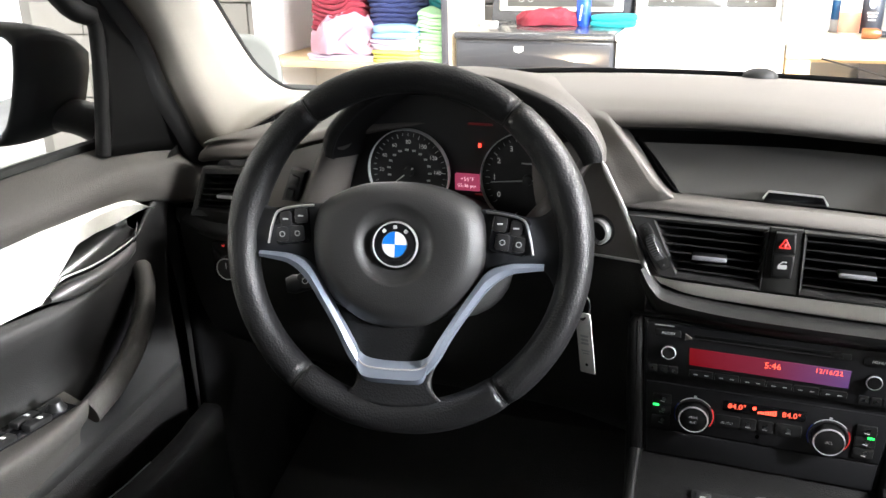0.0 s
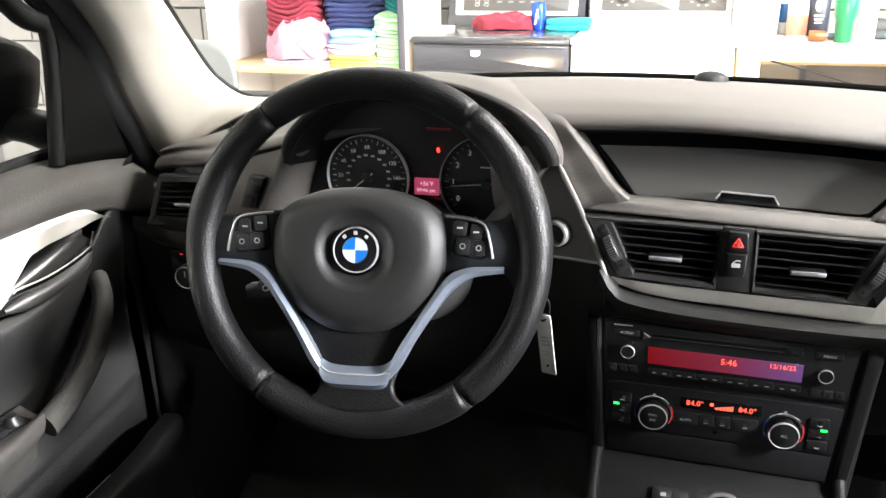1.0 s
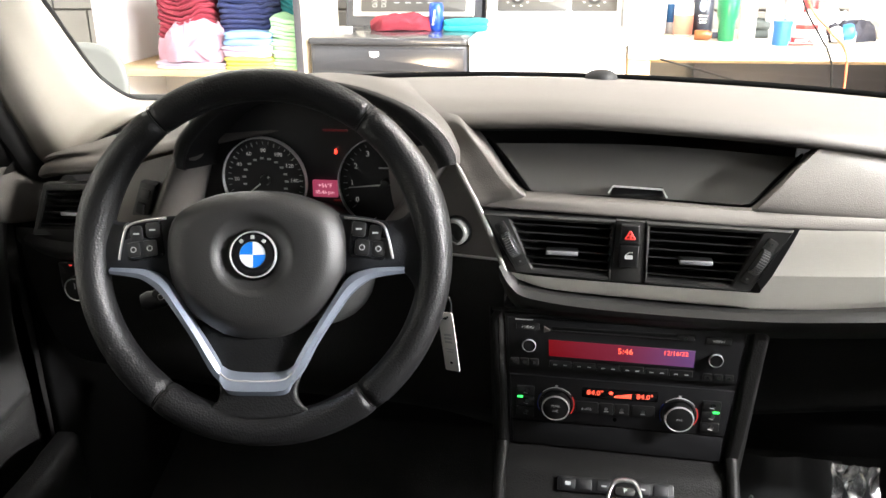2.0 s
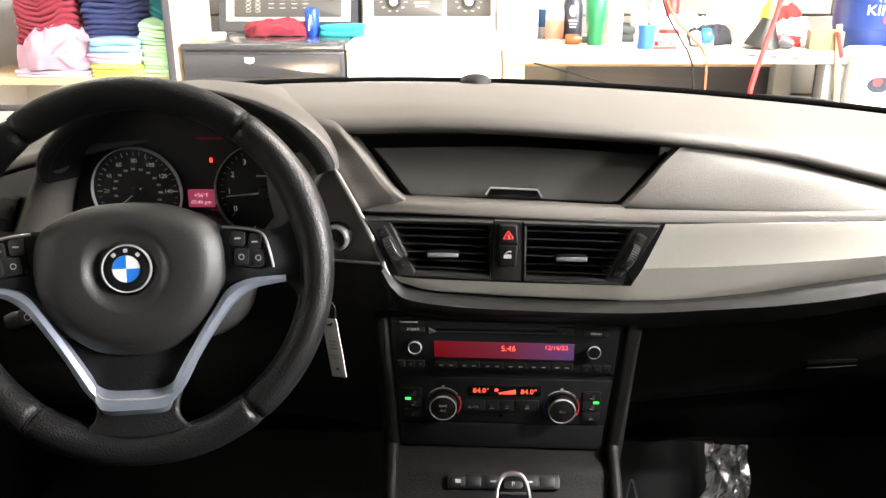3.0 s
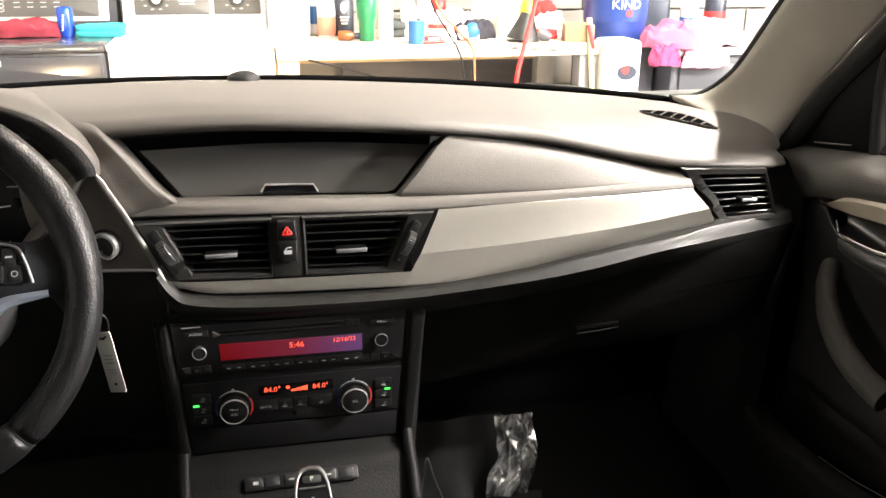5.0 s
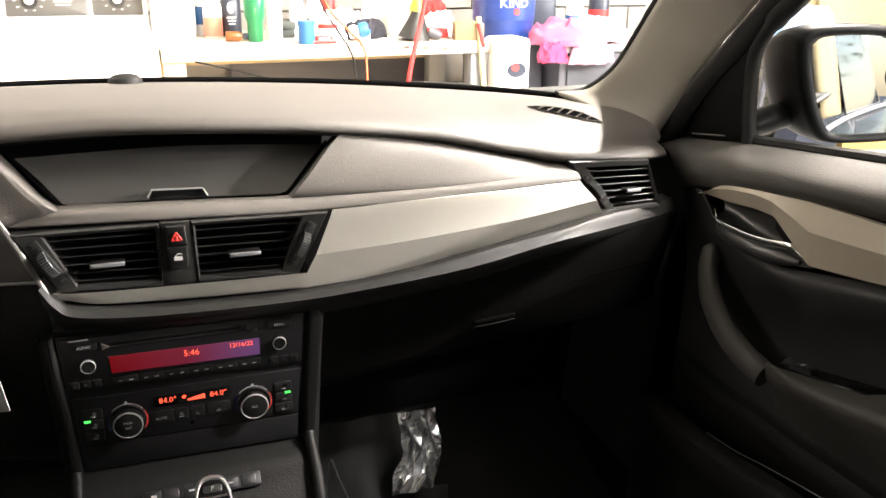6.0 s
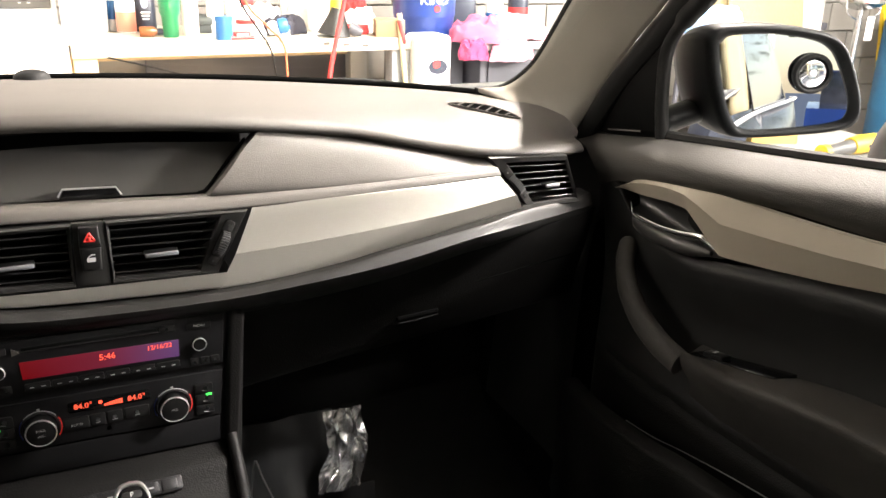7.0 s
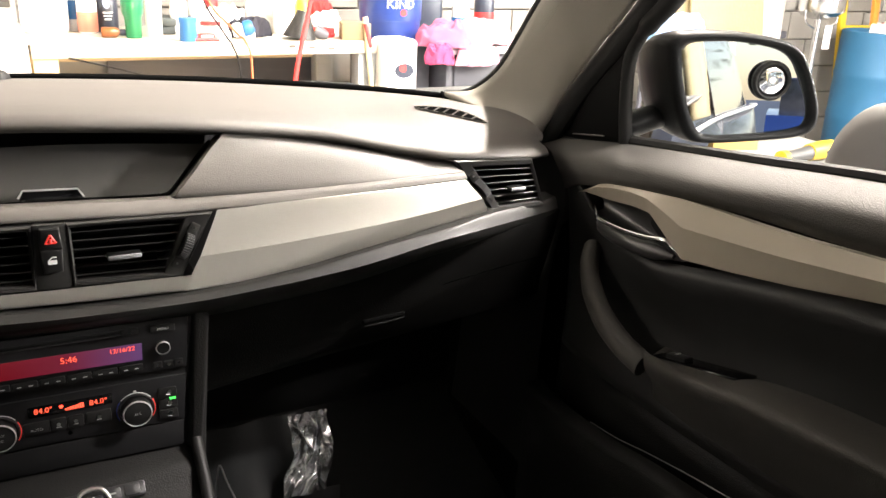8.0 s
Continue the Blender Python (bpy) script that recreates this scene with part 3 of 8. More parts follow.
    # lower dash on the driver's side
    knee = [[(-0.74, 0.175, 0.93), (-0.55, 0.150, 0.935), (-0.30, 0.150, 0.935), (-0.128, 0.130, 0.936)], [(-0.74, 0.18, 0.86), (-0.55, 0.165, 0.86), (-0.30, 0.165, 0.87), (-0.128, 0.140, 0.86)],
            [(-0.74, 0.22, 0.74), (-0.55, 0.21, 0.72), (-0.30, 0.20, 0.72), (-0.128, 0.165, 0.73)], [(-0.74, 0.32, 0.66), (-0.55, 0.30, 0.65), (-0.30, 0.30, 0.65), (-0.128, 0.25, 0.65)]]
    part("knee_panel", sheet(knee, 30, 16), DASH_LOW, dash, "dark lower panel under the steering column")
    side = [[(-0.262, 0.165, 1.040), (-0.225, 0.150, 1.052), (-0.190, 0.137, 1.060)], [(-0.258, 0.158, 1.00), (-0.21, 0.143, 1.005), (-0.169, 0.135, 1.018)], [(-0.25, 0.152, 0.965), (-0.20, 0.139, 0.962), (-0.144, 0.129, 0.960)],
            [(-0.25, 0.152, 0.937), (-0.20, 0.140, 0.937), (-0.132, 0.127, 0.937)]]
    part("ignition_panel", sheet(side, 16, 16), DASH, dash)
    part("panel_gap", tube([(-0.25, 0.151, 0.9355), (-0.20, 0.139, 0.9352), (-0.132, 0.126, 0.9355)], 0.0016, 6), CHROME_DULL, dash)
    left = [[(-0.60, 0.18, 1.000), (-0.56, 0.17, 1.018), (-0.505, 0.16, 1.035)], [(-0.61, 0.165, 0.965), (-0.57, 0.155, 0.972), (-0.52, 0.150, 0.985)], [(-0.61, 0.165, 0.93), (-0.57, 0.155, 0.93), (-0.53, 0.150, 0.93)]]
    part("driver_side_panel", sheet(left, 10, 10), DASH, dash)
    ledge = [[(-0.75, 0.185, 0.925), (-0.68, 0.155, 0.922), (-0.60, 0.145, 0.925), (-0.52, 0.145, 0.932)], [(-0.75, 0.182, 0.912), (-0.68, 0.150, 0.908), (-0.60, 0.140, 0.912), (-0.52, 0.142, 0.92)], [(-0.75, 0.19, 0.90), (-0.68, 0.16, 0.896), (-0.60, 0.15, 0.90), (-0.52, 0.15, 0.905)]]
    part("vent_ledge", sheet(ledge, 14, 8), DASH_LOW, dash)
    # end caps beside the doors
    for s in (1, -1):
        k = 0.050 if s < 0 else 0.0
        cap = flipped(sheet([[(0.655 + k, 0.205, 0.995), (0.66 + k, 0.30, 1.02), (0.66 + k, 0.40, 1.03)], [(0.665 + k, 0.175, 0.93), (0.68 + k, 0.30, 0.95), (0.68 + k, 0.42, 0.95)], [(0.665 + k, 0.20, 0.78), (0.68 + k, 0.30, 0.78), (0.68 + k, 0.45, 0.78)], [(0.668 + k, 0.215, 0.45), (0.68 + k, 0.30, 0.45), (0.68 + k, 0.5, 0.45)]], 8, 12), s)
        part("end_cap", cap, DASH_LOW, dash)
        # side demister grille: a black patch on the top stands for its slots' shade
        a, b = Vector((0.486, 0.302, 0)), Vector((0.566, 0.238, 0))
        side_way = Vector((0.60, 0.80, 0))

        def spot(f, g, lift):
            p = a.lerp(b, f) + side_way * (0.029 * (g - 0.5) * math.sin(math.pi * min(1, max(0, f))) ** 0.7 + 0.010 * math.sin(math.pi * f))
            return Vector((p.x, p.y, pad_height(p.x, p.y) + lift))
        lens = loft([[spot(i / 24, g / 4, 0.0018) for g in range(5)] for i in range(25)])
        grille = part("demister_grille", flipped(lens, s), VOID, dash, "side window demister slots")
        edge = [spot(i / 24, 1, 0.0018) for i in range(25)] + [spot(i / 24, 0, 0.0018) for i in range(23, 0, -1)]
        part("grille_rim", flipped(tube(edge, 0.0008, 6, closed=True), s), DASH, grille)
        for k in range(6):
            f = 0.14 + 0.13 * k
            part("grille_bar", flipped(tube([spot(f, 0, 0.0024), spot(min(0.98, f + 0.06), 1, 0.0024)], 0.0011, 6), s), DASH, grille)
    return dash


EDGE = material("pale_edge", (0.22, 0.21, 0.195), 0.45, metal=0.3, vary=0.05, vscale=30)
SEAT = material("seat_leather", (0.030, 0.028, 0.026), 0.5, grain=0.3, scale=700, vary=0.15, vscale=14)


def car_seat(x, y, label, wide=0.50, back=0.46):
    """An unseen car seat, added to block light low in the cabin: cushion, backrest and head restraint."""
    t = thing("car_seat", (x, y, 0.34), label, "car seat", "car seats")
    cushion = [[(u * wide / 2, v, 0.20 + 0.03 * abs(u) ** 3 + h) for u in (-1, -0.8, -0.4, 0, 0.4, 0.8, 1)] for v, h in ((0.02, -0.02), (0.10, 0.0), (0.30, 0.02), (0.48, 0.04), (0.54, 0.0))]
    part("cushion", sheet(cushion, 20, 14), SEAT, t, local=True, smooth=180, thick=0.14)
    rest = [[(u * wide / 2 * k, -0.02 - 0.30 * f - 0.03 * (1 - abs(u) ** 3), 0.18 + back * f) for u in (-1, -0.8, -0.4, 0, 0.4, 0.8, 1)] for f, k in ((0, 0.9), (0.3, 1), (0.7, 0.98), (0.95, 0.85), (1.0, 0.7))]
    part("backrest", sheet(rest, 20, 14), SEAT, t, local=True, smooth=180, thick=0.11)
    part("head_restraint", block((0.26, 0.09, 0.17), pose(0, -0.37, 0.18 + back + 0.12, -6), 0.035, 3), SEAT, t, local=True)
    for k in (-0.06, 0.06):
        part("restraint_post", tube([(k, -0.35, 0.18 + back - 0.04), (k, -0.365, 0.18 + back + 0.06)], 0.007, 8), CHROME_DULL, t, local=True)


def light_switch():
    sw = thing("light_switch", (-0.66, 0.165, 0.88), "small black light switch with a bright rim", "switch")
    part("switch_plate", prism(rounded(0.045, 0.052, 0.006), 0.008, pose(-0.660, 0.158, 0.868), 0.002), GLOSS, sw)
    knob = part("switch_knob", lathe([(0, 0.012), (0.013, 0.012), (0.015, 0.009), (0.016, 0.0)], 24, pose(-0.655, 0.157, 0.862) @ FACING), BUTTON, sw)
    part("knob_rim", lathe([(0.0135, 0.0115), (0.0145, 0.0125), (0.0150, 0.0110)], 24, pose(-0.655, 0.157, 0.862) @ FACING, caps=False), RING, knob, "bright knob rim")
    part("knob_mark", block((0.0015, 0.0006, 0.008), pose(-0.655, 0.1448, 0.867)), GREY_INK, knob, smooth=0)
    part("red_sign", block((0.004, 0.0006, 0.002), pose(-0.665, 0.1576, 0.889)), RED_INK, sw, smooth=0)


car_seat(XC - 0.37, -0.85, "unseen black leather driver's seat, added to block low light")
car_seat(XC + 0.37, -0.85, "unseen black leather passenger's seat, added to block low light")
car_seat(XC - 0.33, -1.75, "unseen black leather rear seat, added to block low light", 0.62, 0.44)
car_seat(XC + 0.33, -1.75, "unseen black leather rear seat, added to block low light", 0.62, 0.44)
ROLL = material("roll_plastic", (0.032, 0.031, 0.029), 0.45, grain=0.25, scale=750, vary=0.1, vscale=14)
LID = material("lid_plastic", (0.072, 0.070, 0.066), 0.38, grain=0.05, scale=900, vary=0.05, vscale=20)
dashboard()
light_switch()

sensor = thing("light_sensor", (-0.03, 0.448, 1.080), "small black sensor dome at the windscreen foot", "sensor")
part("dome", lathe([(0.0, 0.013), (0.010, 0.0125), (0.017, 0.010), (0.021, 0.006), (0.0225, 0.0), (0.0225, -0.004)], 24), DOME, sensor, local=True)


# ================= instrument binnacle =================
def binnacle():
    b = thing("instrument_binnacle", (-0.345, 0.2, 0.93), "hooded instrument cluster with two round dials", "instrument cluster")
    outer = [(-0.498, 1.022), (-0.500, 1.040), (-0.486, 1.066), (-0.44, 1.102), (-0.37, 1.122), (-0.30, 1.121), (-0.234, 1.101), (-0.196, 1.074), (-0.180, 1.050), (-0.178, 1.037)]
    inner = [(-0.488, 1.022), (-0.486, 1.038), (-0.472, 1.060), (-0.432, 1.092), (-0.37, 1.109), (-0.30, 1.108), (-0.25, 1.090), (-0.218, 1.062), (-0.203, 1.042), (-0.199, 1.032)]
    def narrow(x, k):
        return -0.345 + (x + 0.345) * (k if x > -0.345 else 0.5 + 0.5 * k)
    rows = [[(narrow(x, 0.58), 0.40, 1.066 + (z - 1.03) * 0.22) for x, z in outer], [(narrow(x, 0.76), 0.30, 1.03 + (z - 1.03) * 0.80) for x, z in outer], [(narrow(x, 0.94), 0.20, 1.03 + (z - 1.03) * 0.97) for x, z in outer],
            [(x, 0.145, z) for x, z in outer], [((x + u) / 2, 0.128, (z + w) / 2 + 0.003) for (x, z), (u, w) in zip(outer, inner)], [(x, 0.132, z) for x, z in inner]]
    brim = [(0.90 * x + 0.10 * u, 0.134, 0.90 * z + 0.10 * w + 0.001) for (x, z), (u, w) in zip(outer, inner)]
    part("hood", sheet(rows[:4] + [brim], 40, 24), DASH, b, "grained instrument hood", smooth=180)
    # lip split from the hood and darkened for its unlit front
    part("hood_lip", sheet([brim, rows[4], rows[5], [(x, 0.140, z - 0.003) for x, z in inner]], 40, 10), DASH_LOW, b, "rounded lip of the hood, coloured dark as unlit", smooth=180)
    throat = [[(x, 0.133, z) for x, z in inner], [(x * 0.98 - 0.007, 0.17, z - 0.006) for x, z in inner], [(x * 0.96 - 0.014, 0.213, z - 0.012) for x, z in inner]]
    # lining coloured near black for the shade under the hood
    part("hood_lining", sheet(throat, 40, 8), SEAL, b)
    for s, p in ((0, ((-0.503, 1.035), (-0.545, 0.955), (-0.512, 0.94))), (1, ((-0.187, 1.040), (-0.235, 0.955), (-0.215, 0.94)))):
        (x0, z0), (x1, z1), (x2, z2) = p
        k = 0.013 if s == 0 else -0.014
        part("hood_cheek", sheet([[(x0, 0.140, z0), (x1, 0.148, z1)], [(x0 + k * 0.6, 0.132, z0), (x1 + k, 0.140, z1)], [(x0 + k * 1.4, 0.15, z0 - 0.003), (x1 + 2.6 * k, 0.165, z1)], [(x0 + k * 1.6, 0.21, z0 - 0.006), (x2 + (0.0 if s == 0 else 0.0), 0.21, z2)]], 12, 12), DASH, b, smooth=180)
    dim = part("dimmer_switch", prism([(-0.566, 0.962), (-0.545, 0.962), (-0.530, 1.000), (-0.549, 1.003)], 0.012, pose(0, 0.144, 0), 0.002), BLACK, b, "small black dimmer switch panel")
    part("dimmer_key", block((0.012, 0.004, 0.013), pose(-0.544, 0.143, 0.989, 0, 20, 0), 0.002), BUTTON, dim)
    part("dimmer_wheel", block((0.010, 0.006, 0.014), pose(-0.552, 0.143, 0.972, 0, 20, 0), 0.002), DASH_LOW, dim)
    part("face", prism([(-0.56, 0.93), (-0.53, 1.03), (-0.45, 1.08), (-0.35, 1.092), (-0.25, 1.07), (-0.19, 1.03), (-0.19, 0.93)], 0.01, pose(0, 0.2085, 0)), GAUGE, b)
    for cx, r, marks, long, name in ((-0.421, 0.0515, 15, 2, "speedometer"), (-0.274, 0.0560, 15, 2, "rev_counter")):
        m = pose(cx, 0.2, 0.9935) @ FACING
        dial = part(name, lathe([(0, -0.004), (r, -0.004), (r, 0.001)], 48, m, caps=False), GAUGE, b)
        part("ring", lathe([(r - 0.0006, -0.003), (r - 0.0004, 0.003), (r + 0.0004, 0.0032), (r + 0.0008, -0.004)], 64, m, caps=False), DIAL_RING, dial, "thin chrome dial ring")
        tick = bmesh.new()
        for i in range(29):
            a = radians(216 - 252 * i / 28)
            w, l = (0.00045, 0.0050) if i % 4 == 0 else (0.00025, 0.0034)
            block((l, 2 * w, 0.0006), m @ Matrix.Rotation(a, 4, "Z") @ Matrix.Translation((r - 0.005 - l / 2, 0, -0.0030)), bm=tick)
        part("scale_marks", tick, GREY_INK, dial, smooth=0)
        names = ["", "20", "40", "60", "80", "100", "120", "140"] if name == "speedometer" else ["0", "1", "2", "3", "4", "5", "6", "7"]
        for i, s in enumerate(names):
            if s:
                a = radians(210 - 30 * i)
                word(s, 0.0068 if name == "speedometer" else 0.0092, m @ Matrix.Translation(((r - 0.0155) * math.cos(a), (r - 0.0155) * math.sin(a), -0.003)), DIAL_INK, dial, "numeral")
        if name == "speedometer":
            small = bmesh.new()
            for i in range(1, 13):
                a = radians(212 - 19.5 * i)
                block((0.0045, 0.0024, 0.0004), m @ Matrix.Translation((0.0265 * math.cos(a), 0.0265 * math.sin(a), -0.003)), bm=small)
            part("inner_scale", small, GREY_INK, dial, "small unreadable inner scale", smooth=0)
            ang = 218
        else:
            small = bmesh.new()
            block((0.016, 0.0018, 0.0004), m @ Matrix.Translation((0.0, 0.019, -0.003)), bm=small)
            part("caption", small, GREY_INK, dial, smooth=0)
            ang = 186
        a = radians(ang)
        d = Vector((math.cos(a), math.sin(a), 0))
        nb = tube([m @ (d * -0.008 + Vector((0, 0, 0.001))), m @ (d * (r - 0.012) + Vector((0, 0, 0.001)))], [0.0012, 0.0005], 6)
        part("needle", nb, WHITE_INK, dial)
        part("needle_cap", lathe([(0.0, 0.0035), (0.0055, 0.003), (0.0068, -0.003)], 20, m), BLACK, dial)
        if name == "rev_counter":
            a = radians(228)
            part("fuel_needle", tube([m @ Vector((-0.012, -0.040, 0.0)), m @ Vector((-0.024, -0.050, 0.0))], 0.0005, 6), WHITE_INK, dial)
    shown = part("trip_display", prism(rounded(0.030, 0.020, 0.001), 0.004, pose(-0.3475, 0.2015, 0.9855)), PINK_LCD, b, "lit pink trip display")
    word("+56°F", 0.0070, pose(-0.3470, 0.2008, 0.9895) @ FACING, LCD_TEXT, shown)
    word("05:46 pm", 0.0062, pose(-0.3475, 0.2008, 0.9815) @ FACING, LCD_TEXT, shown)
    warn = lathe([(0.0, 0.0012), (0.0022, 0.001), (0.0024, 0)], 12, pose(-0.3330, 0.2055, 1.0300) @ FACING @ Matrix.Diagonal((0.75, 1.3, 1, 1)))
    part("warning_lamp", warn, RED_LED, b, "glowing red warning lamp")
    # reflection drawn as a plate with a faint glow
    part("warning_strip", prism(rounded(0.030, 0.0025, 0.001), 0.002, pose(-0.333, 0.2065, 1.0545)), RED_GLOW, b, "red reflection drawn as a faintly glowing strip")
    part("warning_glow", prism(rounded(0.018, 0.002, 0.0008), 0.002, pose(-0.330, 0.2055, 0.9705)), RED_GLOW, b)
    return b


PINK_LCD = material("pink_lcd", (0.30, 0.05, 0.10), 0.4, emit=(1.0, 0.12, 0.26), power=0.22)
LCD_TEXT = material("lcd_text", (0.8, 0.5, 0.55), 0.5, emit=(1.0, 0.62, 0.70), power=0.7)
binnacle()


# ================= steering wheel =================
TILT, SWING = radians(18.2), radians(8.4)
WHEEL = Matrix.Translation((-0.3486, 0.0, 0.9738)) @ Matrix.Rotation(SWING, 4, "Z") @ Matrix(((1, 0, 0, 0), (0, math.sin(TILT), -math.cos(TILT), 0), (0, math.cos(TILT), math.sin(TILT), 0), (0, 0, 0, 1)))


def steering_wheel():
    """In the wheel's own plane: x right, y up along the rim, z towards the driver."""
    w = new("steering_wheel")
    w.matrix_basis = WHEEL
    w.empty_display_size = 0.05
    tagged(w, "black leather three-spoke steering wheel with silver spoke trim", "steering wheel")

    def put(name, bm, mat, parent=w, label="", smooth=40):
        """Hub parts are scaled and set off the rim's middle to fit the camera's view."""
        if not name.startswith("rim") and name != "seam":
            for v in bm.verts:
                v.co.x, v.co.y = 0.945 * v.co.x - 0.005, 0.945 * v.co.y + 0.003
        return part(name, bm, mat, parent, label, local=True, smooth=smooth)

    R = 0.1660

    def rim_at(a):
        a = radians(a)
        return Vector((R * math.sin(a), R * math.cos(a), 0.0))

    def thickness(a):
        a = abs((a + 180) % 360 - 180)
        return 0.0158 + 0.0022 * math.exp(-((a - 72) / 16) ** 2) + 0.0010 * math.exp(-((a - 150) / 25) ** 2)

    core = [rim_at(a) for a in range(0, 360, 5)]
    put("rim_core", tube(core, 0.0140, 12, closed=True, up=(0, 0, 1)), SEAL)
    for a0, a1 in ((-36.4, 36.4), (37.6, 142.4), (143.6, 216.4), (217.6, 322.4)):
        k = 40
        ang = [a0 + (a1 - a0) * i / k for i in range(k + 1)]
        rad = [thickness(a) * (0.94 if i in (0, k) else 0.985 if i in (1, k - 1) else 1) for i, a in enumerate(ang)]
        put("rim_section", tube([rim_at(a) for a in ang], rad, 22, flat=1.08, up=(0, 0, 1)), LEATHER, label="grained black leather rim section", smooth=180)
    for a in (-37, 37, 143, 217):
        p = rim_at(a)
        d = Vector((math.sin(radians(a)), math.cos(radians(a)), 0))
        put("seam", tube([p + 0.0155 * (math.cos(t) * d + math.sin(t) * Vector((0, 0, 1.08))) for t in [math.radians(20 * i) for i in range(18)]], 0.0004, 6, closed=True, up=(d.y, -d.x, 0)), STITCH, label="stitched seam")
    # airbag cover: a soft shield with a round dish for the badge
    outline = [(0, 0.0655), (0.034, 0.0630), (0.064, 0.0530), (0.083, 0.0400), (0.091, 0.0180), (0.0905, -0.012), (0.083, -0.036), (0.0675, -0.058), (0.050, -0.072), (0.028, -0.083), (0, -0.0865)]
    half = curve([(x, y, 0) for x, y in outline], 25)
    full = half + [Vector((-p.x, p.y, 0)) for p in half[-2:0:-1]]
    rings = []
    for f, h in ((1.0, -0.012), (1.0, 0.002), (0.985, 0.008), (0.955, 0.0125), (0.91, 0.0155), (0.87, 0.0190), (0.80, 0.0222), (0.72, 0.0238)):
        rings.append([Vector((p.x * f, p.y * f, h - 0.035 * abs(p.x * f) ** 1.5)) for p in full])
    for r, h in ((0.0435, 0.0240), (0.0400, 0.0233), (0.0365, 0.0200), (0.0320, 0.0172), (0.0265, 0.0164)):
        rings.append([Vector((r * p.normalized().x, r * p.normalized().y + 0.001, h)) for p in full])
    hub = put("airbag_cover", loft(rings, close=True), RUBBER_PAD, label="charcoal airbag cover with a round dish", smooth=180)
    disc = Matrix.Translation((0, 0.001, 0.0165)) @ Matrix.Diagonal((0.92, 0.92, 1, 1))
    badge = put("badge", lathe([(0, 0.0035), (0.0150, 0.0040), (0.0200, 0.0044), (0.0235, 0.0036), (0.0242, 0.0)], 48, disc), GLOSS, label="round badge with blue and white quarters")
    put("badge_rim", lathe([(0.0238, 0.003), (0.0241, 0.0048), (0.0249, 0.0050), (0.0257, 0.0)], 48, disc, caps=False), RING, badge, "bright badge rim")
    put("badge_ring", lathe([(0.0138, 0.0036), (0.0141, 0.0043), (0.0146, 0.0043), (0.0149, 0.0036)], 40, disc, caps=False), CHROME, badge)
    for q in range(4):
        pts = [Vector((0, 0, 0))] + [Vector((0.0140 * math.cos(radians(90 * q + 9 * i)), 0.0140 * math.sin(radians(90 * q + 9 * i)), 0)) for i in range(11)]
        bm = bmesh.new()
        bm.faces.new([bm.verts.new(disc @ (p + Vector((0, 0, 0.0040)))) for p in pts])
        put("badge_quarter", bm, BADGE_BLUE if q % 2 else BADGE_WHITE, badge, smooth=0)
    for a in (130, 90, 50):
        put("badge_mark", block((0.0042, 0.0040, 0.0006), disc @ Matrix.Rotation(radians(a - 90), 4, "Z") @ Matrix.Translation((0, 0.0190, 0.0046)), 0.0002), RING, badge, smooth=0)
    for s in (1, -1):
        nick = block((0.012, 0.0012, 0.001), Matrix.Translation((s * 0.058, 0.022, 0.0222)) @ Matrix.Rotation(radians(-6 * s), 4, "Z"))
        put("cover_mark", nick, SEAL, hub, smooth=0)
    # lower spoke and side spokes
    def mirror(bm, s):
        if s < 0:
            bm.transform(Matrix.Diagonal((-1, 1, 1, 1)))
            bmesh.ops.reverse_faces(bm, faces=bm.faces)
        return bm
    low = [[(-0.078, -0.060, 0.002), (0, -0.085, 0.004), (0.078, -0.060, 0.002)], [(-0.060, -0.090, 0.004), (0, -0.100, 0.006), (0.060, -0.090, 0.004)], [(-0.042, -0.125, 0.005), (0, -0.128, 0.006), (0.042, -0.125, 0.005)],
           [(-0.040, -0.146, 0.007), (0, -0.150, 0.009), (0.040, -0.146, 0.007)], [(-0.056, -0.160, 0.010), (0, -0.166, 0.012), (0.056, -0.160, 0.010)]]
    put("lower_spoke", sheet(low, 20, 20), LEATHER, label="dark lower spoke").modifiers.new("thickness", "SOLIDIFY").thickness = -0.012
    for s in (1, -1):
        body = [[(0.080, 0.040, 0.0), (0.082, 0.010, 0.002), (0.086, -0.018, 0.0), (0.082, -0.034, -0.004)], [(0.105, 0.039, 0.004), (0.108, 0.012, 0.008), (0.110, -0.012, 0.006), (0.108, -0.020, 0.0)],
                [(0.135, 0.034, 0.004), (0.138, 0.012, 0.008), (0.140, -0.008, 0.006), (0.140, -0.016, 0.0)], [(0.152, 0.040, 0.002), (0.156, 0.012, 0.006), (0.156, -0.010, 0.004), (0.154, -0.024, 0.0)],
                [(0.163, 0.060, 0.004), (0.168, 0.012, 0.006), (0.168, -0.012, 0.004), (0.164, -0.045, 0.002)]]
        sp = put("side_spoke", mirror(sheet(body, 18, 20), s), SPOKE, label="dark spoke with switches", smooth=180)
        sp.modifiers.new("thickness", "SOLIDIFY").thickness = -0.014
        # switch block: a sunk bezel with four keys and a bright bracket
        put("switch_bezel", prism(rounded(0.0385, 0.0400, 0.006, 4), 0.004, Matrix.Translation((s * 0.1145, 0.0155, 0.0078)) @ Matrix.Rotation(radians(-7 * s), 4, "Z") @ pose(0, 0, 0, -90), 0.001), GLOSS, sp, "glossy black switch bezel")
        keys = ((0.1045, 0.0260, 0.0140, 0.0155), (0.1210, 0.0220, 0.0125, 0.0160), (0.1075, 0.0075, 0.0145, 0.0165), (0.1240, 0.0060, 0.0130, 0.0155))
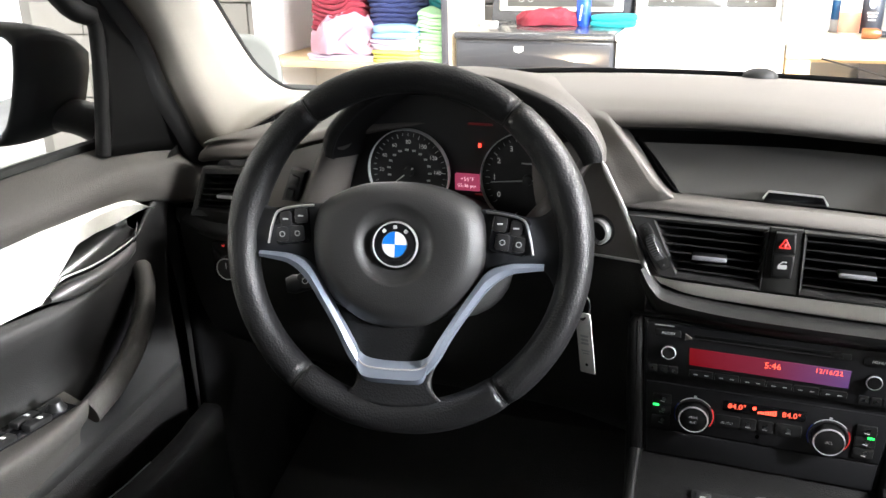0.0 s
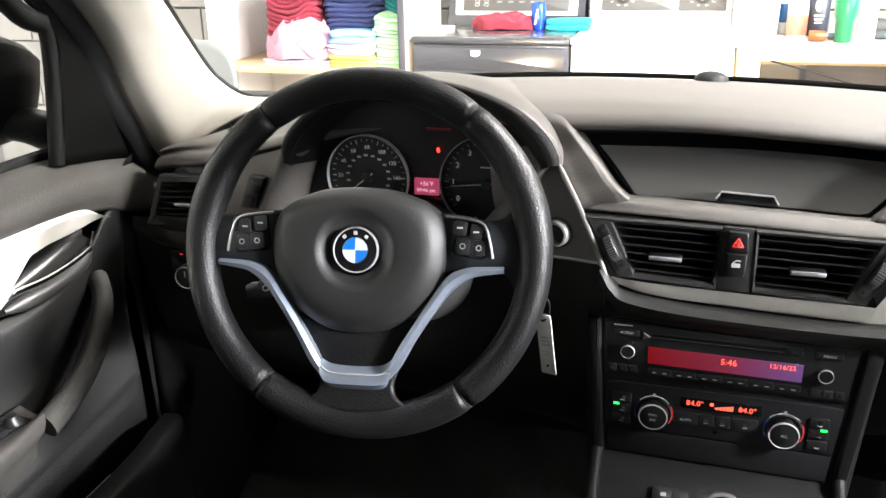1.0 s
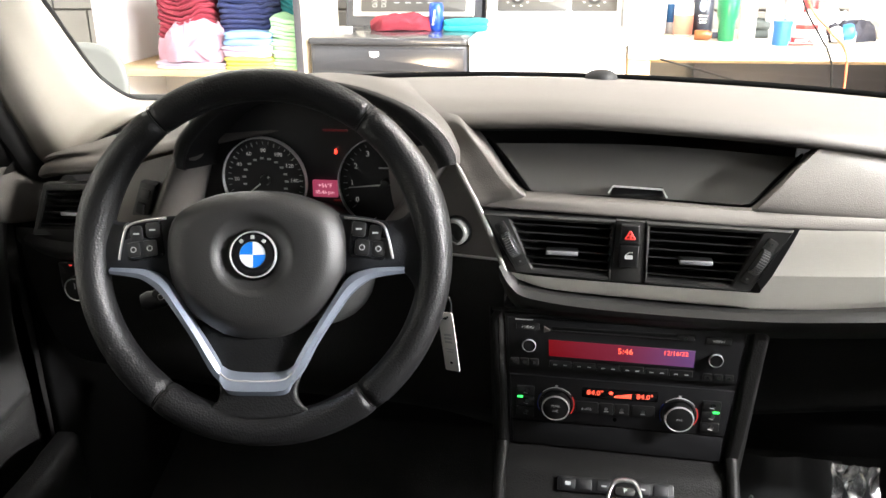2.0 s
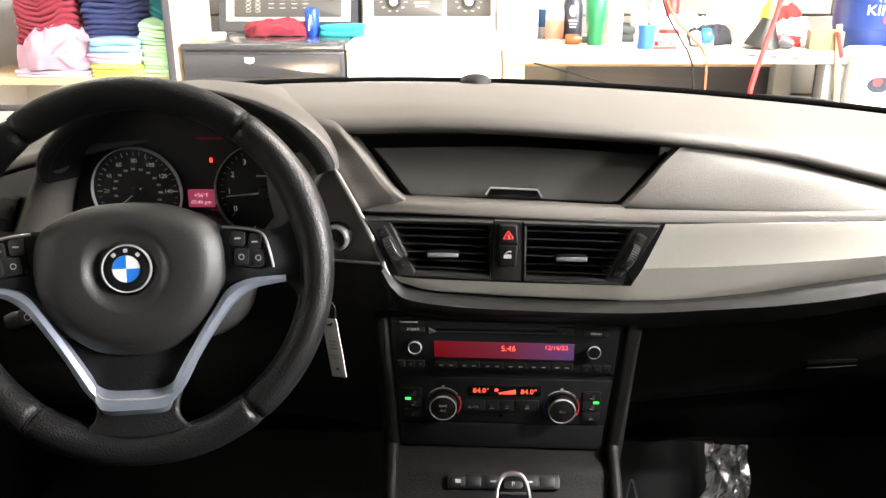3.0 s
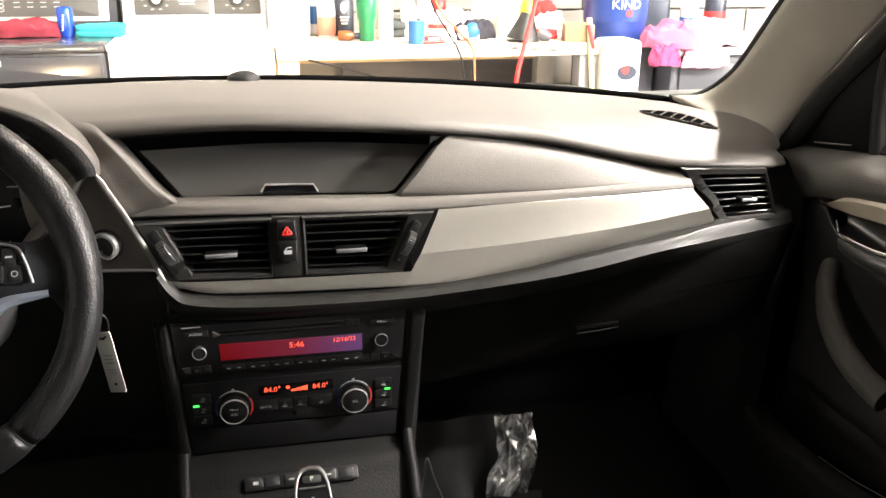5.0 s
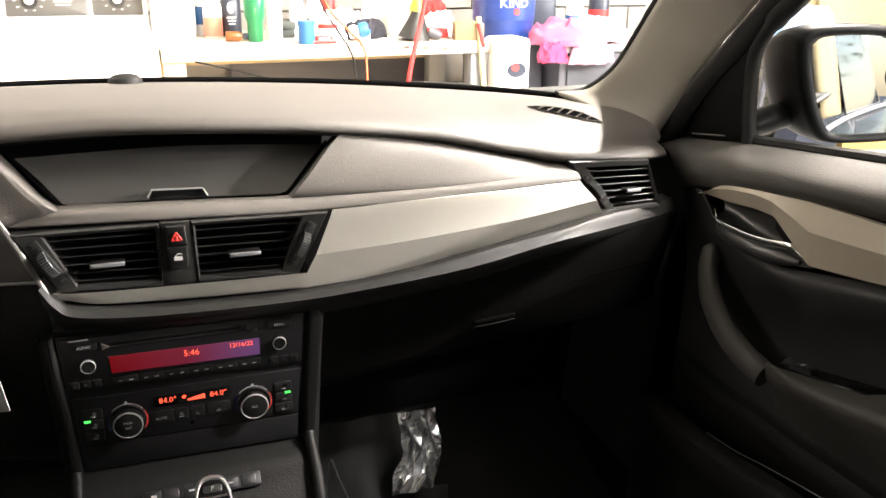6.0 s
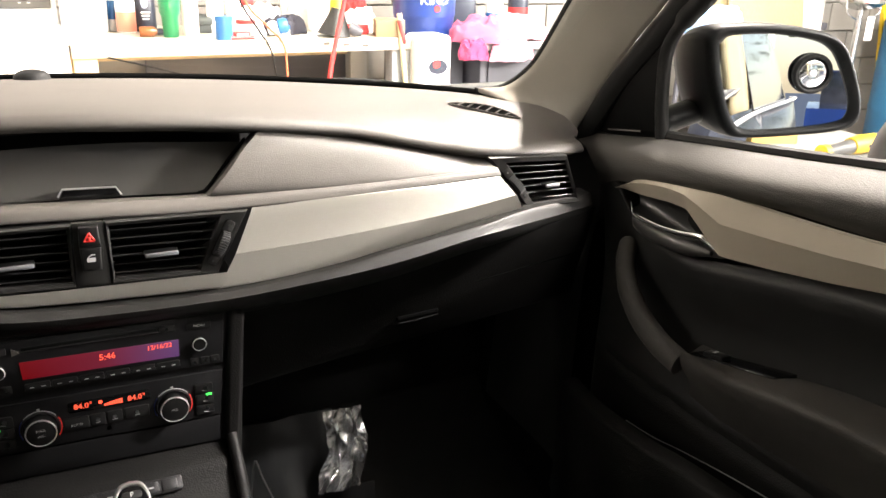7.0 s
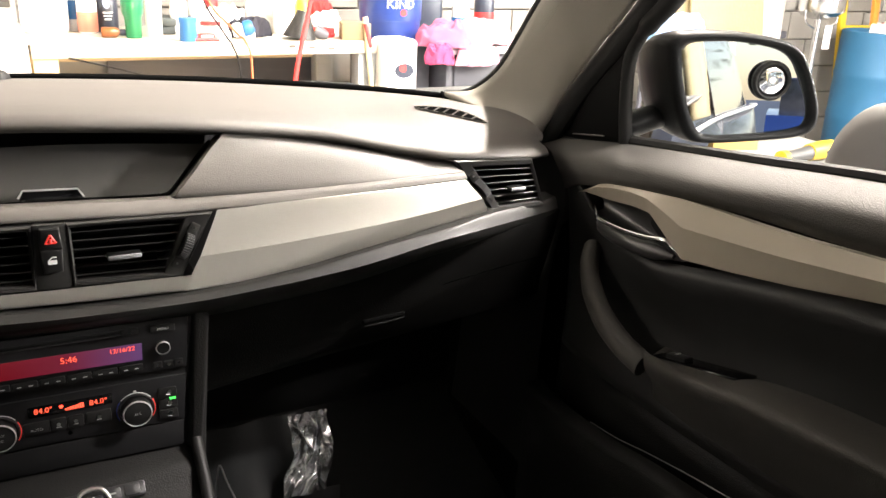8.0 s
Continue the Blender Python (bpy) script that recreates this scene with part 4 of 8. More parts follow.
        for i, (kx, ky, kw, kh) in enumerate(keys):
            k = put("switch_key", prism(rounded(kw, kh, 0.003, 3), 0.006, Matrix.Translation((s * kx, ky, 0.0092)) @ Matrix.Rotation(radians(-7 * s), 4, "Z") @ pose(0, 0, 0, -90), 0.0012), BUTTON, sp, smooth=40)
            glyph = block((0.006, 0.0016, 0.0003), Matrix.Translation((s * kx, ky, 0.0095)))
            if i in (2, 3):
                glyph = lathe([(0.0022, 0), (0.0030, 0)], 14, Matrix.Translation((s * kx, ky, 0.0095)), caps=False)
            put("key_sign", glyph, GREY_INK, sp, smooth=0)
        br = curve([(0.090, 0.0375, 0.0105), (0.112, 0.0350, 0.0110), (0.1285, 0.0300, 0.0105), (0.1345, 0.016, 0.0105), (0.1385, -0.004, 0.0100)], 24)
        put("switch_bracket", mirror(tube(br, 0.0013, 8), s), CHROME_DULL, sp, label="bright bracket round the switches")
        # silver V
        low_edge = curve([(0.150, -0.0195, 0.006), (0.135, -0.0215, 0.008), (0.115, -0.026, 0.010), (0.097, -0.040, 0.012), (0.082, -0.060, 0.013), (0.0625, -0.090, 0.0135), (0.048, -0.117, 0.013), (0.036, -0.132, 0.012)], 40)
        top_edge = curve([(0.150, -0.0120, 0.006), (0.133, -0.0125, 0.008), (0.113, -0.014, 0.010), (0.094, -0.022, 0.012), (0.079, -0.042, 0.013), (0.059, -0.0735, 0.0135), (0.043, -0.100, 0.013), (0.037, -0.112, 0.012)], 40)
        rows = []
        for p, q in zip(top_edge, low_edge):
            rows.append([p + Vector((0, 0, -0.008)), p.lerp(q, 0.06), p.lerp(q, 0.45) + Vector((0, 0, 0.0030)), p.lerp(q, 0.88) + Vector((0, 0, 0.0010)), q + Vector((0, 0, -0.008))])
        put("silver_arm", mirror(loft(rows), s), SILVER_COOL, label="silver spoke arm")
    foot = [[(-0.040, -0.106, 0.000), (-0.026, -0.1120, 0.000), (0, -0.1135, 0.000), (0.026, -0.1120, 0.000), (0.040, -0.106, 0.000)], [(-0.0385, -0.117, 0.012), (-0.027, -0.1255, 0.0125), (0, -0.127, 0.013), (0.027, -0.1255, 0.0125), (0.0385, -0.117, 0.012)],
            [(-0.0375, -0.124, 0.0145), (-0.029, -0.1355, 0.0160), (0, -0.137, 0.0162), (0.029, -0.1355, 0.0160), (0.0375, -0.124, 0.0145)], [(-0.036, -0.130, 0.006), (-0.0285, -0.1415, 0.008), (0, -0.143, 0.008), (0.0285, -0.1415, 0.008), (0.036, -0.130, 0.006)]]
    # thin bright bar drawn as the highlight on the bevel
    put("foot_edge", tube([p + Vector((0, 0, 0.0004)) for p in curve(foot[1], 25)], 0.0009, 6), RING, label="highlight line drawn along the foot's bevel")
    put("silver_foot", loft([curve(r, 25) for r in foot]), SILVER_COOL, label="silver foot of the spoke trim", smooth=30)
    put("column_shroud", lathe([(0.036, -0.015), (0.060, -0.03), (0.072, -0.10), (0.085, -0.20)], 28, Matrix.Translation((0.012, -0.02, 0)) @ Matrix.Diagonal((1.15, 0.95, 1, 1))), SHROUD, label="dark steering column shroud")
    lever = curve([(-0.05, -0.03, -0.06), (-0.10, -0.045, -0.045), (-0.135, -0.052, -0.035)], 10)
    st = put("cruise_lever", tube(lever, [0.008] * 6 + [0.009, 0.010, 0.011, 0.008], 10), BLACK)
    put("lever_cap", prism(rounded(0.020, 0.016, 0.004), 0.012, Matrix.Translation((-0.112, -0.0455, -0.030)) @ pose(0, 0, 0, -90), 0.002), SHROUD, st)
    put("lever_sign", lathe([(0.0028, 0), (0.0036, 0)], 14, Matrix.Translation((-0.112, -0.0455, -0.0297)), caps=False), WHITE_INK, st, smooth=0)
    return w


BADGE_BLUE = material("badge_blue", (0.02, 0.18, 0.62), 0.2, coat=1.0)
BADGE_WHITE = material("badge_white", (0.80, 0.81, 0.83), 0.2, coat=1.0)
STITCH = material("stitching", (0.03, 0.03, 0.03), 0.7)
SHROUD = material("shroud_plastic", (0.030, 0.030, 0.029), 0.55, grain=0.25, scale=520, vary=0.12, vscale=14)
# slight blue in the black also stands for daylight reflected there
SPOKE = material("spoke_plastic", (0.010, 0.0108, 0.013), 0.45, grain=0.2, scale=700, vary=0.1, vscale=30)
steering_wheel()


# ================= air vents =================
def inset(corners, by):
    """Corners TL, TR, BR, BL drawn in by a border."""
    tl, tr, br, bl = corners
    l, r, t, b = (by if isinstance(by, tuple) else (by,) * 4)

    def at(f, g):
        top = (tl[0] + (tr[0] - tl[0]) * f, tl[1] + (tr[1] - tl[1]) * f)
        low = (bl[0] + (br[0] - bl[0]) * f, bl[1] + (br[1] - bl[1]) * f)
        return (top[0] + (low[0] - top[0]) * g, top[1] + (low[1] - top[1]) * g)
    w, h = abs(tr[0] - tl[0]), abs(tl[1] - bl[1])
    return [at(l / w, t / h), at(1 - r / w, t / h), at(1 - r / w, 1 - b / h), at(l / w, 1 - b / h)]


def air_vent(label, corners, y, wheel, borders, slats=6, tab=0.5, turn=None, group="air vents"):
    """A vent with frame, slats, a thumbwheel on one side (-1, 0, 1) and a bright tab."""
    m = turn or Matrix.Identity(4)
    cx = sum(c[0] for c in corners) / 4
    cz = sum(c[1] for c in corners) / 4
    v = thing("air_vent", m @ Vector((cx, y, cz)), label, "air vent", group)
    hole = inset(corners, borders)
    rows = []
    for k, (f, d) in enumerate(((corners, 0.012), (corners, 0.002), (inset(corners, 0.0015), 0.0), (inset(hole, -0.002), 0.001), (hole, 0.004), (hole, 0.045))):
        rows.append([m @ Vector((px, y + d, pz)) for px, pz in f])
    part("frame", loft(rows, close=True), FRAME, v, "glossy black vent frame", smooth=20)
    back = bmesh.new()
    back.faces.new([back.verts.new(m @ Vector((px, y + 0.044, pz))) for px, pz in hole])
    part("duct", back, SEAL, v, smooth=0)
    tl, tr, br, bl = hole
    for i in range(slats):
        g = (i + 0.55) / slats
        a = Vector((tl[0] + (bl[0] - tl[0]) * g, 0, tl[1] + (bl[1] - tl[1]) * g))
        b = Vector((tr[0] + (br[0] - tr[0]) * g, 0, tr[1] + (br[1] - tr[1]) * g))
        prof = ((0.0055, 0.0009), (0.0042, 0.0008), (0.0034, 0.0), (0.0042, -0.0008), (0.026, -0.0135), (0.026, -0.0122))
        part("slat", loft([[m @ (e + Vector((0, y + py, pz))) for py, pz in prof] for e in (a, b)], close=True, caps=True), SLAT, v, smooth=30)
    g = (slats // 2 + 0.55) / slats
    a = tl[0] + (bl[0] - tl[0]) * g
    b = tr[0] + (br[0] - tr[0]) * g
    z = (tl[1] + (bl[1] - tl[1]) * g) * (1 - tab) + (tr[1] + (br[1] - tr[1]) * g) * tab
    w = 0.034 if abs(b - a) > 0.08 else 0.022
    knob = part("tab", block((w, 0.014, 0.0055), m @ Matrix.Translation((a + (b - a) * tab, y + 0.002, z)), 0.0015), BLACK, v)
    part("tab_face", block((w * 0.98, 0.003, 0.0048), m @ Matrix.Translation((a + (b - a) * tab, y - 0.0055, z + 0.0008)), 0.0014, 3), TAB, knob, "bright tab face")
    if wheel:
        e0, e1 = (corners[0], corners[3]) if wheel < 0 else (corners[1], corners[2])
        h0, h1 = (hole[0], hole[3]) if wheel < 0 else (hole[1], hole[2])
        mid = Vector(((e0[0] + e1[0] + h0[0] + h1[0]) / 4, y + 0.003, (e0[1] + e1[1] + h0[1] + h1[1]) / 4))
        lean = math.atan2(e0[0] - e1[0], e0[1] - e1[1])
        spin = m @ Matrix.Translation(mid) @ Matrix.Rotation(lean, 4, "Y")
        plate = part("wheel_plate", prism(rounded(0.0115, 0.054, 0.003, 3), 0.006, spin @ Matrix.Translation((0, -0.0035, 0)), 0.001), PLATE, v, "grey plate with a thumbwheel")
        part("thumbwheel", lathe([(0.0, 0.0048), (0.0135, 0.0048), (0.0148, 0.0036), (0.0148, -0.0036), (0.0135, -0.0048), (0, -0.0048)], 28, spin @ Matrix.Translation((0, 0.0005, 0)) @ pose(0, 0, 0, 0, 90, 0)), BLACK, plate)
        ribs = bmesh.new()
        for k in range(-6, 7):
            t = radians(11 * k)
            block((0.0080, 0.0014, 0.0011), spin @ Matrix.Translation((0, 0.0005 - 0.0150 * math.cos(t), 0.0150 * math.sin(t))), bm=ribs)
        part("wheel_ribs", ribs, RIB, plate, smooth=0)
        for zz in (0.0215, -0.0215):
            part("plate_sign", lathe([(0, 0.0004), (0.0013, 0.0004)], 10, spin @ Matrix.Translation((0, -0.0038, zz)) @ FACING), GREY_INK, plate, smooth=0)
    return v


TAB = material("tab_metal", (0.40, 0.41, 0.43), 0.34, metal=0.45, rvary=0.06, vscale=60)
FRAME = material("vent_frame", (0.030, 0.0295, 0.0285), 0.30, vary=0.12, vscale=40, rvary=0.05)
RIB = material("rib_plastic", (0.11, 0.11, 0.11), 0.30)
SLAT = material("vent_slat", (0.018, 0.018, 0.018), 0.22, vary=0.1, vscale=40)
PLATE = material("vent_plate", (0.036, 0.0354, 0.034), 0.27, vary=0.08, vscale=40)
VY = 0.1265
air_vent("black middle air vent beside the ignition", [(-0.151, 0.987), (-0.0125, 0.9845), (-0.0145, 0.9165), (-0.114, 0.9215)], VY, -1, (0.027, 0.004, 0.006, 0.006), 6, 0.45)
air_vent("black middle air vent beside the passenger trim", [(0.0185, 0.984), (0.164, 0.9805), (0.128, 0.912), (0.0205, 0.9160)], VY, 1, (0.004, 0.029, 0.006, 0.006), 6, 0.5)
air_vent("black outer air vent at the passenger door", [(0.476, 1.0055), (0.592, 1.0000), (0.618, 0.9335), (0.5405, 0.9300)], 0.158, -1, (0.020, 0.006, 0.010, 0.008), 6, 0.55)
air_vent("black outer air vent at the driver's door", [(-0.690, 0.9890), (-0.560, 0.9950), (-0.610, 0.9250), (-0.7175, 0.9220)], 0.168, 0, (0.008, 0.020, 0.010, 0.010), 6, 0.5)

strip = thing("hazard_switch", (0.002, 0.13, 0.95), "black switch strip with a red hazard triangle and a lock key", "switch")
part("switch_frame", prism([(-0.0120, 0.9850), (0.0180, 0.9843), (0.0200, 0.9160), (-0.0145, 0.9168)], 0.012, pose(0, 0.1275, 0), 0.001), PLATE, strip)
hz = part("hazard_key", prism([(-0.0075, 0.9605), (0.0130, 0.9605), (0.0118, 0.9815), (-0.0062, 0.9815)], 0.008, pose(0, 0.1225, 0), 0.002, 3), BUTTON, strip)
lk = part("lock_key", prism([(-0.0062, 0.9345), (0.0118, 0.9345), (0.0130, 0.9595), (-0.0075, 0.9595)], 0.008, pose(0, 0.1225, 0), 0.002, 3), BUTTON, strip)
tri = bmesh.new()
for k in range(3):
    a, b = radians(90 + 120 * k), radians(210 + 120 * k)
    tube([(0.0028 + 0.0058 * math.cos(a), 0.1222, 0.9695 + 0.0058 * math.sin(a)), (0.0028 + 0.0058 * math.cos(b), 0.1222, 0.9695 + 0.0058 * math.sin(b))], 0.0010, 6, bm=tri)
tube([(0.0028, 0.1222, 0.9668), (0.0028, 0.1222, 0.9710)], 0.0016, 6, bm=tri)
part("hazard_triangle", tri, RED_INK, hz, "red warning triangle")
sign = prism(rounded(0.0085, 0.0045, 0.001), 0.0008, pose(0.0026, 0.1222, 0.9465))
tube([(-0.0005, 0.1224, 0.9490), (0.0030, 0.1224, 0.9520), (0.0066, 0.1224, 0.9515)], 0.0006, 6, bm=sign)
part("lock_sign", sign, WHITE_INK, lk)


# ================= radio and climate unit =================
def panel_at(y0=0.13):
    return lambda dx=0, dz=0, dy=0: pose(dx, y0 + dy, dz)


def centre_stack():
    housing = thing("centre_stack", (0.006, 0.16, 0.66), "matt black centre stack surround", "centre console")
    face = [(-0.1275, 0.8705), (0.1365, 0.8665), (0.1215, 0.700), (-0.1175, 0.7045)]
    part("face_plate", prism(face, 0.02, pose(0, 0.1335, 0), 0.002), PANEL, housing)
    for s, pts in ((1, [(0.1375, 0.873), (0.1480, 0.870), (0.1555, 0.858), (0.1385, 0.69), (0.1225, 0.698)]), (-1, [(-0.1285, 0.875), (-0.1375, 0.872), (-0.1430, 0.862), (-0.1335, 0.692), (-0.1185, 0.703)])):
        part("side_cheek", prism(pts, 0.10, pose(0, 0.128, 0), 0.0065, 4), DASH_LOW, housing)
        wall = [[(pts[2][0], 0.136, 0.875), (pts[3][0], 0.134, 0.69)], [(pts[2][0] + 0.004 * s, 0.16, 0.875), (pts[3][0] + 0.004 * s, 0.16, 0.60)], [(pts[2][0] + 0.006 * s, 0.30, 0.875), (pts[3][0] + 0.006 * s, 0.30, 0.45)]]
        part("side_wall", sheet(wall, 8, 8), DASH_LOW, housing)
    part("brow", sheet([[(-0.14, 0.118, 0.884), (0.0, 0.116, 0.881), (0.145, 0.118, 0.878)], [(-0.14, 0.128, 0.875), (0.0, 0.126, 0.873), (0.145, 0.128, 0.870)], [(-0.14, 0.15, 0.872), (0.0, 0.15, 0.871), (0.145, 0.15, 0.868)]], 10, 8), DASH_LOW, housing)

    radio = thing("car_radio", (0.005, 0.135, 0.803), "black car radio with a long red display", "radio")
    A = panel_at(0.1305)
    part("radio_face", prism([(-0.1235, 0.867), (0.1315, 0.8635), (0.1265, 0.8020), (-0.1205, 0.8050)], 0.008, pose(0, 0.1300, 0), 0.0015), PANEL, radio)
    part("disc_slot", prism(rounded(0.136, 0.0035, 0.0012), 0.004, A(-0.006, 0.8565, -0.0012), 0.0003), SEAL, radio, "disc slot")
    part("slot_lip", tube([(-0.080, 0.1285, 0.8540), (0.062, 0.1285, 0.8522)], 0.0009, 6), DASH_LOW, radio)
    screen = part("display", prism([(-0.0775, 0.8422), (0.0805, 0.8395), (0.0800, 0.8192), (-0.0765, 0.8222)], 0.004, A(0, 0, -0.0012), 0.0006), RADIO_LCD, radio, "red glowing display")
    word("5:46", 0.0098, A(0.0065, 0.8335, -0.0016) @ FACING, RED_DIGIT, screen)
    word("12/16/22", 0.0075, A(0.0600, 0.8350, -0.0016) @ FACING, RED_DIGIT, screen)
    for kx, kz in ((-0.0985, 0.8355), (0.1020, 0.8315)):
        kn = part("volume_knob", lathe([(0.0, 0.006), (0.0065, 0.006), (0.0072, 0.005), (0.0076, -0.002)], 28, A(kx, kz) @ FACING), DOME, radio)
        part("knob_ring", lathe([(0.0068, 0.0058), (0.0071, 0.0064), (0.0076, 0.0060), (0.0077, 0.0045)], 32, A(kx, kz) @ FACING, caps=False), RING, kn, "thin chrome knob ring")
    for i in range(6):
        x = -0.0635 + 0.0262 * i
        z = 0.8130 - 0.0022 * i / 6
        key = part("preset_key", prism(rounded(0.0245, 0.0085, 0.0015, 2), 0.005, A(x, z, -0.0025), 0.0008), BUTTON, radio)
        dash = block((0.0042, 0.0004, 0.0009), A(x - 0.0055, z - 0.0004, -0.0027))
        block((0.0042, 0.0004, 0.0009), A(x + 0.0055, z - 0.0004, -0.0027), bm=dash)
        part("key_sign", dash, GREY_INK, key, smooth=0)
    for xs, z0 in (((-0.1145, -0.1035, -0.0925), 0.8135), ((0.0955, 0.1070, 0.1180), 0.8090)):
        for i, x in enumerate(xs):
            key = part("small_key", prism(rounded(0.0098, 0.0090, 0.0015, 2), 0.004, A(x, z0, -0.0020), 0.0008), BUTTON, radio)
            part("key_sign", lathe([(0, 0.0003), (0.0018, 0.0003)], 3 if i != 1 else 4, A(x, z0, -0.0022) @ FACING @ Matrix.Rotation(radians(180 if i == 0 else 0), 4, "Z")), WHITE_INK, key, smooth=0)
    for x, z, w, t in ((-0.1005, 0.8570, 0.026, "AUDIO"), (0.0690, 0.8545, 0.018, ""), (0.1035, 0.8530, 0.026, "MENU")):
        key = part("function_key", prism(rounded(w, 0.0085, 0.0015, 2), 0.004, A(x, z, -0.0020), 0.0008), BUTTON, radio)
        if t:
            word(t, 0.0044, A(x, z, -0.0024) @ FACING, WHITE_INK, key)
        else:
            part("eject_sign", lathe([(0, 0.0003), (0.0022, 0.0003)], 3, A(x, z, -0.0022) @ FACING @ Matrix.Rotation(radians(90), 4, "Z")), WHITE_INK, key, smooth=0)
    part("brand_bar", block((0.020, 0.0004, 0.0012), A(-0.105, 0.8652, -0.0010)), GREY_INK, radio, smooth=0)
    shard = prism([(-0.083, 0.859), (-0.074, 0.8535), (-0.083, 0.8510)], 0.004, A(0, 0, -0.0030), 0.001)
    part("slot_flap", shard, DASH, radio, "grey flap at the end of the slot")

    ac = thing("climate_control", (0.004, 0.135, 0.738), "black climate control unit with two round dials", "climate control")
    B = panel_at(0.1310)
    part("climate_face", prism([(-0.1195, 0.7955), (0.1260, 0.7925), (0.1205, 0.7360), (-0.1165, 0.7390)], 0.008, pose(0, 0.1308, 0), 0.0015), PANEL, ac)
    part("lower_blank", prism([(-0.1160, 0.7365), (0.1200, 0.7335), (0.1185, 0.7030), (-0.1145, 0.7070)], 0.006, pose(0, 0.1318, 0), 0.0015), PANEL, ac)
    lcd = part("climate_display", prism(rounded(0.084, 0.0125, 0.002, 3), 0.004, B(0.0035, 0.7790, -0.0012), 0.0005), GLOSS, ac, "black display with red digits")
    for x, z in ((-0.0235, 0.7797), (0.0310, 0.7785)):
        word("84.0°", 0.0088, B(x, z, -0.0017) @ FACING, RED_DIGIT, lcd)
    bars = bmesh.new()
    for i in range(8):
        h = 0.0022 + 0.0005 * i
        block((0.0018, 0.0003, h), B(-0.0015 + 0.0024 * i, 0.7755 + h / 2, -0.0017), bm=bars)
    lathe([(0, 0.0002), (0.0022, 0.0002)], 6, B(-0.0060, 0.7810, -0.0017) @ FACING, bm=bars)
    part("fan_bars", bars, RED_DIGIT, lcd, "red fan speed bars", smooth=0)
    for kx, kz, t in ((-0.0668, 0.7620, ("MAX", "A/C")), (0.0690, 0.7595, ("ALL",))):
        k = part("dial", lathe([(0.0, 0.012), (0.0135, 0.012), (0.0150, 0.0108), (0.0160, 0.0), (0.0160, -0.002)], 40, B(kx, kz) @ FACING), BUTTON, ac, "round temperature dial")
        part("dial_ring", lathe([(0.0143, 0.0118), (0.0147, 0.0126), (0.0154, 0.0122), (0.0158, 0.0108)], 44, B(kx, kz) @ FACING, caps=False), RING, k, "bright dial ring")
        part("dial_collar", lathe([(0.0168, 0.0), (0.0178, 0.0030), (0.0190, 0.0030), (0.0200, 0.0)], 44, B(kx, kz) @ FACING, caps=False), BLACK, k)
        for i, s in enumerate(t):
            word(s, 0.0044, B(kx, kz + (0.0030 - 0.0060 * i if len(t) > 1 else 0), -0.0123) @ FACING, GREY_INK, k)
        arc = [B(kx, kz, -0.0008) @ Vector((0.0206 * math.cos(radians(a)), 0, 0.0206 * math.sin(radians(a)))) for a in range(38, 143, 5)]
        part("dial_scale", tube(arc, 0.0005, 6), GREY_INK, k)
        for a0, a1, mm in ((145, 215, BLUE_INK), (-35, 35, RED_INK)):
            part("temperature_arc", tube([B(kx, kz, -0.0008) @ Vector((0.0206 * math.cos(radians(a)), 0, 0.0206 * math.sin(radians(a)))) for a in range(a0, a1, 7)], 0.0005, 6), mm, k)
        part("dial_mark", block((0.0030, 0.0005, 0.0030), B(kx, kz + 0.0222, -0.0010)), GREY_INK, k, smooth=0)
    for x, z0, w in ((-0.1015, 0.7765, 0.020), (0.1035, 0.7735, 0.020)):
        for i in range(3):
            key = part("mode_key", prism(rounded(w, 0.0125, 0.002, 2), 0.004, B(x, z0 - 0.0135 * i, -0.0020), 0.0008), BUTTON, ac)
            g = lathe([(0, 0.0003), (0.0022, 0.0003)], 8, B(x + 0.002, z0 - 0.0135 * i + 0.001, -0.0022) @ FACING)
            tube([B(x - 0.002, z0 - 0.0135 * i - 0.002, -0.0022).translation, B(x + 0.003, z0 - 0.0135 * i - 0.003, -0.0022).translation], 0.0005, 5, bm=g)
            part("key_sign", g, GREY_INK, key, smooth=0)
    part("green_lamp", block((0.0062, 0.0006, 0.0022), B(-0.1075, 0.7690, -0.0024)), GREEN_LED, ac, "lit green lamp", smooth=0)
    part("green_lamp", block((0.0062, 0.0006, 0.0022), B(0.1085, 0.7660, -0.0024)), GREEN_LED, ac, "lit green lamp", smooth=0)
    for x, w, t in ((-0.0320, 0.026, "AUTO"), (-0.0105, 0.016, ""), (0.0068, 0.016, ""), (0.0300, 0.026, "")):
        key = part("row_key", prism(rounded(w, 0.0150, 0.002, 2), 0.004, B(x, 0.7600, -0.0018), 0.0008), BUTTON, ac)
        if t:
            word(t, 0.0044, B(x, 0.7585, -0.0022) @ FACING, GREY_INK, key)
        else:
            g = lathe([(0.0, 0.0003), (0.0022, 0.0003)], 6, B(x, 0.7605, -0.0020) @ FACING)
            block((0.0052, 0.0003, 0.0010), B(x, 0.7572, -0.0022), bm=g)
            part("key_sign", g, GREY_INK, key, smooth=0)
    part("sensor_hole", lathe([(0, 0.0003), (0.0024, 0.0003)], 12, B(0.0, 0.7465, -0.0002) @ FACING), SEAL, ac, smooth=0)


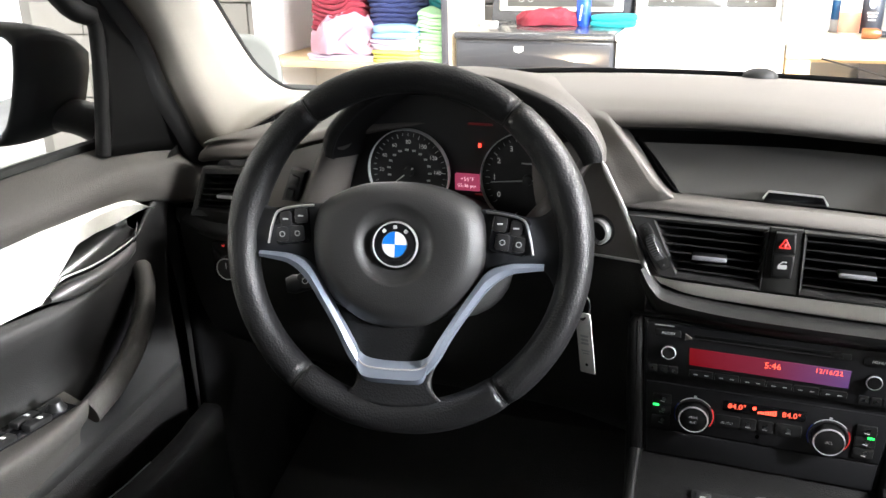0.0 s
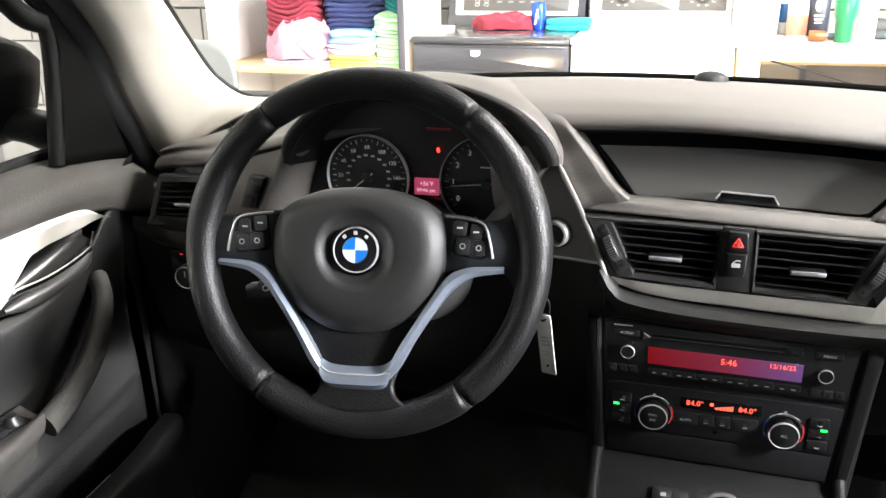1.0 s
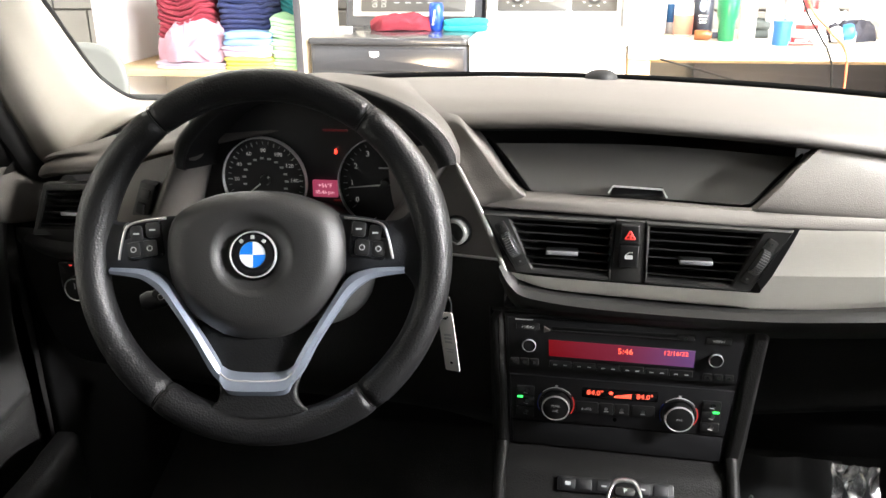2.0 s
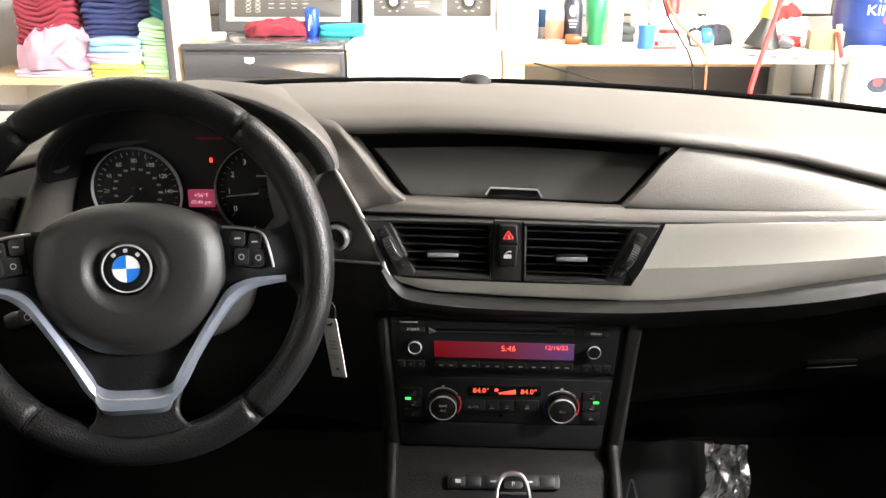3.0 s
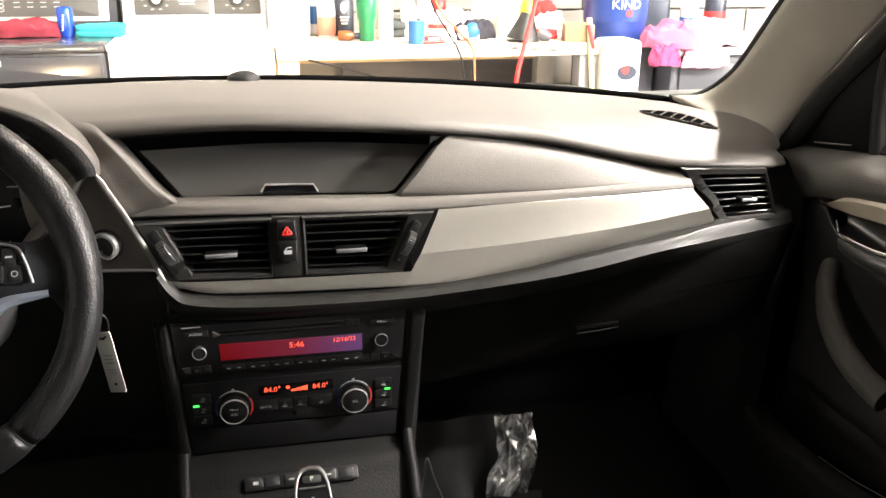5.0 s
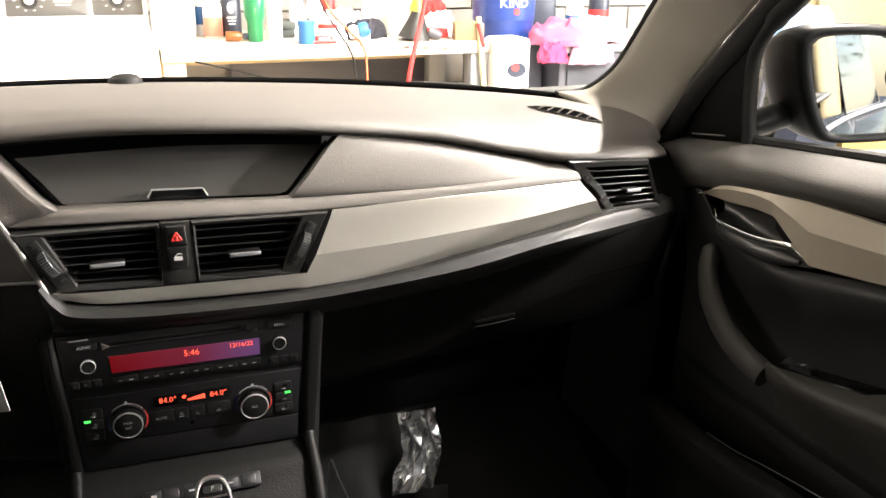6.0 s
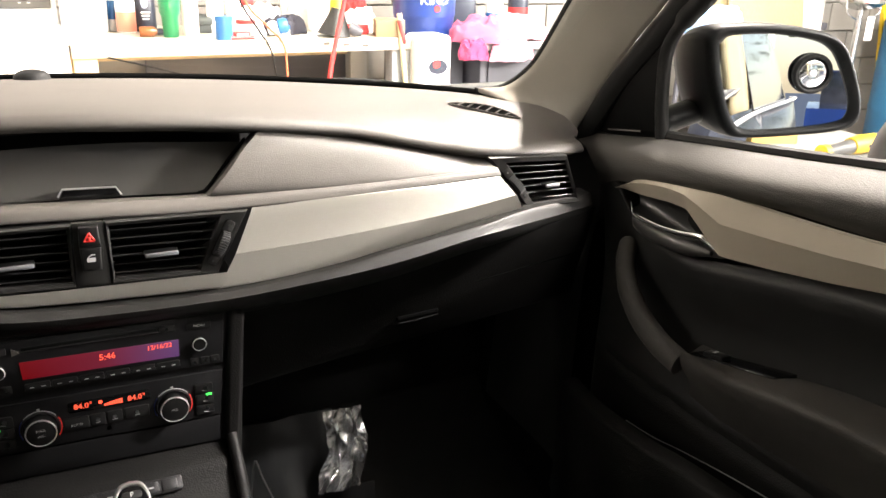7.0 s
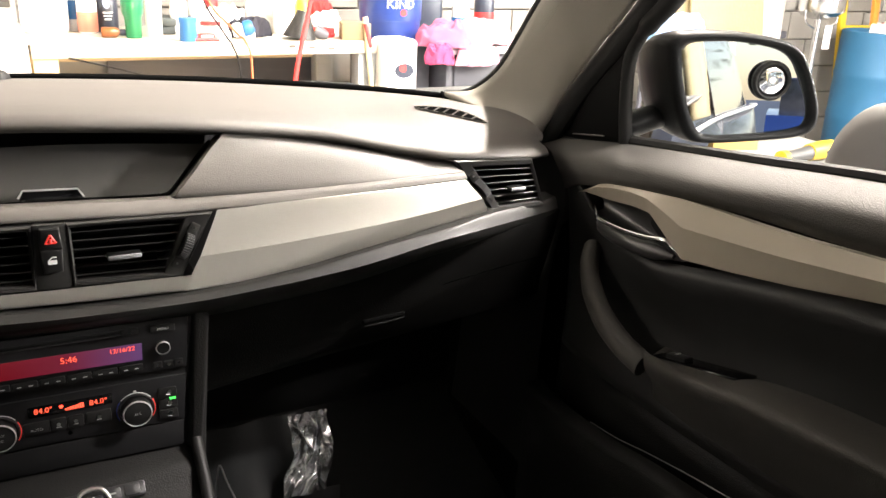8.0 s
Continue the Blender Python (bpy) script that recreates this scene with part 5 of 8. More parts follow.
def lcd_material(name):
    """A backlit strip, deep red; the paler violet end is a reflection painted into the glow."""
    m = material(name, (0.05, 0.01, 0.015), 0.25, emit=(1, 0.05, 0.05), power=0.30)
    nt = m.node_tree
    b = nt.nodes["Principled BSDF"]
    coords, sep, ramp, add = (nt.nodes.new(k) for k in ("ShaderNodeTexCoord", "ShaderNodeSeparateXYZ", "ShaderNodeValToRGB", "ShaderNodeMath"))
    add.operation = "MULTIPLY_ADD"
    add.inputs[1].default_value, add.inputs[2].default_value = 6.3, 0.5
    ramp.color_ramp.elements[0].color = (0.36, 0.008, 0.014, 1)
    ramp.color_ramp.elements[1].color = (0.22, 0.13, 0.42, 1)
    ramp.color_ramp.elements.new(0.50).color = (0.36, 0.035, 0.08, 1)
    nt.links.new(coords.outputs["Object"], sep.inputs[0])
    nt.links.new(sep.outputs[0], add.inputs[0])
    nt.links.new(add.outputs[0], ramp.inputs[0])
    nt.links.new(ramp.outputs[0], b.inputs["Emission Color"])
    b.inputs["Emission Strength"].default_value = 0.36
    return m


RADIO_LCD = lcd_material("radio_display")
BLUE_INK = material("blue_marking", (0.03, 0.06, 0.40), 0.5)
centre_stack()


# ================= tunnel console, shifter, ignition =================
def console():
    c = thing("tunnel_console", (0.004, -0.1, 0.34), "dark tunnel console below the centre stack", "centre console")
    top = [[(-0.120, 0.135, 0.702), (0.0, 0.135, 0.700), (0.126, 0.135, 0.697)], [(-0.122, 0.110, 0.692), (0.0, 0.108, 0.690), (0.127, 0.110, 0.687)], [(-0.122, 0.085, 0.668), (0.0, 0.083, 0.666), (0.127, 0.085, 0.663)],
           [(-0.115, 0.02, 0.640), (0.0, 0.02, 0.638), (0.12, 0.02, 0.636)], [(-0.11, -0.2, 0.625), (0.0, -0.2, 0.625), (0.115, -0.2, 0.625)], [(-0.11, -0.5, 0.62), (0.0, -0.5, 0.62), (0.115, -0.5, 0.62)]]
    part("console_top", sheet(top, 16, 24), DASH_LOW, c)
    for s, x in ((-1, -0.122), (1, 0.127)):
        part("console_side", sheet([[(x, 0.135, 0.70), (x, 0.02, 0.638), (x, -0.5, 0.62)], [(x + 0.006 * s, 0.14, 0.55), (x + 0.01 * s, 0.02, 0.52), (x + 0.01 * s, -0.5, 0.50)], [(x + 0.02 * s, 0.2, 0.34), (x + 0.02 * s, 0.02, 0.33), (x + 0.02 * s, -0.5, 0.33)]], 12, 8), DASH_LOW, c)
        part("side_rail", tube(curve([(x + 0.004 * s, 0.128, 0.708), (x + 0.004 * s, 0.085, 0.672), (x, 0.02, 0.646), (x, -0.15, 0.632)], 16), 0.007, 10), DASH_LOW, c)
    tilt = pose(0.003, 0.0955, 0.6805, -43)
    bank = part("switch_bank", prism(rounded(0.128, 0.016, 0.003), 0.006, tilt @ Matrix.Translation((0, -0.0030, 0)), 0.001), PANEL, c, "row of small black switches")
    for i, x in enumerate((-0.052, -0.034, -0.012, 0.008, 0.030, 0.050)):
        part("bank_key", prism(rounded(0.0165, 0.0125, 0.002, 2), 0.004, tilt @ Matrix.Translation((x, -0.0042, 0)), 0.0008), PANEL, bank)
        if i in (0, 2, 4):
            part("key_sign", block((0.006, 0.0004, 0.0018 if i else 0.004), tilt @ Matrix.Translation((x, -0.0044, 0.0))), GREY_INK, bank, smooth=0)
    tray = [[(-0.06, 0.06, 0.6560), (0.07, 0.06, 0.6545)], [(-0.06, 0.02, 0.6420), (0.07, 0.02, 0.6405)], [(-0.055, -0.06, 0.6385), (0.065, -0.06, 0.6375)]]
    part("shifter_plate", sheet(tray, 8, 8), GLOSS, c, "glossy plate round the shifter")
    wire = curve([(0.146, 0.12, 0.60), (0.150, 0.118, 0.645), (0.154, 0.116, 0.672), (0.162, 0.113, 0.645), (0.178, 0.108, 0.60)], 20)
    part("bright_wire", tube(wire, 0.0011, 6), CHROME_DULL, c)


console()


def shifter():
    s = thing("gear_shifter", (0.012, 0.045, 0.640), "gear shifter with bright metal edge and black top", "gear shifter")
    # the knob leans towards the seats: local y runs down its top face
    m = Matrix.Translation((0.0105, 0.058, 0.722)) @ pose(0, 0, 0, 38)
    out = curve([(0, 0.0, 0), (0.011, -0.003, 0), (0.0175, -0.016, 0), (0.0205, -0.040, 0), (0.0215, -0.070, 0), (0.018, -0.092, 0), (0, -0.098, 0)], 22)
    full = out + [Vector((-p.x, p.y, 0)) for p in out[-2:0:-1]]
    mid = Vector((0, -0.045, 0))
    rows = [[m @ (mid + (p - mid) * f + Vector((0, 0, h))) for p in full] for f, h in ((0.72, -0.045), (0.92, -0.022), (1.0, -0.008), (1.0, -0.001), (0.97, 0.002), (0.88, 0.0028), (0.85, 0.0015))]
    part("knob_shell", loft(rows, close=True), CHROME_DULL, s, "bright metal shifter edge", smooth=180)
    inner = [mid + (p - mid) * 0.86 for p in full]
    bm = bmesh.new()
    c = bm.verts.new(m @ (mid + Vector((0, 0, 0.004))))
    vs = [bm.verts.new(m @ (p + Vector((0, 0, 0.0018)))) for p in inner]
    for i in range(len(vs)):
        bm.faces.new((vs[i], vs[(i + 1) % len(vs)], c))
    top = part("knob_top", bm, GLOSS, s, "glossy black shifter top", smooth=180)
    part("park_key", prism(rounded(0.020, 0.0085, 0.003, 3), 0.003, m @ Matrix.Translation((0, -0.0170, 0.0042)) @ pose(0, 0, 0, -90), 0.0006), BLACK, top)
    part("key_gap", tube([m @ Vector((-0.014, -0.026, 0.0040)), m @ Vector((0, -0.0265, 0.0045)), m @ Vector((0.014, -0.026, 0.0040))], 0.0011, 6), CHROME_DULL, top, "bright cross bar")
    for i, t in enumerate("PRND"):
        word(t, 0.0072, m @ Matrix.Translation((0.0, -0.0168 if i == 0 else -0.0290 - 0.0105 * i, 0.0052)), WHITE_INK, top)
    part("stalk", tube([(0.0105, 0.02, 0.70), (0.0105, 0.0, 0.66), (0.0105, -0.005, 0.63)], [0.016, 0.014, 0.022], 16), BLACK, s)


shifter()

ign = thing("ignition_lock", (-0.181, 0.135, 0.963), "round metal ignition lock in the dashboard", "ignition")
im = pose(-0.181, 0.133, 0.9635) @ Matrix.Rotation(radians(-16), 4, "Z") @ FACING
part("lock_ring", lathe([(0.0125, -0.004), (0.0125, 0.006), (0.0135, 0.0085), (0.0160, 0.0075), (0.0172, 0.004), (0.0172, -0.006)], 36, im @ Matrix.Scale(0.86, 4), caps=False), LOCK_RING, ign, "brushed metal ring")
part("lock_well", lathe([(0.0, 0.003), (0.012, 0.003), (0.0155, 0.000)], 24, im @ Matrix.Scale(0.82, 4)), BLACK, ign)
# dark ring modelled in place of the shadow round the lock
part("lock_shadow_ring", lathe([(0.0170, -0.004), (0.0200, 0.0015), (0.0212, -0.004)], 36, im @ Matrix.Scale(0.82, 4), caps=False), SEAL, ign)

key = thing("car_key", (-0.190, 0.10, 0.955), "car key in the ignition with a white paper tag", "key")
part("key_blade", block((0.006, 0.040, 0.016), pose(-0.1865, 0.108, 0.958, 0, 0, -16), 0.002), CHROME, key)
part("key_head", block((0.014, 0.030, 0.034), pose(-0.1955, 0.080, 0.950, 0, 0, -16), 0.005, 3), BLACK, key)
ring = [(-0.181 + 0.007 * math.cos(a), 0.053 + 0.004 * math.sin(a), 0.909 + 0.011 * math.sin(a)) for a in [2 * math.pi * i / 24 for i in range(24)]]
part("key_ring", tube(ring, 0.0011, 6, closed=True, up=(0, 1, 0)), GLOSS, key, "black key ring")
tagm = pose(-0.1765, 0.050, 0.8715, 2, -7, -24)
PAPER = material("white_paper", (0.78, 0.77, 0.73), 0.45, vary=0.04, vscale=90)
tg = part("paper_tag", prism(rounded(0.0180, 0.066, 0.0015, 2), 0.0008, tagm, 0.0002), PAPER, key, "white laminated paper tag")
dots = lathe([(0, 0.0002), (0.0016, 0.0002)], 12, tagm @ Matrix.Translation((0, -0.0003, 0.0265)) @ FACING)
lathe([(0, 0.0002), (0.0016, 0.0002)], 12, tagm @ Matrix.Translation((0, -0.0003, -0.0235)) @ FACING, bm=dots)
part("tag_holes", dots, SEAL, tg, smooth=0)
bars = bmesh.new()
for i, (z, w) in enumerate(((0.008, 0.009), (0.004, 0.009), (0.0, 0.009), (-0.008, 0.010), (-0.011, 0.007))):
    block((w, 0.0003, 0.0022 if i < 3 else 0.0010), tagm @ Matrix.Translation((0, -0.0004, z)), bm=bars)
part("tag_print", bars, GREY_INK, tg, smooth=0)


# ================= doors =================
def car_door(side):
    what = "driver's" if side < 0 else "passenger's"
    d = thing("car_door", (XC + side * 0.74, -0.2, 0.36), "dark door card with %s trim and a chrome handle" % ("pale silver" if side < 0 else "warm silver"), "car door", "front doors")

    def put(name, bm, mat, parent=d, label="", smooth=40, thick=0.0):
        bm = flipped(bm, side)
        if side < 0 and name not in ("mirror_triangle", "cover_seam", "window_frame", "side_window", "outer_skin"):
            # shifted and sheared so that this door fits the camera's view
            for v in bm.verts:
                low = min(1, max(0, (1.03 - v.co.z) / 0.07))
                v.co += Vector((-0.025, -0.005, -0.013 * low + 0.12 * max(-0.35, min(0, v.co.y - 0.12))))
        return part(name, bm, mat, parent, label, smooth=smooth, thick=thick)

    # upper roll: from the window seal down to the trim
    upper = [[(0.735, 0.300, 0.995), (0.735, 0.20, 1.008), (0.735, 0.09, 1.024), (0.735, -0.10, 1.045), (0.735, -0.30, 1.067), (0.735, -0.75, 1.10)],
             [(0.712, 0.305, 0.992), (0.706, 0.20, 1.007), (0.704, 0.09, 1.0235), (0.704, -0.10, 1.0445), (0.704, -0.30, 1.0665), (0.704, -0.75, 1.10)],
             [(0.690, 0.300, 0.978), (0.676, 0.20, 0.992), (0.668, 0.10, 1.008), (0.664, -0.10, 1.028), (0.664, -0.30, 1.050), (0.664, -0.75, 1.083)],
             [(0.682, 0.29, 0.955), (0.670, 0.20, 0.968), (0.660, 0.12, 0.984), (0.656, -0.10, 1.011), (0.656, -0.30, 1.027), (0.656, -0.75, 1.062)],
             [(0.684, 0.28, 0.920), (0.676, 0.20, 0.940), (0.672, 0.13, 0.963), (0.672, -0.10, 0.997), (0.672, -0.30, 1.009), (0.672, -0.75, 1.050)]]
    put("upper_roll", sheet(upper, 60, 24), DOOR_PAD, label="grained padded door shoulder", smooth=180, thick=0.004)
    # satin trim with a crease
    t0 = [(0.670, 0.143, 0.953), (0.667, 0.109, 0.972), (0.666, 0.081, 0.982), (0.666, 0.037, 0.990), (0.666, -0.043, 0.995), (0.666, -0.131, 0.998), (0.666, -0.206, 1.001), (0.667, -0.31, 1.009), (0.670, -0.75, 1.052)]
    t2 = [(0.669, 0.143, 0.952), (0.667, 0.085, 0.955), (0.668, 0.040, 0.960), (0.669, 0.008, 0.960), (0.671, -0.056, 0.921), (0.672, -0.137, 0.933), (0.672, -0.212, 0.946), (0.672, -0.315, 0.967), (0.674, -0.75, 1.00)]
    ys = [0.143 - 0.0035 * i if i < 62 else 0.143 - 0.217 - 0.02 * (i - 62) for i in range(96)]
    tops = [float(np.interp(-y, [-p[1] for p in t0], [p[2] for p in t0])) for y in ys]
    feet = [float(np.interp(-y, [-p[1] for p in t2], [p[2] for p in t2])) for y in ys]
    ridge = [f + (t - f) * (0.56 + 0.22 * min(1, max(0, (y + 0.06) / 0.18))) for y, t, f in zip(ys, tops, feet)]
    # one trim, two colours: the driver's is paler to carry the light there
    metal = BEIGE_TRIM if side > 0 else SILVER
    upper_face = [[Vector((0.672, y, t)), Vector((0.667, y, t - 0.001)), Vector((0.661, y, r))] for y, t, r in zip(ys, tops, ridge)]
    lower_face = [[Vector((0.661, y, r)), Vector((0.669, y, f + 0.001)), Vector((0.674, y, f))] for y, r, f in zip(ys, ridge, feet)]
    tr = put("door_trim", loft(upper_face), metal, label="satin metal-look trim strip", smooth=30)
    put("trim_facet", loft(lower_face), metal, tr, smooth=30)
    # door card below
    card = [[(0.690, 0.215, 0.960), (0.677, 0.18, 0.957), (0.674, 0.148, 0.951), (0.672, 0.118, 0.926), (0.671, 0.06, 0.906), (0.671, 0.0, 0.903), (0.676, -0.06, 0.914), (0.682, -0.30, 0.960), (0.684, -0.75, 0.996)],
            [(0.700, 0.210, 0.90), (0.684, 0.18, 0.895), (0.680, 0.11, 0.880), (0.672, 0.02, 0.880), (0.668, -0.06, 0.892), (0.668, -0.30, 0.935), (0.670, -0.75, 0.965)],
            [(0.708, 0.205, 0.80), (0.695, 0.18, 0.80), (0.70, 0.11, 0.80), (0.705, 0.02, 0.80), (0.708, -0.06, 0.81), (0.710, -0.30, 0.84), (0.71, -0.75, 0.86)],
            [(0.705, 0.205, 0.70), (0.690, 0.18, 0.70), (0.69, 0.11, 0.69), (0.69, 0.02, 0.69), (0.69, -0.06, 0.69), (0.69, -0.30, 0.70), (0.70, -0.75, 0.72)],
            [(0.705, 0.205, 0.52), (0.685, 0.18, 0.50), (0.68, 0.11, 0.50), (0.68, 0.02, 0.50), (0.68, -0.06, 0.50), (0.68, -0.30, 0.50), (0.69, -0.75, 0.50)],
            [(0.705, 0.205, 0.36), (0.69, 0.18, 0.35), (0.69, 0.11, 0.35), (0.69, 0.02, 0.35), (0.69, -0.06, 0.35), (0.69, -0.30, 0.35), (0.69, -0.75, 0.35)]]
    put("door_card", sheet(card[:4], 50, 26), DOOR_FLEECE, label="dark door card", smooth=180, thick=0.004)
    # lower card split off and coloured black for the shade there
    put("lower_card", sheet(card[3:], 50, 16), DASH_LOW, label="lower door panel, coloured black for the shade there", smooth=180, thick=0.004)
    # black sheet added to close light leaks and darken the door gap
    put("door_inner", sheet([[(0.712, 0.30, 1.0), (0.716, -0.75, 1.06)], [(0.716, 0.30, 0.70), (0.720, -0.75, 0.70)], [(0.705, 0.30, 0.36), (0.705, -0.75, 0.36)]], 6, 6), SEAL, label="black backing sheet behind gaps in the door", thick=-0.004)
    # handle bowl and lever
    bowl = [[(0.675, 0.142, 0.951), (0.671, 0.08, 0.956), (0.671, 0.014, 0.961), (0.673, -0.016, 0.949), (0.674, -0.058, 0.922)],
            [(0.694, 0.135, 0.946), (0.706, 0.08, 0.950), (0.712, 0.014, 0.952), (0.708, -0.014, 0.940), (0.692, -0.050, 0.920)],
            [(0.694, 0.125, 0.932), (0.706, 0.08, 0.918), (0.712, 0.03, 0.910), (0.708, 0.0, 0.908), (0.692, -0.048, 0.915)],
            [(0.675, 0.122, 0.928), (0.671, 0.08, 0.912), (0.670, 0.03, 0.905), (0.671, 0.0, 0.906), (0.674, -0.056, 0.918)]]
    bw = put("handle_bowl", sheet(bowl, 30, 16), BOWL, label="dark satin handle recess")
    lever = curve([(0.680, 0.128, 0.936), (0.674, 0.113, 0.927), (0.668, 0.098, 0.924), (0.665, 0.052, 0.925), (0.664, 0.012, 0.929), (0.665, -0.026, 0.936), (0.667, -0.033, 0.934), (0.670, -0.046, 0.927)], 34)
    put("door_lever", tube(lever, [0.0008, 0.0010, 0.0014, 0.0018] + [0.0026] * 4 + [0.0034] * 18 + [0.0028] * 3 + [0.0018, 0.0016, 0.0014, 0.0012, 0.0010], 10, flat=1.2), CHROME, bw, label="chrome door lever")
    under = curve([(0.676, 0.112, 0.922), (0.668, 0.075, 0.914), (0.666, 0.02, 0.914), (0.671, -0.042, 0.920)], 20)
    put("lever_back", tube(under, [0.003] + [0.006, 0.008] + [0.010] * 14 + [0.008, 0.006, 0.003], 10), BOWL, bw)
    # pull handle and armrest
    pull = curve([(0.678, 0.118, 0.884), (0.662, 0.104, 0.860), (0.653, 0.080, 0.832), (0.648, 0.045, 0.806), (0.648, 0.005, 0.787), (0.652, -0.035, 0.775)], 30)
    put("pull_handle", tube(pull, [0.009] + [0.0125] * 10 + [0.0135] * 19, 14, flat=1.3), DOOR_PAD, label="soft pull handle")
    arm = [[(0.70, -0.02, 0.785), (0.70, -0.12, 0.800), (0.70, -0.30, 0.835), (0.70, -0.75, 0.86)], [(0.672, -0.025, 0.780), (0.668, -0.12, 0.806), (0.668, -0.30, 0.840), (0.67, -0.75, 0.865)],
           [(0.648, -0.038, 0.796), (0.632, -0.12, 0.808), (0.625, -0.30, 0.838), (0.625, -0.75, 0.865)], [(0.650, -0.040, 0.774), (0.632, -0.12, 0.790), (0.627, -0.30, 0.818), (0.627, -0.75, 0.848)],
           [(0.676, -0.030, 0.742), (0.660, -0.12, 0.752), (0.656, -0.30, 0.775), (0.655, -0.75, 0.80)], [(0.70, -0.01, 0.70), (0.69, -0.12, 0.71), (0.69, -0.30, 0.72), (0.69, -0.75, 0.74)]]
    put("armrest", sheet(arm, 30, 26), DOOR_PAD, label="padded armrest", smooth=180)
    pocket = curve([(0.640, 0.20, 0.630), (0.612, 0.13, 0.650), (0.602, 0.07, 0.656), (0.600, -0.03, 0.663), (0.600, -0.12, 0.676), (0.600, -0.40, 0.70)], 30)
    wall = [[p + Vector((0.03, 0, 0.004)) for p in pocket], [p + Vector((0.006, 0, 0.006)) for p in pocket], [p + Vector((0.0, 0, 0.0)) for p in pocket], [p + Vector((0.006, 0.01, -0.04)) for p in pocket], [p + Vector((0.02, 0.03, -0.25)) for p in pocket]]
    # pocket takes the same near-black for the shade below the armrest
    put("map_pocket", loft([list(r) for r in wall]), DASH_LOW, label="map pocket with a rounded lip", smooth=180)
    put("pocket_band", tube(curve([(0.626, 0.022, 0.668), (0.620, -0.04, 0.680), (0.620, -0.102, 0.693), (0.620, -0.21, 0.711), (0.62, -0.40, 0.735)], 20), 0.0008, 6), CHROME_DULL, label="thin bright line along the pocket")
    # window: seal, triangle, frame, pane
    sill = curve([(0.722, 0.13, 1.022), (0.722, -0.10, 1.0475), (0.722, -0.30, 1.0695), (0.724, -0.56, 1.080)], 24)
    put("window_seal", tube(sill, 0.008, 8, flat=1.0), SEAL, label="black window seal")
    tri = [[(0.716, 0.315, 0.985), (0.716, 0.20, 1.008), (0.716, 0.122, 1.018)], [(0.708, 0.255, 1.065), (0.706, 0.19, 1.075), (0.706, 0.128, 1.080)], [(0.706, 0.190, 1.135), (0.704, 0.155, 1.137), (0.704, 0.122, 1.138)],
           [(0.700, 0.105, 1.205), (0.698, 0.08, 1.208), (0.698, 0.045, 1.212)]]
    if side < 0:
        tri = [[(0.716, 0.270, 0.985), (0.716, 0.18, 1.003), (0.716, 0.094, 1.016)], [(0.707, 0.232, 1.055), (0.710, 0.17, 1.060), (0.714, 0.106, 1.062)], [(0.704, 0.205, 1.108), (0.708, 0.16, 1.108), (0.713, 0.110, 1.110)],
               [(0.698, 0.160, 1.195), (0.702, 0.135, 1.188), (0.707, 0.108, 1.175)], [(0.680, 0.045, 1.300), (0.682, 0.015, 1.290), (0.685, -0.020, 1.270)]]
    tp = put("mirror_triangle", sheet(tri, 16, 16), TRIANGLE, label="black triangular cover behind the mirror", thick=0.006)
    put("cover_seam", tube(curve([(0.712, 0.235, 1.0105), (0.7125, 0.20, 1.016), (0.713, 0.165, 1.0215)], 10), 0.0012, 6), DASH, tp)
    post = curve([(0.716, 0.122, 1.018), (0.713, 0.128, 1.080), (0.709, 0.122, 1.138), (0.703, 0.085, 1.182), (0.697, 0.040, 1.216), (0.66, -0.13, 1.355), (0.65, -0.28, 1.385), (0.65, -0.75, 1.40)], 40)
    if side < 0:
        post = curve([(0.716, 0.094, 1.016), (0.716, 0.105, 1.075), (0.714, 0.111, 1.135), (0.709, 0.104, 1.176), (0.704, 0.070, 1.191), (0.700, 0.036, 1.218), (0.66, -0.13, 1.355), (0.65, -0.28, 1.385), (0.65, -0.75, 1.40)], 40)
    put("window_frame", tube(post, [0.009] * 16 + [0.013] * 24, 10), SEAL, label="black window frame")
    pane = put("side_window", sheet([[(0.728, 0.13, 1.015), (0.733, -0.45, 1.045)], [(0.710, 0.12, 1.14), (0.705, -0.46, 1.21)], [(0.665, -0.13, 1.36), (0.662, -0.48, 1.39)]], 12, 10), SIDE_GLASS, label="clear side window")
    pane.visible_shadow = False
    skin = [[(0.742, 0.30, 0.985), (0.742, -0.2, 1.032), (0.758, -0.58, 1.048)], [(0.80, 0.30, 0.90), (0.805, -0.2, 0.94), (0.808, -0.58, 0.95)], [(0.83, 0.30, 0.70), (0.85, -0.2, 0.72), (0.86, -0.58, 0.74)], [(0.80, 0.30, 0.30), (0.81, -0.2, 0.28), (0.82, -0.58, 0.28)]]
    put("outer_skin", sheet(skin, 20, 14), PAINT_OUT, label="outer door skin", smooth=180)
    # switches on the armrest
    if side < 0:
        plate = put("switch_plate", sheet([[(0.690, -0.045, 0.7915), (0.654, -0.050, 0.7945)], [(0.694, -0.22, 0.8300), (0.648, -0.22, 0.8330)]], 4, 4), GLOSS, label="window switches", thick=0.004)
        for i in range(4):
            y, x = (-0.105, -0.155)[i // 2], (0.674, 0.657)[i % 2]
            put("window_key", block((0.014, 0.034, 0.008), pose(x, y, 0.8105 + (-0.105 - y) * 0.21, -12), 0.003), BUTTON, plate)
            put("key_sign", block((0.0055, 0.004, 0.0006), pose(x, y + 0.004, 0.8140 + (-0.105 - y) * 0.21, -12)), WHITE_INK, plate, smooth=0)
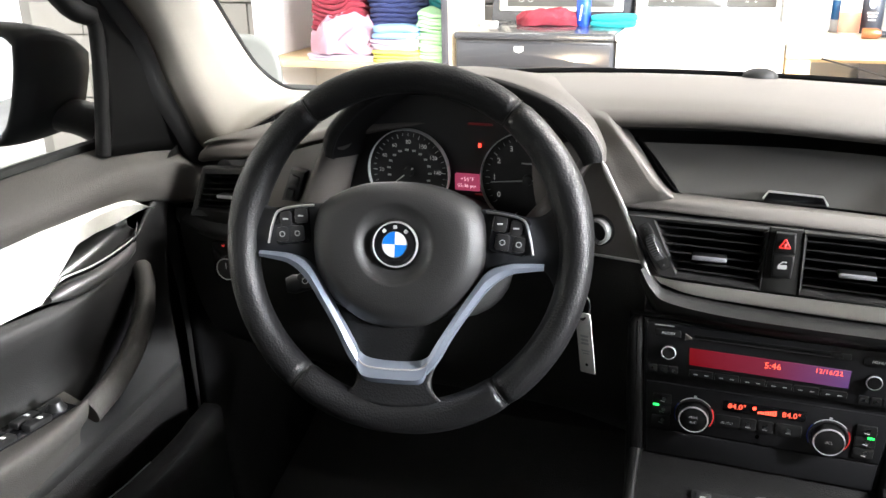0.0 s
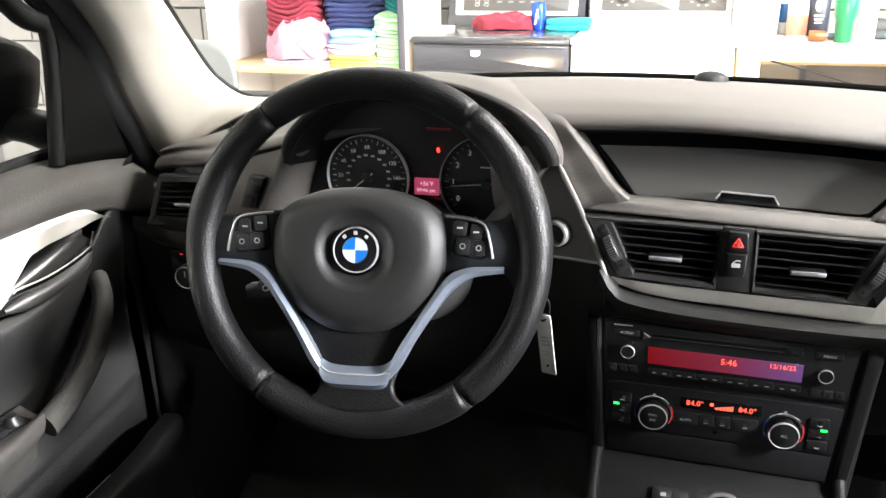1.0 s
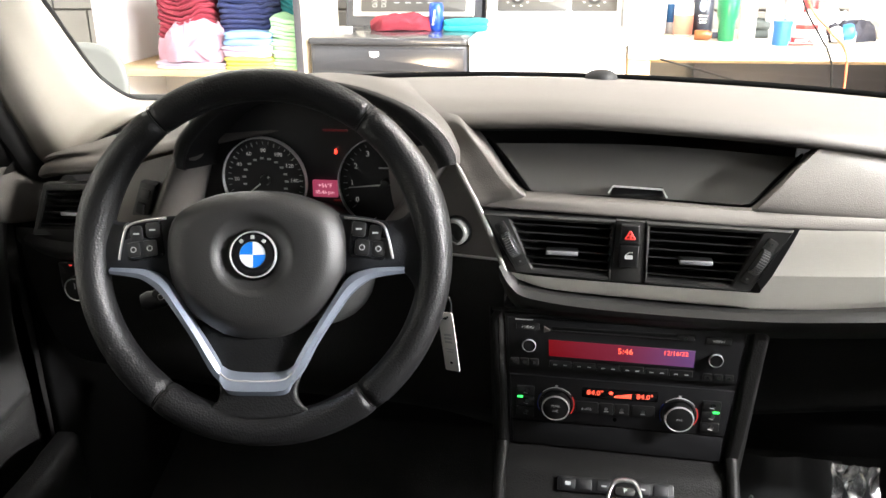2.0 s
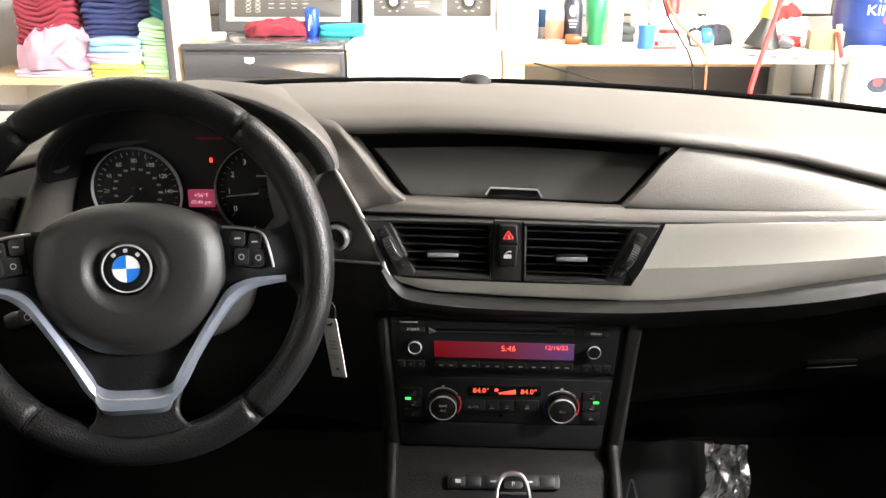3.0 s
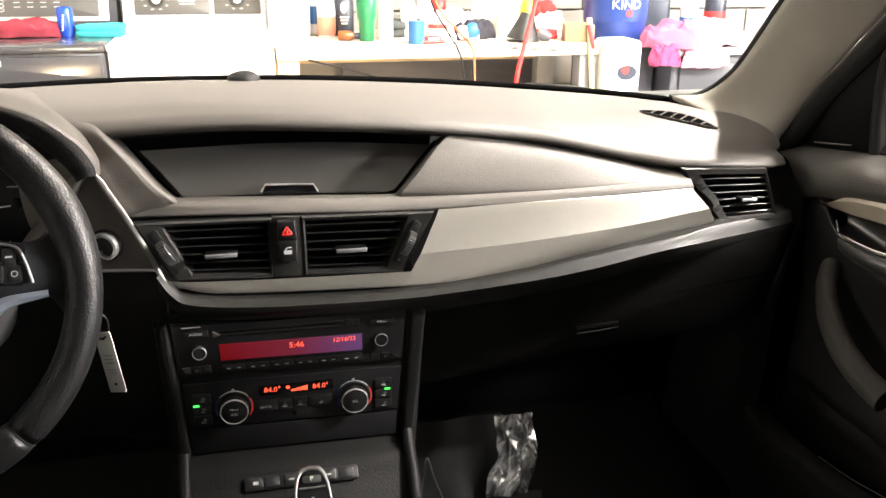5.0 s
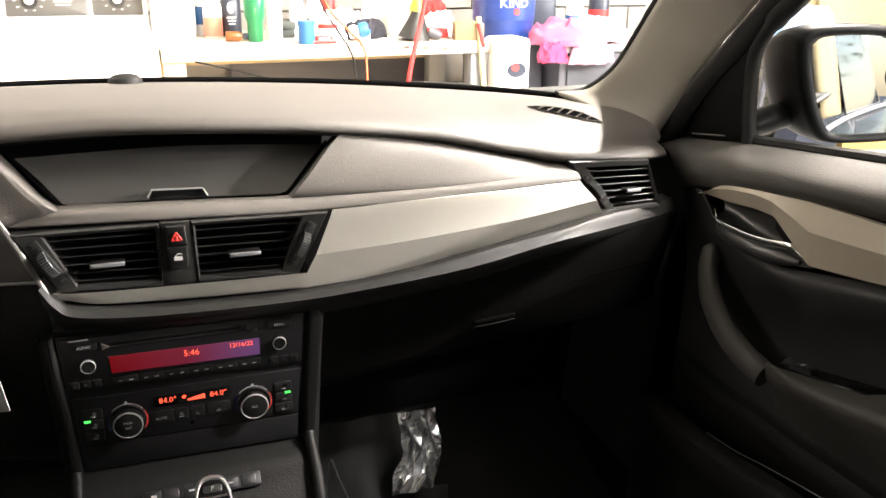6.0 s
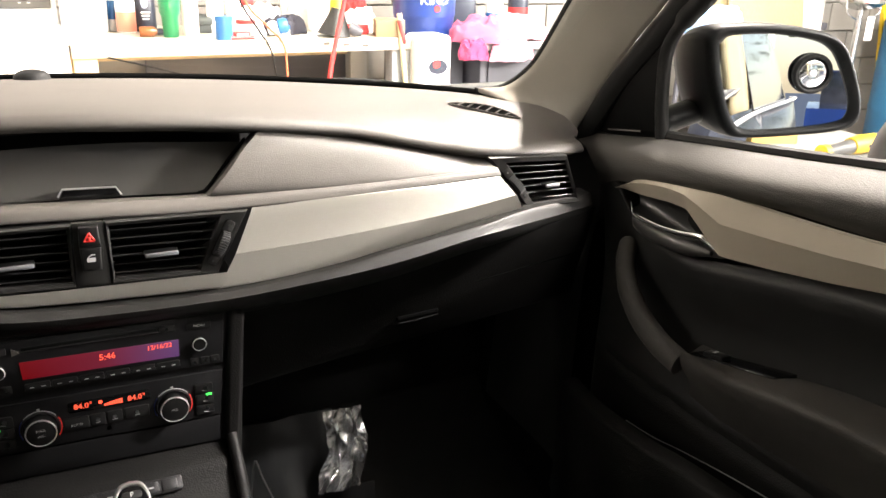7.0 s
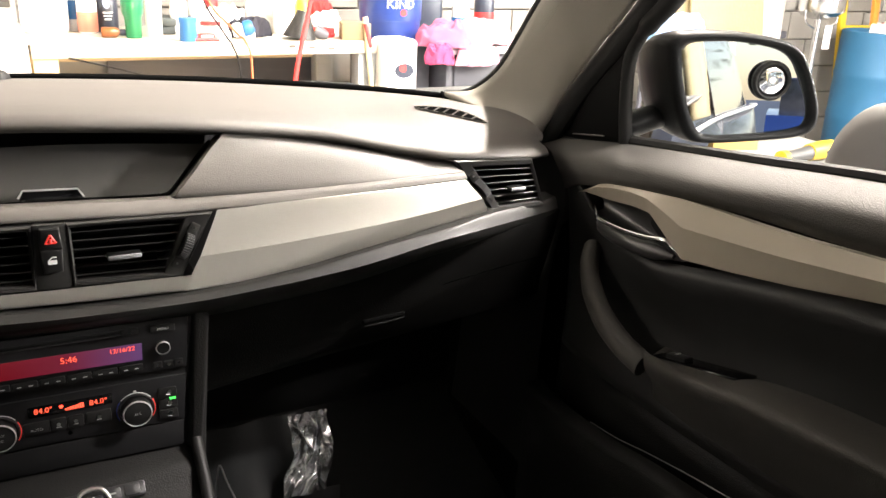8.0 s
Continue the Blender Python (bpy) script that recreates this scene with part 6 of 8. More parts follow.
        put("mirror_joystick", lathe([(0, 0.012), (0.007, 0.011), (0.009, 0.004), (0.012, 0.0)], 18, pose(0.668, -0.066, 0.7975)), BUTTON, plate)
        put("lock_lamp", block((0.003, 0.006, 0.0006), pose(0.690, -0.165, 0.8240, -12)), GREEN_LED, plate, smooth=0)
    else:
        plate = put("switch_plate", sheet([[(0.694, -0.035, 0.7850), (0.664, -0.035, 0.7870)], [(0.696, -0.17, 0.8180), (0.660, -0.17, 0.8210)]], 4, 4), GLOSS, label="window switch", thick=0.004)
        put("window_key", block((0.016, 0.034, 0.008), pose(0.676, -0.070, 0.797, -12), 0.003), BUTTON, plate)
        put("key_sign", block((0.007, 0.004, 0.0006), pose(0.676, -0.067, 0.8012, -12)), WHITE_INK, plate, smooth=0)
    return d


BOWL = material("satin_recess", (0.035, 0.034, 0.033), 0.32, vary=0.05, vscale=30)
TRIANGLE = material("black_cover", (0.0035, 0.0035, 0.0035), 0.6, vary=0.12, vscale=20, spec=0.06)
car_door(1)
car_door(-1)


def door_mirror(side):
    mi = thing("door_mirror", (XC + side * 0.80, 0.10, 1.02), "black door mirror with " + ("a round blind-spot mirror stuck on its glass" if side > 0 else "bright glass"), "door mirror", "door mirrors")

    def put(name, bm, mat, parent=mi, label="", smooth=40):
        return part(name, flipped(bm, side), mat, parent, label, smooth=smooth)
    # outline of the glass in x, z
    rim = curve([(-0.108, 0.052, 0), (-0.092, 0.063, 0), (-0.034, 0.066, 0), (0.022, 0.060, 0), (0.050, 0.048, 0), (0.067, 0.022, 0), (0.083, -0.018, 0), (0.082, -0.042, 0), (0.062, -0.053, 0),
                 (0.008, -0.060, 0), (-0.052, -0.064, 0), (-0.072, -0.056, 0), (-0.088, -0.027, 0), (-0.102, 0.017, 0), (-0.108, 0.052, 0)], 71)[:-1]
    m = Matrix.Translation((0.858 if side > 0 else 0.895, 0.050, 1.097 if side > 0 else 1.100)) @ Matrix.Rotation(radians(-24 if side > 0 else -8), 4, "Z")

    def ring_at(f, y, dx=0.0, dz=0.0):
        return [m @ Vector((p.x * f + dx, y, p.y * f + dz)) for p in rim]
    shell = [ring_at(0.92, 0.020), ring_at(0.945, -0.002), ring_at(1.02, -0.010), ring_at(1.09, -0.008), ring_at(1.13, 0.004), ring_at(1.14, 0.020, -0.006), ring_at(1.08, 0.048, -0.018, -0.003), ring_at(0.97, 0.078, -0.030, -0.008), ring_at(0.80, 0.106, -0.042, -0.013), ring_at(0.55, 0.128, -0.050, -0.018), ring_at(0.28, 0.139, -0.054, -0.020), ring_at(0.05, 0.142, -0.054, -0.020)]
    put("shell", loft(shell, close=True, caps=False), MIRROR_SHELL, label="glossy black mirror shell", smooth=180)
    bm = bmesh.new()
    bm.faces.new([bm.verts.new(v) for v in ring_at(0.955, 0.006)])
    centre = m @ Vector((-0.01, 0.006, 0.0))
    bm.transform(Matrix.Translation(centre) @ Matrix.Rotation(radians(-1.2), 4, "Z") @ Matrix.Rotation(radians(-4.7 if side > 0 else 0.0), 4, "X") @ Matrix.Translation(-centre))
    glass = put("mirror_pane", bm, MIRROR, label="mirror glass", smooth=0)
    if side > 0:
        sp = m @ Matrix.Translation((0.024, 0.004, 0.014)) @ FACING
        put("spot_mirror", lathe([(0.0, 0.0085), (0.008, 0.0082), (0.016, 0.0068), (0.0205, 0.0052)], 32, sp), MIRROR, glass, "round convex blind-spot mirror", smooth=180)
        put("spot_rim", lathe([(0.0205, 0.004), (0.0205, 0.008), (0.023, 0.009), (0.026, 0.006), (0.026, 0.0)], 32, sp, ), SEAL, glass)
    foot = [(0.732 if side > 0 else 0.752, 0.158, 1.030), (0.752 if side > 0 else 0.765, 0.155, 1.038), (0.79, 0.140, 1.052), (0.85, 0.12, 1.065)]
    put("arm", tube(curve(foot, 10), [(1 if side > 0 else 1.35) * r for r in (0.030, 0.026, 0.025, 0.024, 0.024, 0.023, 0.022, 0.022, 0.022, 0.02)], 14, flat=0.75), MIRROR_SHELL, label="black mirror arm")
    return mi


MIRROR_SHELL = material("mirror_shell", (0.0045, 0.0047, 0.005), 0.45, vary=0.15, vscale=20, spec=0.09)
door_mirror(1)
door_mirror(-1)

# crumpled clear film in the passenger's footwell
def floor_film():
    f = thing("plastic_film", (0.32, 0.22, 0.36), "crumpled clear protective film in the footwell", "plastic film")
    nu, nv = 26, 34
    grid = []
    for i in range(nu):
        row = []
        for j in range(nv):
            u, v = i / (nu - 1), j / (nv - 1)
            p = Vector((0.300 + 0.058 * u - 0.060 * max(0.0, v - 0.5) * (1 - 0.5 * u), 0.32 - 0.05 * v, 0.592 - 0.105 * v))
            crease = abs(noise.noise(Vector((u * 3.6 + 1.6 * v, v * 0.9, 1.3)))) + 0.35 * abs(noise.noise(Vector((u * 5 - 2.2 * v, v * 3.0, 6.3))))
            k = 0.030 * crease + 0.010 * noise.noise(Vector((u * 3, v * 1.1, 7)))
            row.append(p + Vector((0.010 * noise.noise(Vector((v * 3.5, u * 4, 2))), -k, k * 0.5)))
        grid.append(row)
    part("film", loft(grid), FILM, f, smooth=40)
    fold = []
    for i in range(20):
        u = i / 19
        fold.append([Vector((0.165 + 0.155 * u - 0.03 * v / 11, 0.335 - 0.11 * v / 11, 0.585 - 0.22 * v / 11)) + Vector((0, -0.012, 0.004)) * noise.noise(Vector((u * 4, v * 0.35, 9.2))) for v in range(12)])
    tail = []
    for i in range(24):
        u = i / 23
        tail.append([Vector((0.272 + 0.092 * u - 0.07 * v / 15 * (1 - 0.6 * u), 0.268 - 0.07 * v / 15, 0.486 - 0.13 * v / 15)) + Vector((0, -0.010, 0.003)) * noise.noise(Vector((u * 4, v * 0.2, 3.7))) for v in range(16)])
    part("film_tail", loft(tail), FILM_SHADE, f, "crumpled foot of the film, coloured dark as unlit", smooth=25)
    part("film_fold", loft(fold), FILM_SHADE, f, "smooth fold of the film, coloured dark as unlit", smooth=25)


# near-black copy of the film: shade put into colour at foot and fold
FILM_SHADE = material("shaded_film", (0.012, 0.0125, 0.013), 0.34, vary=0.3, vscale=14, rvary=0.1, spec=0.3)
FILM = material("film_plastic", (0.84, 0.85, 0.86), 0.20, coat=1.0, metal=0.93, vary=0.15, vscale=20, rvary=0.06)
floor_film()


# ================= garage =================
CONCRETE = material("concrete_floor", (0.26, 0.25, 0.24), 0.6, grain=0.3, scale=60, vary=0.25, vscale=3, cells=False)
BLOCK = material("painted_block", (0.27, 0.255, 0.235), 0.8, grain=0.5, scale=180, vary=0.12, vscale=6, cells=False)
JOINT = material("block_joint", (0.19, 0.18, 0.165), 0.9, grain=0.4, scale=200, cells=False)
PLASTER = material("white_plaster", (0.74, 0.73, 0.70), 0.8, grain=0.3, scale=90, vary=0.06, vscale=4, cells=False)
WHITE_ENAMEL = material("white_enamel", (0.80, 0.80, 0.80), 0.3, coat=0.5, vary=0.02, vscale=5)
GREY_ENAMEL = material("graphite_enamel", (0.055, 0.058, 0.068), 0.26, metal=0.35, coat=0.5, vary=0.1, vscale=7, rvary=0.05)
GREY_PLASTIC = material("grey_plastic", (0.30, 0.31, 0.31), 0.5, vary=0.06, vscale=9)
BENCH = material("bench_board", (0.46, 0.42, 0.35), 0.55, grain=0.2, scale=70, vary=0.14, vscale=7, cells=False)
WOOD = material("raw_wood", (0.55, 0.40, 0.22), 0.6, grain=0.3, scale=60, vary=0.18, vscale=9, cells=False)
STEEL = material("brushed_steel", (0.62, 0.62, 0.62), 0.22, metal=1.0, rvary=0.08, vscale=30)
DARK_METAL = material("dark_metal", (0.05, 0.05, 0.06), 0.5, vary=0.2, vscale=10)


def room():
    floor = part("floor", block((11.6, 11.6, 0.1), pose(1.2, -1.8, GROUND - 0.05)), CONCRETE, None, "pale concrete garage floor", smooth=0)
    tagged(floor, "", "floor", kind="structure")
    ceil = part("ceiling", block((11.6, 11.6, 0.1), pose(1.2, -1.8, 3.25)), PLASTER, None, "white garage ceiling", smooth=0)
    tagged(ceil, "", "ceiling", kind="structure")
    walls = (("wall_front", (11.6, 0.2, 3.4), (1.2, WALL + 0.1 + 0.012, 1.6)), ("wall_left", (0.2, 11.2, 3.4), (-4.6, -1.8, 1.6)), ("wall_right", (0.2, 4.4, 3.4), (7.0, 1.6, 1.6)))
    for name, size, at in walls:
        # left wall coloured whiter than block, in place of lamp light on it
        w = part(name, block(size, pose(*at)), JOINT if name == "wall_front" else PLASTER if name == "wall_left" else BLOCK, None, "painted concrete block garage wall", smooth=0)
        tagged(w, "", "wall", kind="structure")
        if name == "wall_front":
            front = w
    # rear wall with its open gate, and side wall left open for added daylight
    for name, size, at in (("wall_rear_left", (3.0, 0.2, 3.4), (-3.1, -7.5, 1.6)), ("wall_rear_right", (2.6, 0.2, 3.4), (5.7, -7.5, 1.6)), ("wall_rear_top", (6.0, 0.2, 0.7), (1.4, -7.5, 2.95)),
                           ("wall_right_rear", (0.2, 2.8, 3.4), (7.0, -6.0, 1.6)), ("wall_right_top", (0.2, 4.0, 0.7), (7.0, -2.6, 2.95))):
        tagged(part(name, block(size, pose(*at)), BLOCK, None, "painted concrete block garage wall", smooth=0), "", "wall", kind="structure")
    yard = part("ground", block((400, 400, 0.1), pose(1.2, -1.8, GROUND - 0.106)), ASPHALT, None, "pale concrete yard outside the open gate", smooth=0)
    tagged(yard, "", "ground", kind="structure")
    return front


def parked_car():
    """A blue saloon in the yard, seen only in the mirrors."""
    c = thing("parked_car", (1.36, -13.4, GROUND), "blue saloon car parked in the yard", "car")
    side = [(-2.2, 0.30), (-2.15, 0.75), (-1.5, 0.92), (-0.9, 0.95), (1.3, 0.98), (2.0, 0.90), (2.2, 0.62), (2.18, 0.30)]
    part("body", prism(side, 1.75, pose(0.875, 0, 0, 0, 0, 90), 0.06, 3), BLUE_PAINT, c, local=True)
    top = [(-1.0, 0.93), (-0.3, 1.36), (0.7, 1.40), (1.45, 0.96)]
    part("cabin", prism(top, 1.45, pose(0.725, 0, 0, 0, 0, 90), 0.08, 3), GLOSS, c, "dark glazed cabin", local=True)
    part("roof", prism([(-0.22, 1.37), (0.66, 1.41), (0.6, 1.44), (-0.15, 1.41)], 1.35, pose(0.675, 0, 0, 0, 0, 90), 0.01), BLUE_PAINT, c, local=True)
    for x in (-0.82, 0.82):
        for y in (-1.35, 1.35):
            w = part("wheel", lathe([(0.20, -0.09), (0.31, -0.09), (0.32, 0.0), (0.31, 0.09), (0.20, 0.09)], 28, pose(x, y, 0.32, 0, 90, 0)), SEAL, c, "black tyre", local=True)
            part("rim", lathe([(0, 0.07), (0.08, 0.08), (0.20, 0.05), (0.20, -0.05), (0.08, -0.08), (0, -0.07)], 20, pose(x, y, 0.32, 0, 90, 0)), CHROME_DULL, c, "silver wheel rim", local=True)


def yard_tree(x, y, h, seed):
    """A broad tree behind the garage: trunk, limbs and a crown of many leaf tufts."""
    t = thing("tree", (x, y, GROUND), "leafy green tree standing in the yard", "tree", "trees in the yard")
    rnd = random.Random(seed)
    part("trunk", tube(curve([(0, 0, 0), (0.05, 0.03, h * 0.3), (-0.04, 0, h * 0.7)], 10), [0.16 - 0.012 * i for i in range(10)], 10), BARK, t, local=True)
    tips = []
    for k in range(9):
        a, r = 2.4 * k, h * (0.20 + 0.12 * rnd.random())
        tip = Vector((r * math.cos(a), r * math.sin(a), h * (0.55 + 0.42 * rnd.random())))
        tips.append(tip)
        part("limb", tube(curve([(0, 0, h * 0.35), tip * 0.6 + Vector((0, 0, h * 0.12)), tip], 7), [0.07, 0.06, 0.05, 0.04, 0.03, 0.02, 0.01], 6), BARK, t, local=True)
    verts, faces = [], []
    for k in range(2600):
        c = rnd.choice(tips) + Vector((rnd.gauss(0, 0.11), rnd.gauss(0, 0.11), rnd.gauss(0, 0.09))) * h
        a, b = (Vector((rnd.gauss(0, 1), rnd.gauss(0, 1), rnd.gauss(0, 1))).normalized() * 0.11 for _ in range(2))
        n = len(verts)
        verts += [c - a, c - b * 0.5, c + a, c + b * 0.5]
        faces.append((n, n + 1, n + 2, n + 3))
    me = bpy.data.meshes.new("crown")
    me.from_pydata(verts, [], faces)
    me.materials.append(LEAF)
    crown = new("crown", me)
    crown.parent = t


BARK = material("bark", (0.10, 0.075, 0.055), 0.9, grain=0.6, scale=40, vary=0.3, vscale=6, cells=False)
LEAF = material("leaf", (0.075, 0.12, 0.045), 0.6, vary=0.4, vscale=3)
for place in ((3.6, -14.5, 5.0, 3), (-0.8, -16.0, 5.6, 5), (6.4, -17.5, 6.0, 8)):
    yard_tree(*place)
BLUE_PAINT = material("blue_paint", (0.012, 0.035, 0.16), 0.25, coat=1.0, vary=0.05)
parked_car()
ASPHALT = material("yard_concrete", (0.30, 0.31, 0.33), 0.8, grain=0.5, scale=80, vary=0.25, vscale=2, cells=False)
front_wall = room()


def lamps():
    """Unseen fluorescent battens, added and placed to light the car and garage."""
    warm, cool = (1.0, 0.945, 0.865), (1.0, 0.975, 0.945)
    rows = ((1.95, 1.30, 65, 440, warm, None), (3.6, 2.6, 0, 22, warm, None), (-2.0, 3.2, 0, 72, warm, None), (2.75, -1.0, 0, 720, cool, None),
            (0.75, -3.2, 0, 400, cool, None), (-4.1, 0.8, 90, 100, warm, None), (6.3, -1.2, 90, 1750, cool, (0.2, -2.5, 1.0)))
    for x, y, turn, power, tint, aim in rows:
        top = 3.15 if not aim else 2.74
        t = thing("ceiling_lamp", (x, y, top), "unseen white batten lamp, added to light car and garage", "ceiling lamp", "ceiling lamps", turn=turn)
        part("batten", block((1.55, 0.16, 0.05), pose(0, 0, 0.02), 0.01), WHITE_ENAMEL, t, local=True)
        for s in (-1, 1):
            part("tube", tube([(-0.74, 0.045 * s, -0.03), (0.74, 0.045 * s, -0.03)], 0.014, 10), TUBE_GLOW, t, local=True)
        # the aimed lamp is added for trim and driver's door; rods carry it
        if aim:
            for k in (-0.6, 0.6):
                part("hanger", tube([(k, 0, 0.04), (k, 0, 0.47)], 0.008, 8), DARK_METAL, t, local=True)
        L = bpy.data.lights.new("batten_light", "AREA")
        L.shape, L.size, L.size_y, L.energy, L.color = "RECTANGLE", 1.5, 0.14, power, tint
        o = new("batten_light", L)
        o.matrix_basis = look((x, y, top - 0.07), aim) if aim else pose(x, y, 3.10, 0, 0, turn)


# daylight added through an unseen side opening to light the driver's side
side_fill = bpy.data.lights.new("side_gate_daylight", "AREA")
side_fill.shape, side_fill.size, side_fill.size_y, side_fill.energy, side_fill.color = "RECTANGLE", 3.9, 2.4, 380, (0.96, 0.97, 1.0)
new("side_gate_daylight", side_fill).matrix_basis = look((6.86, -2.6, 1.35), (0, -2.6, 1.35))
TUBE_GLOW = material("tube_glow", (0.9, 0.9, 0.9), 0.5, emit=(1, 0.97, 0.92), power=6)
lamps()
for sx in (-1, 1):
    L = bpy.data.lights.new("headlamp_light", "SPOT")
    L.energy, L.spot_size, L.spot_blend, L.color, L.shadow_soft_size = 130, radians(70), 0.6, (1.0, 0.72, 0.42), 0.04
    o = new("headlamp_light", L)
    o.matrix_basis = look((XC + sx * 0.59, 1.50, 0.66), (XC + sx * 0.62, 3.2, 0.62))


def appliance(name, x0, x1, body, panel, white):
    """A laundry machine: rounded cabinet, top, backsplash with display and knobs."""
    top, y0, y1 = 0.872, 2.87, 3.60
    a = thing(name, ((x0 + x1) / 2, (y0 + y1) / 2, GROUND), "white dryer with a black and white control panel" if white else "graphite grey dryer with a silver control panel", "dryer")
    cx, w = (x0 + x1) / 2, x1 - x0
    part("cabinet", block((w, y1 - y0, top - 0.03 - GROUND), pose(cx, (y0 + y1) / 2 + 0.01, (top - 0.03 + GROUND) / 2), 0.012), body, a)
    part("top", block((w + 0.004, y1 - y0 + 0.02, 0.032), pose(cx, (y0 + y1) / 2, top - 0.016), 0.012, 3), body, a)
    back = [[(x, y, z) for x in (x0 + 0.01, x1 - 0.01)] for y, z in ((3.43, top), (3.445, top + 0.03), (3.50, top + 0.22), (3.52, top + 0.235), (3.60, top + 0.235), (3.60, top))]
    bs = part("backsplash", loft(back), body, a, thick=0.0)
    m = pose(cx, 3.470, top + 0.125, -16)
    if white:
        for px, pw in ((-0.10, 0.33), (0.19, 0.21)):
            part("control_panel", prism(rounded(pw, 0.125, 0.006), 0.006, m @ Matrix.Translation((px, -0.006, 0)), 0.002), PANEL_GREY, bs, "dark control panel with a round knob")
        for px in (-0.17, 0.19):
            part("knob", lathe([(0.0, 0.022), (0.014, 0.021), (0.018, 0.015), (0.021, 0.0)], 24, m @ Matrix.Translation((px, -0.008, 0.004)) @ FACING), WHITE_ENAMEL, bs)
            part("knob_skirt", lathe([(0.0, 0.004), (0.034, 0.004), (0.036, 0.0)], 28, m @ Matrix.Translation((px, -0.008, 0.004)) @ FACING), BLACK, bs)
        marks = bmesh.new()
        for px in (-0.17, 0.19):
            for k in range(10):
                t = 2 * math.pi * k / 10
                block((0.012, 0.0008, 0.003), m @ Matrix.Translation((px + 0.058 * math.cos(t), -0.0068, 0.004 + 0.045 * math.sin(t))), bm=marks)
        block((0.07, 0.0008, 0.007), m @ Matrix.Translation((-0.035, -0.0068, 0.0)), bm=marks)
        block((0.06, 0.0008, 0.004), m @ Matrix.Translation((-0.035, -0.0068, -0.016)), bm=marks)
        part("panel_print", marks, WHITE_INK, bs, "small unreadable print", smooth=0)
        part("lid_gap", block((w - 0.03, 0.004, 0.003), pose(cx, y0 - 0.008, top - 0.052)), GREY_PLASTIC, a, smooth=0)
    else:
        part("panel_border", prism(rounded(0.60, 0.175, 0.008), 0.008, m @ Matrix.Translation((0.0, -0.004, 0.0)), 0.002), SILVER, bs, "silver border of the panel")
        part("control_panel", prism(rounded(0.52, 0.150, 0.006), 0.008, m @ Matrix.Translation((0.0, -0.007, 0.008)), 0.002), PANEL_GREY, bs, "grey touch panel")
        marks = bmesh.new()
        for i in range(2):
            for k in range(6):
                tube([(m @ Vector((-0.19 + 0.045 * i + 0.012 * math.cos(t), -0.008, 0.052 - 0.018 * k + 0.007 * math.sin(t)))) for t in [2 * math.pi * j / 10 for j in range(10)]], 0.0012, 4, closed=True, bm=marks)
        for i in range(4):
            for k in range(5):
                block((0.026, 0.0008, 0.003), m @ Matrix.Translation((-0.08 + 0.055 * i, -0.0078, 0.055 - 0.02 * k)), bm=marks)
        part("panel_print", marks, GREY_INK, bs, "small unreadable print", smooth=0)
        part("dial", lathe([(0, 0.02), (0.018, 0.02), (0.022, 0)], 24, m @ Matrix.Translation((0.21, -0.008, 0.03)) @ FACING), STEEL, bs)
        door = part("front_panel", prism(rounded(w - 0.03, 0.095, 0.008), 0.012, pose(cx, y0 - 0.006, top - 0.092), 0.003), body, a, "glossy dark front panel")
        part("emblem", prism([(-0.020, 0.013), (0.020, 0.013), (0.020, -0.006), (0, -0.014), (-0.020, -0.006)], 0.004, pose(cx - 0.055, y0 - 0.011, top - 0.070), 0.001), WHITE_ENAMEL, a, "white shield emblem")
        part("door_panel", prism(rounded(w - 0.10, 0.55, 0.03), 0.02, pose(cx, y0 - 0.010, top - 0.46), 0.006), body, a, "dark door")


PANEL_GREY = material("panel_grey", (0.075, 0.072, 0.068), 0.35, vary=0.05, vscale=20)
appliance("dryer", -1.242, -0.552, GREY_ENAMEL, None, False)
appliance("dryer", -0.546, 0.106, WHITE_ENAMEL, None, True)


def cloth(name, label, at, size, mat, seed, folds=1, soft=0.25, turn=0.0, category="towel"):
    """A folded or crumpled towel: layers with rounded, uneven edges."""
    t = thing(name, at, label, category, "towels", turn=turn)
    w, d, h = size
    for k in range(folds):
        bm = bmesh.new()
        n, lay = 22, h / folds
        off = Vector((noise.noise(Vector((seed, k, 0))) * 0.016, noise.noise(Vector((seed, k, 5))) * 0.016, 0))
        rows = []
        for zf, s in ((0.0, 0.90), (0.12, 0.985), (0.5, 1.0), (0.86, 0.985), (1.0, 0.90), (1.04, 0.5), (1.05, 0.03)):
            row = []
            for j in range(n * 2):
                a = 2 * math.pi * j / (n * 2)
                c, q = math.cos(a), math.sin(a)
                e = 0.45
                px = w / 2 * math.copysign(abs(c) ** e, c) * s
                py = d / 2 * math.copysign(abs(q) ** e, q) * s
                k1 = noise.noise(Vector((px * 14 + seed * 3, py * 14 + k * 2, zf * 2 + seed)))
                k2 = noise.noise(Vector((px * 40 + seed, py * 40, k + zf * 3)))
                sag = (0.16 * noise.noise(Vector((px * 8 + seed * 5, py * 8, seed))) + 0.05 * noise.noise(Vector((px * 22, py * 22 + seed, k * 0.4)))) * lay * (k + zf) if folds > 1 else 0.0
                row.append(Vector((px, py, 0)) * (1 + 0.07 * soft / 0.25 * k1 + 0.02 * k2) + off + Vector((0, 0, lay * (k + zf) + sag + (soft * h * 0.35 * k1 if folds == 1 else 0.0035 * k1) * (zf > 0.05))))
            rows.append(row)
        part("fold", loft(rows, close=True), mat, t, local=True, smooth=180)
    return t


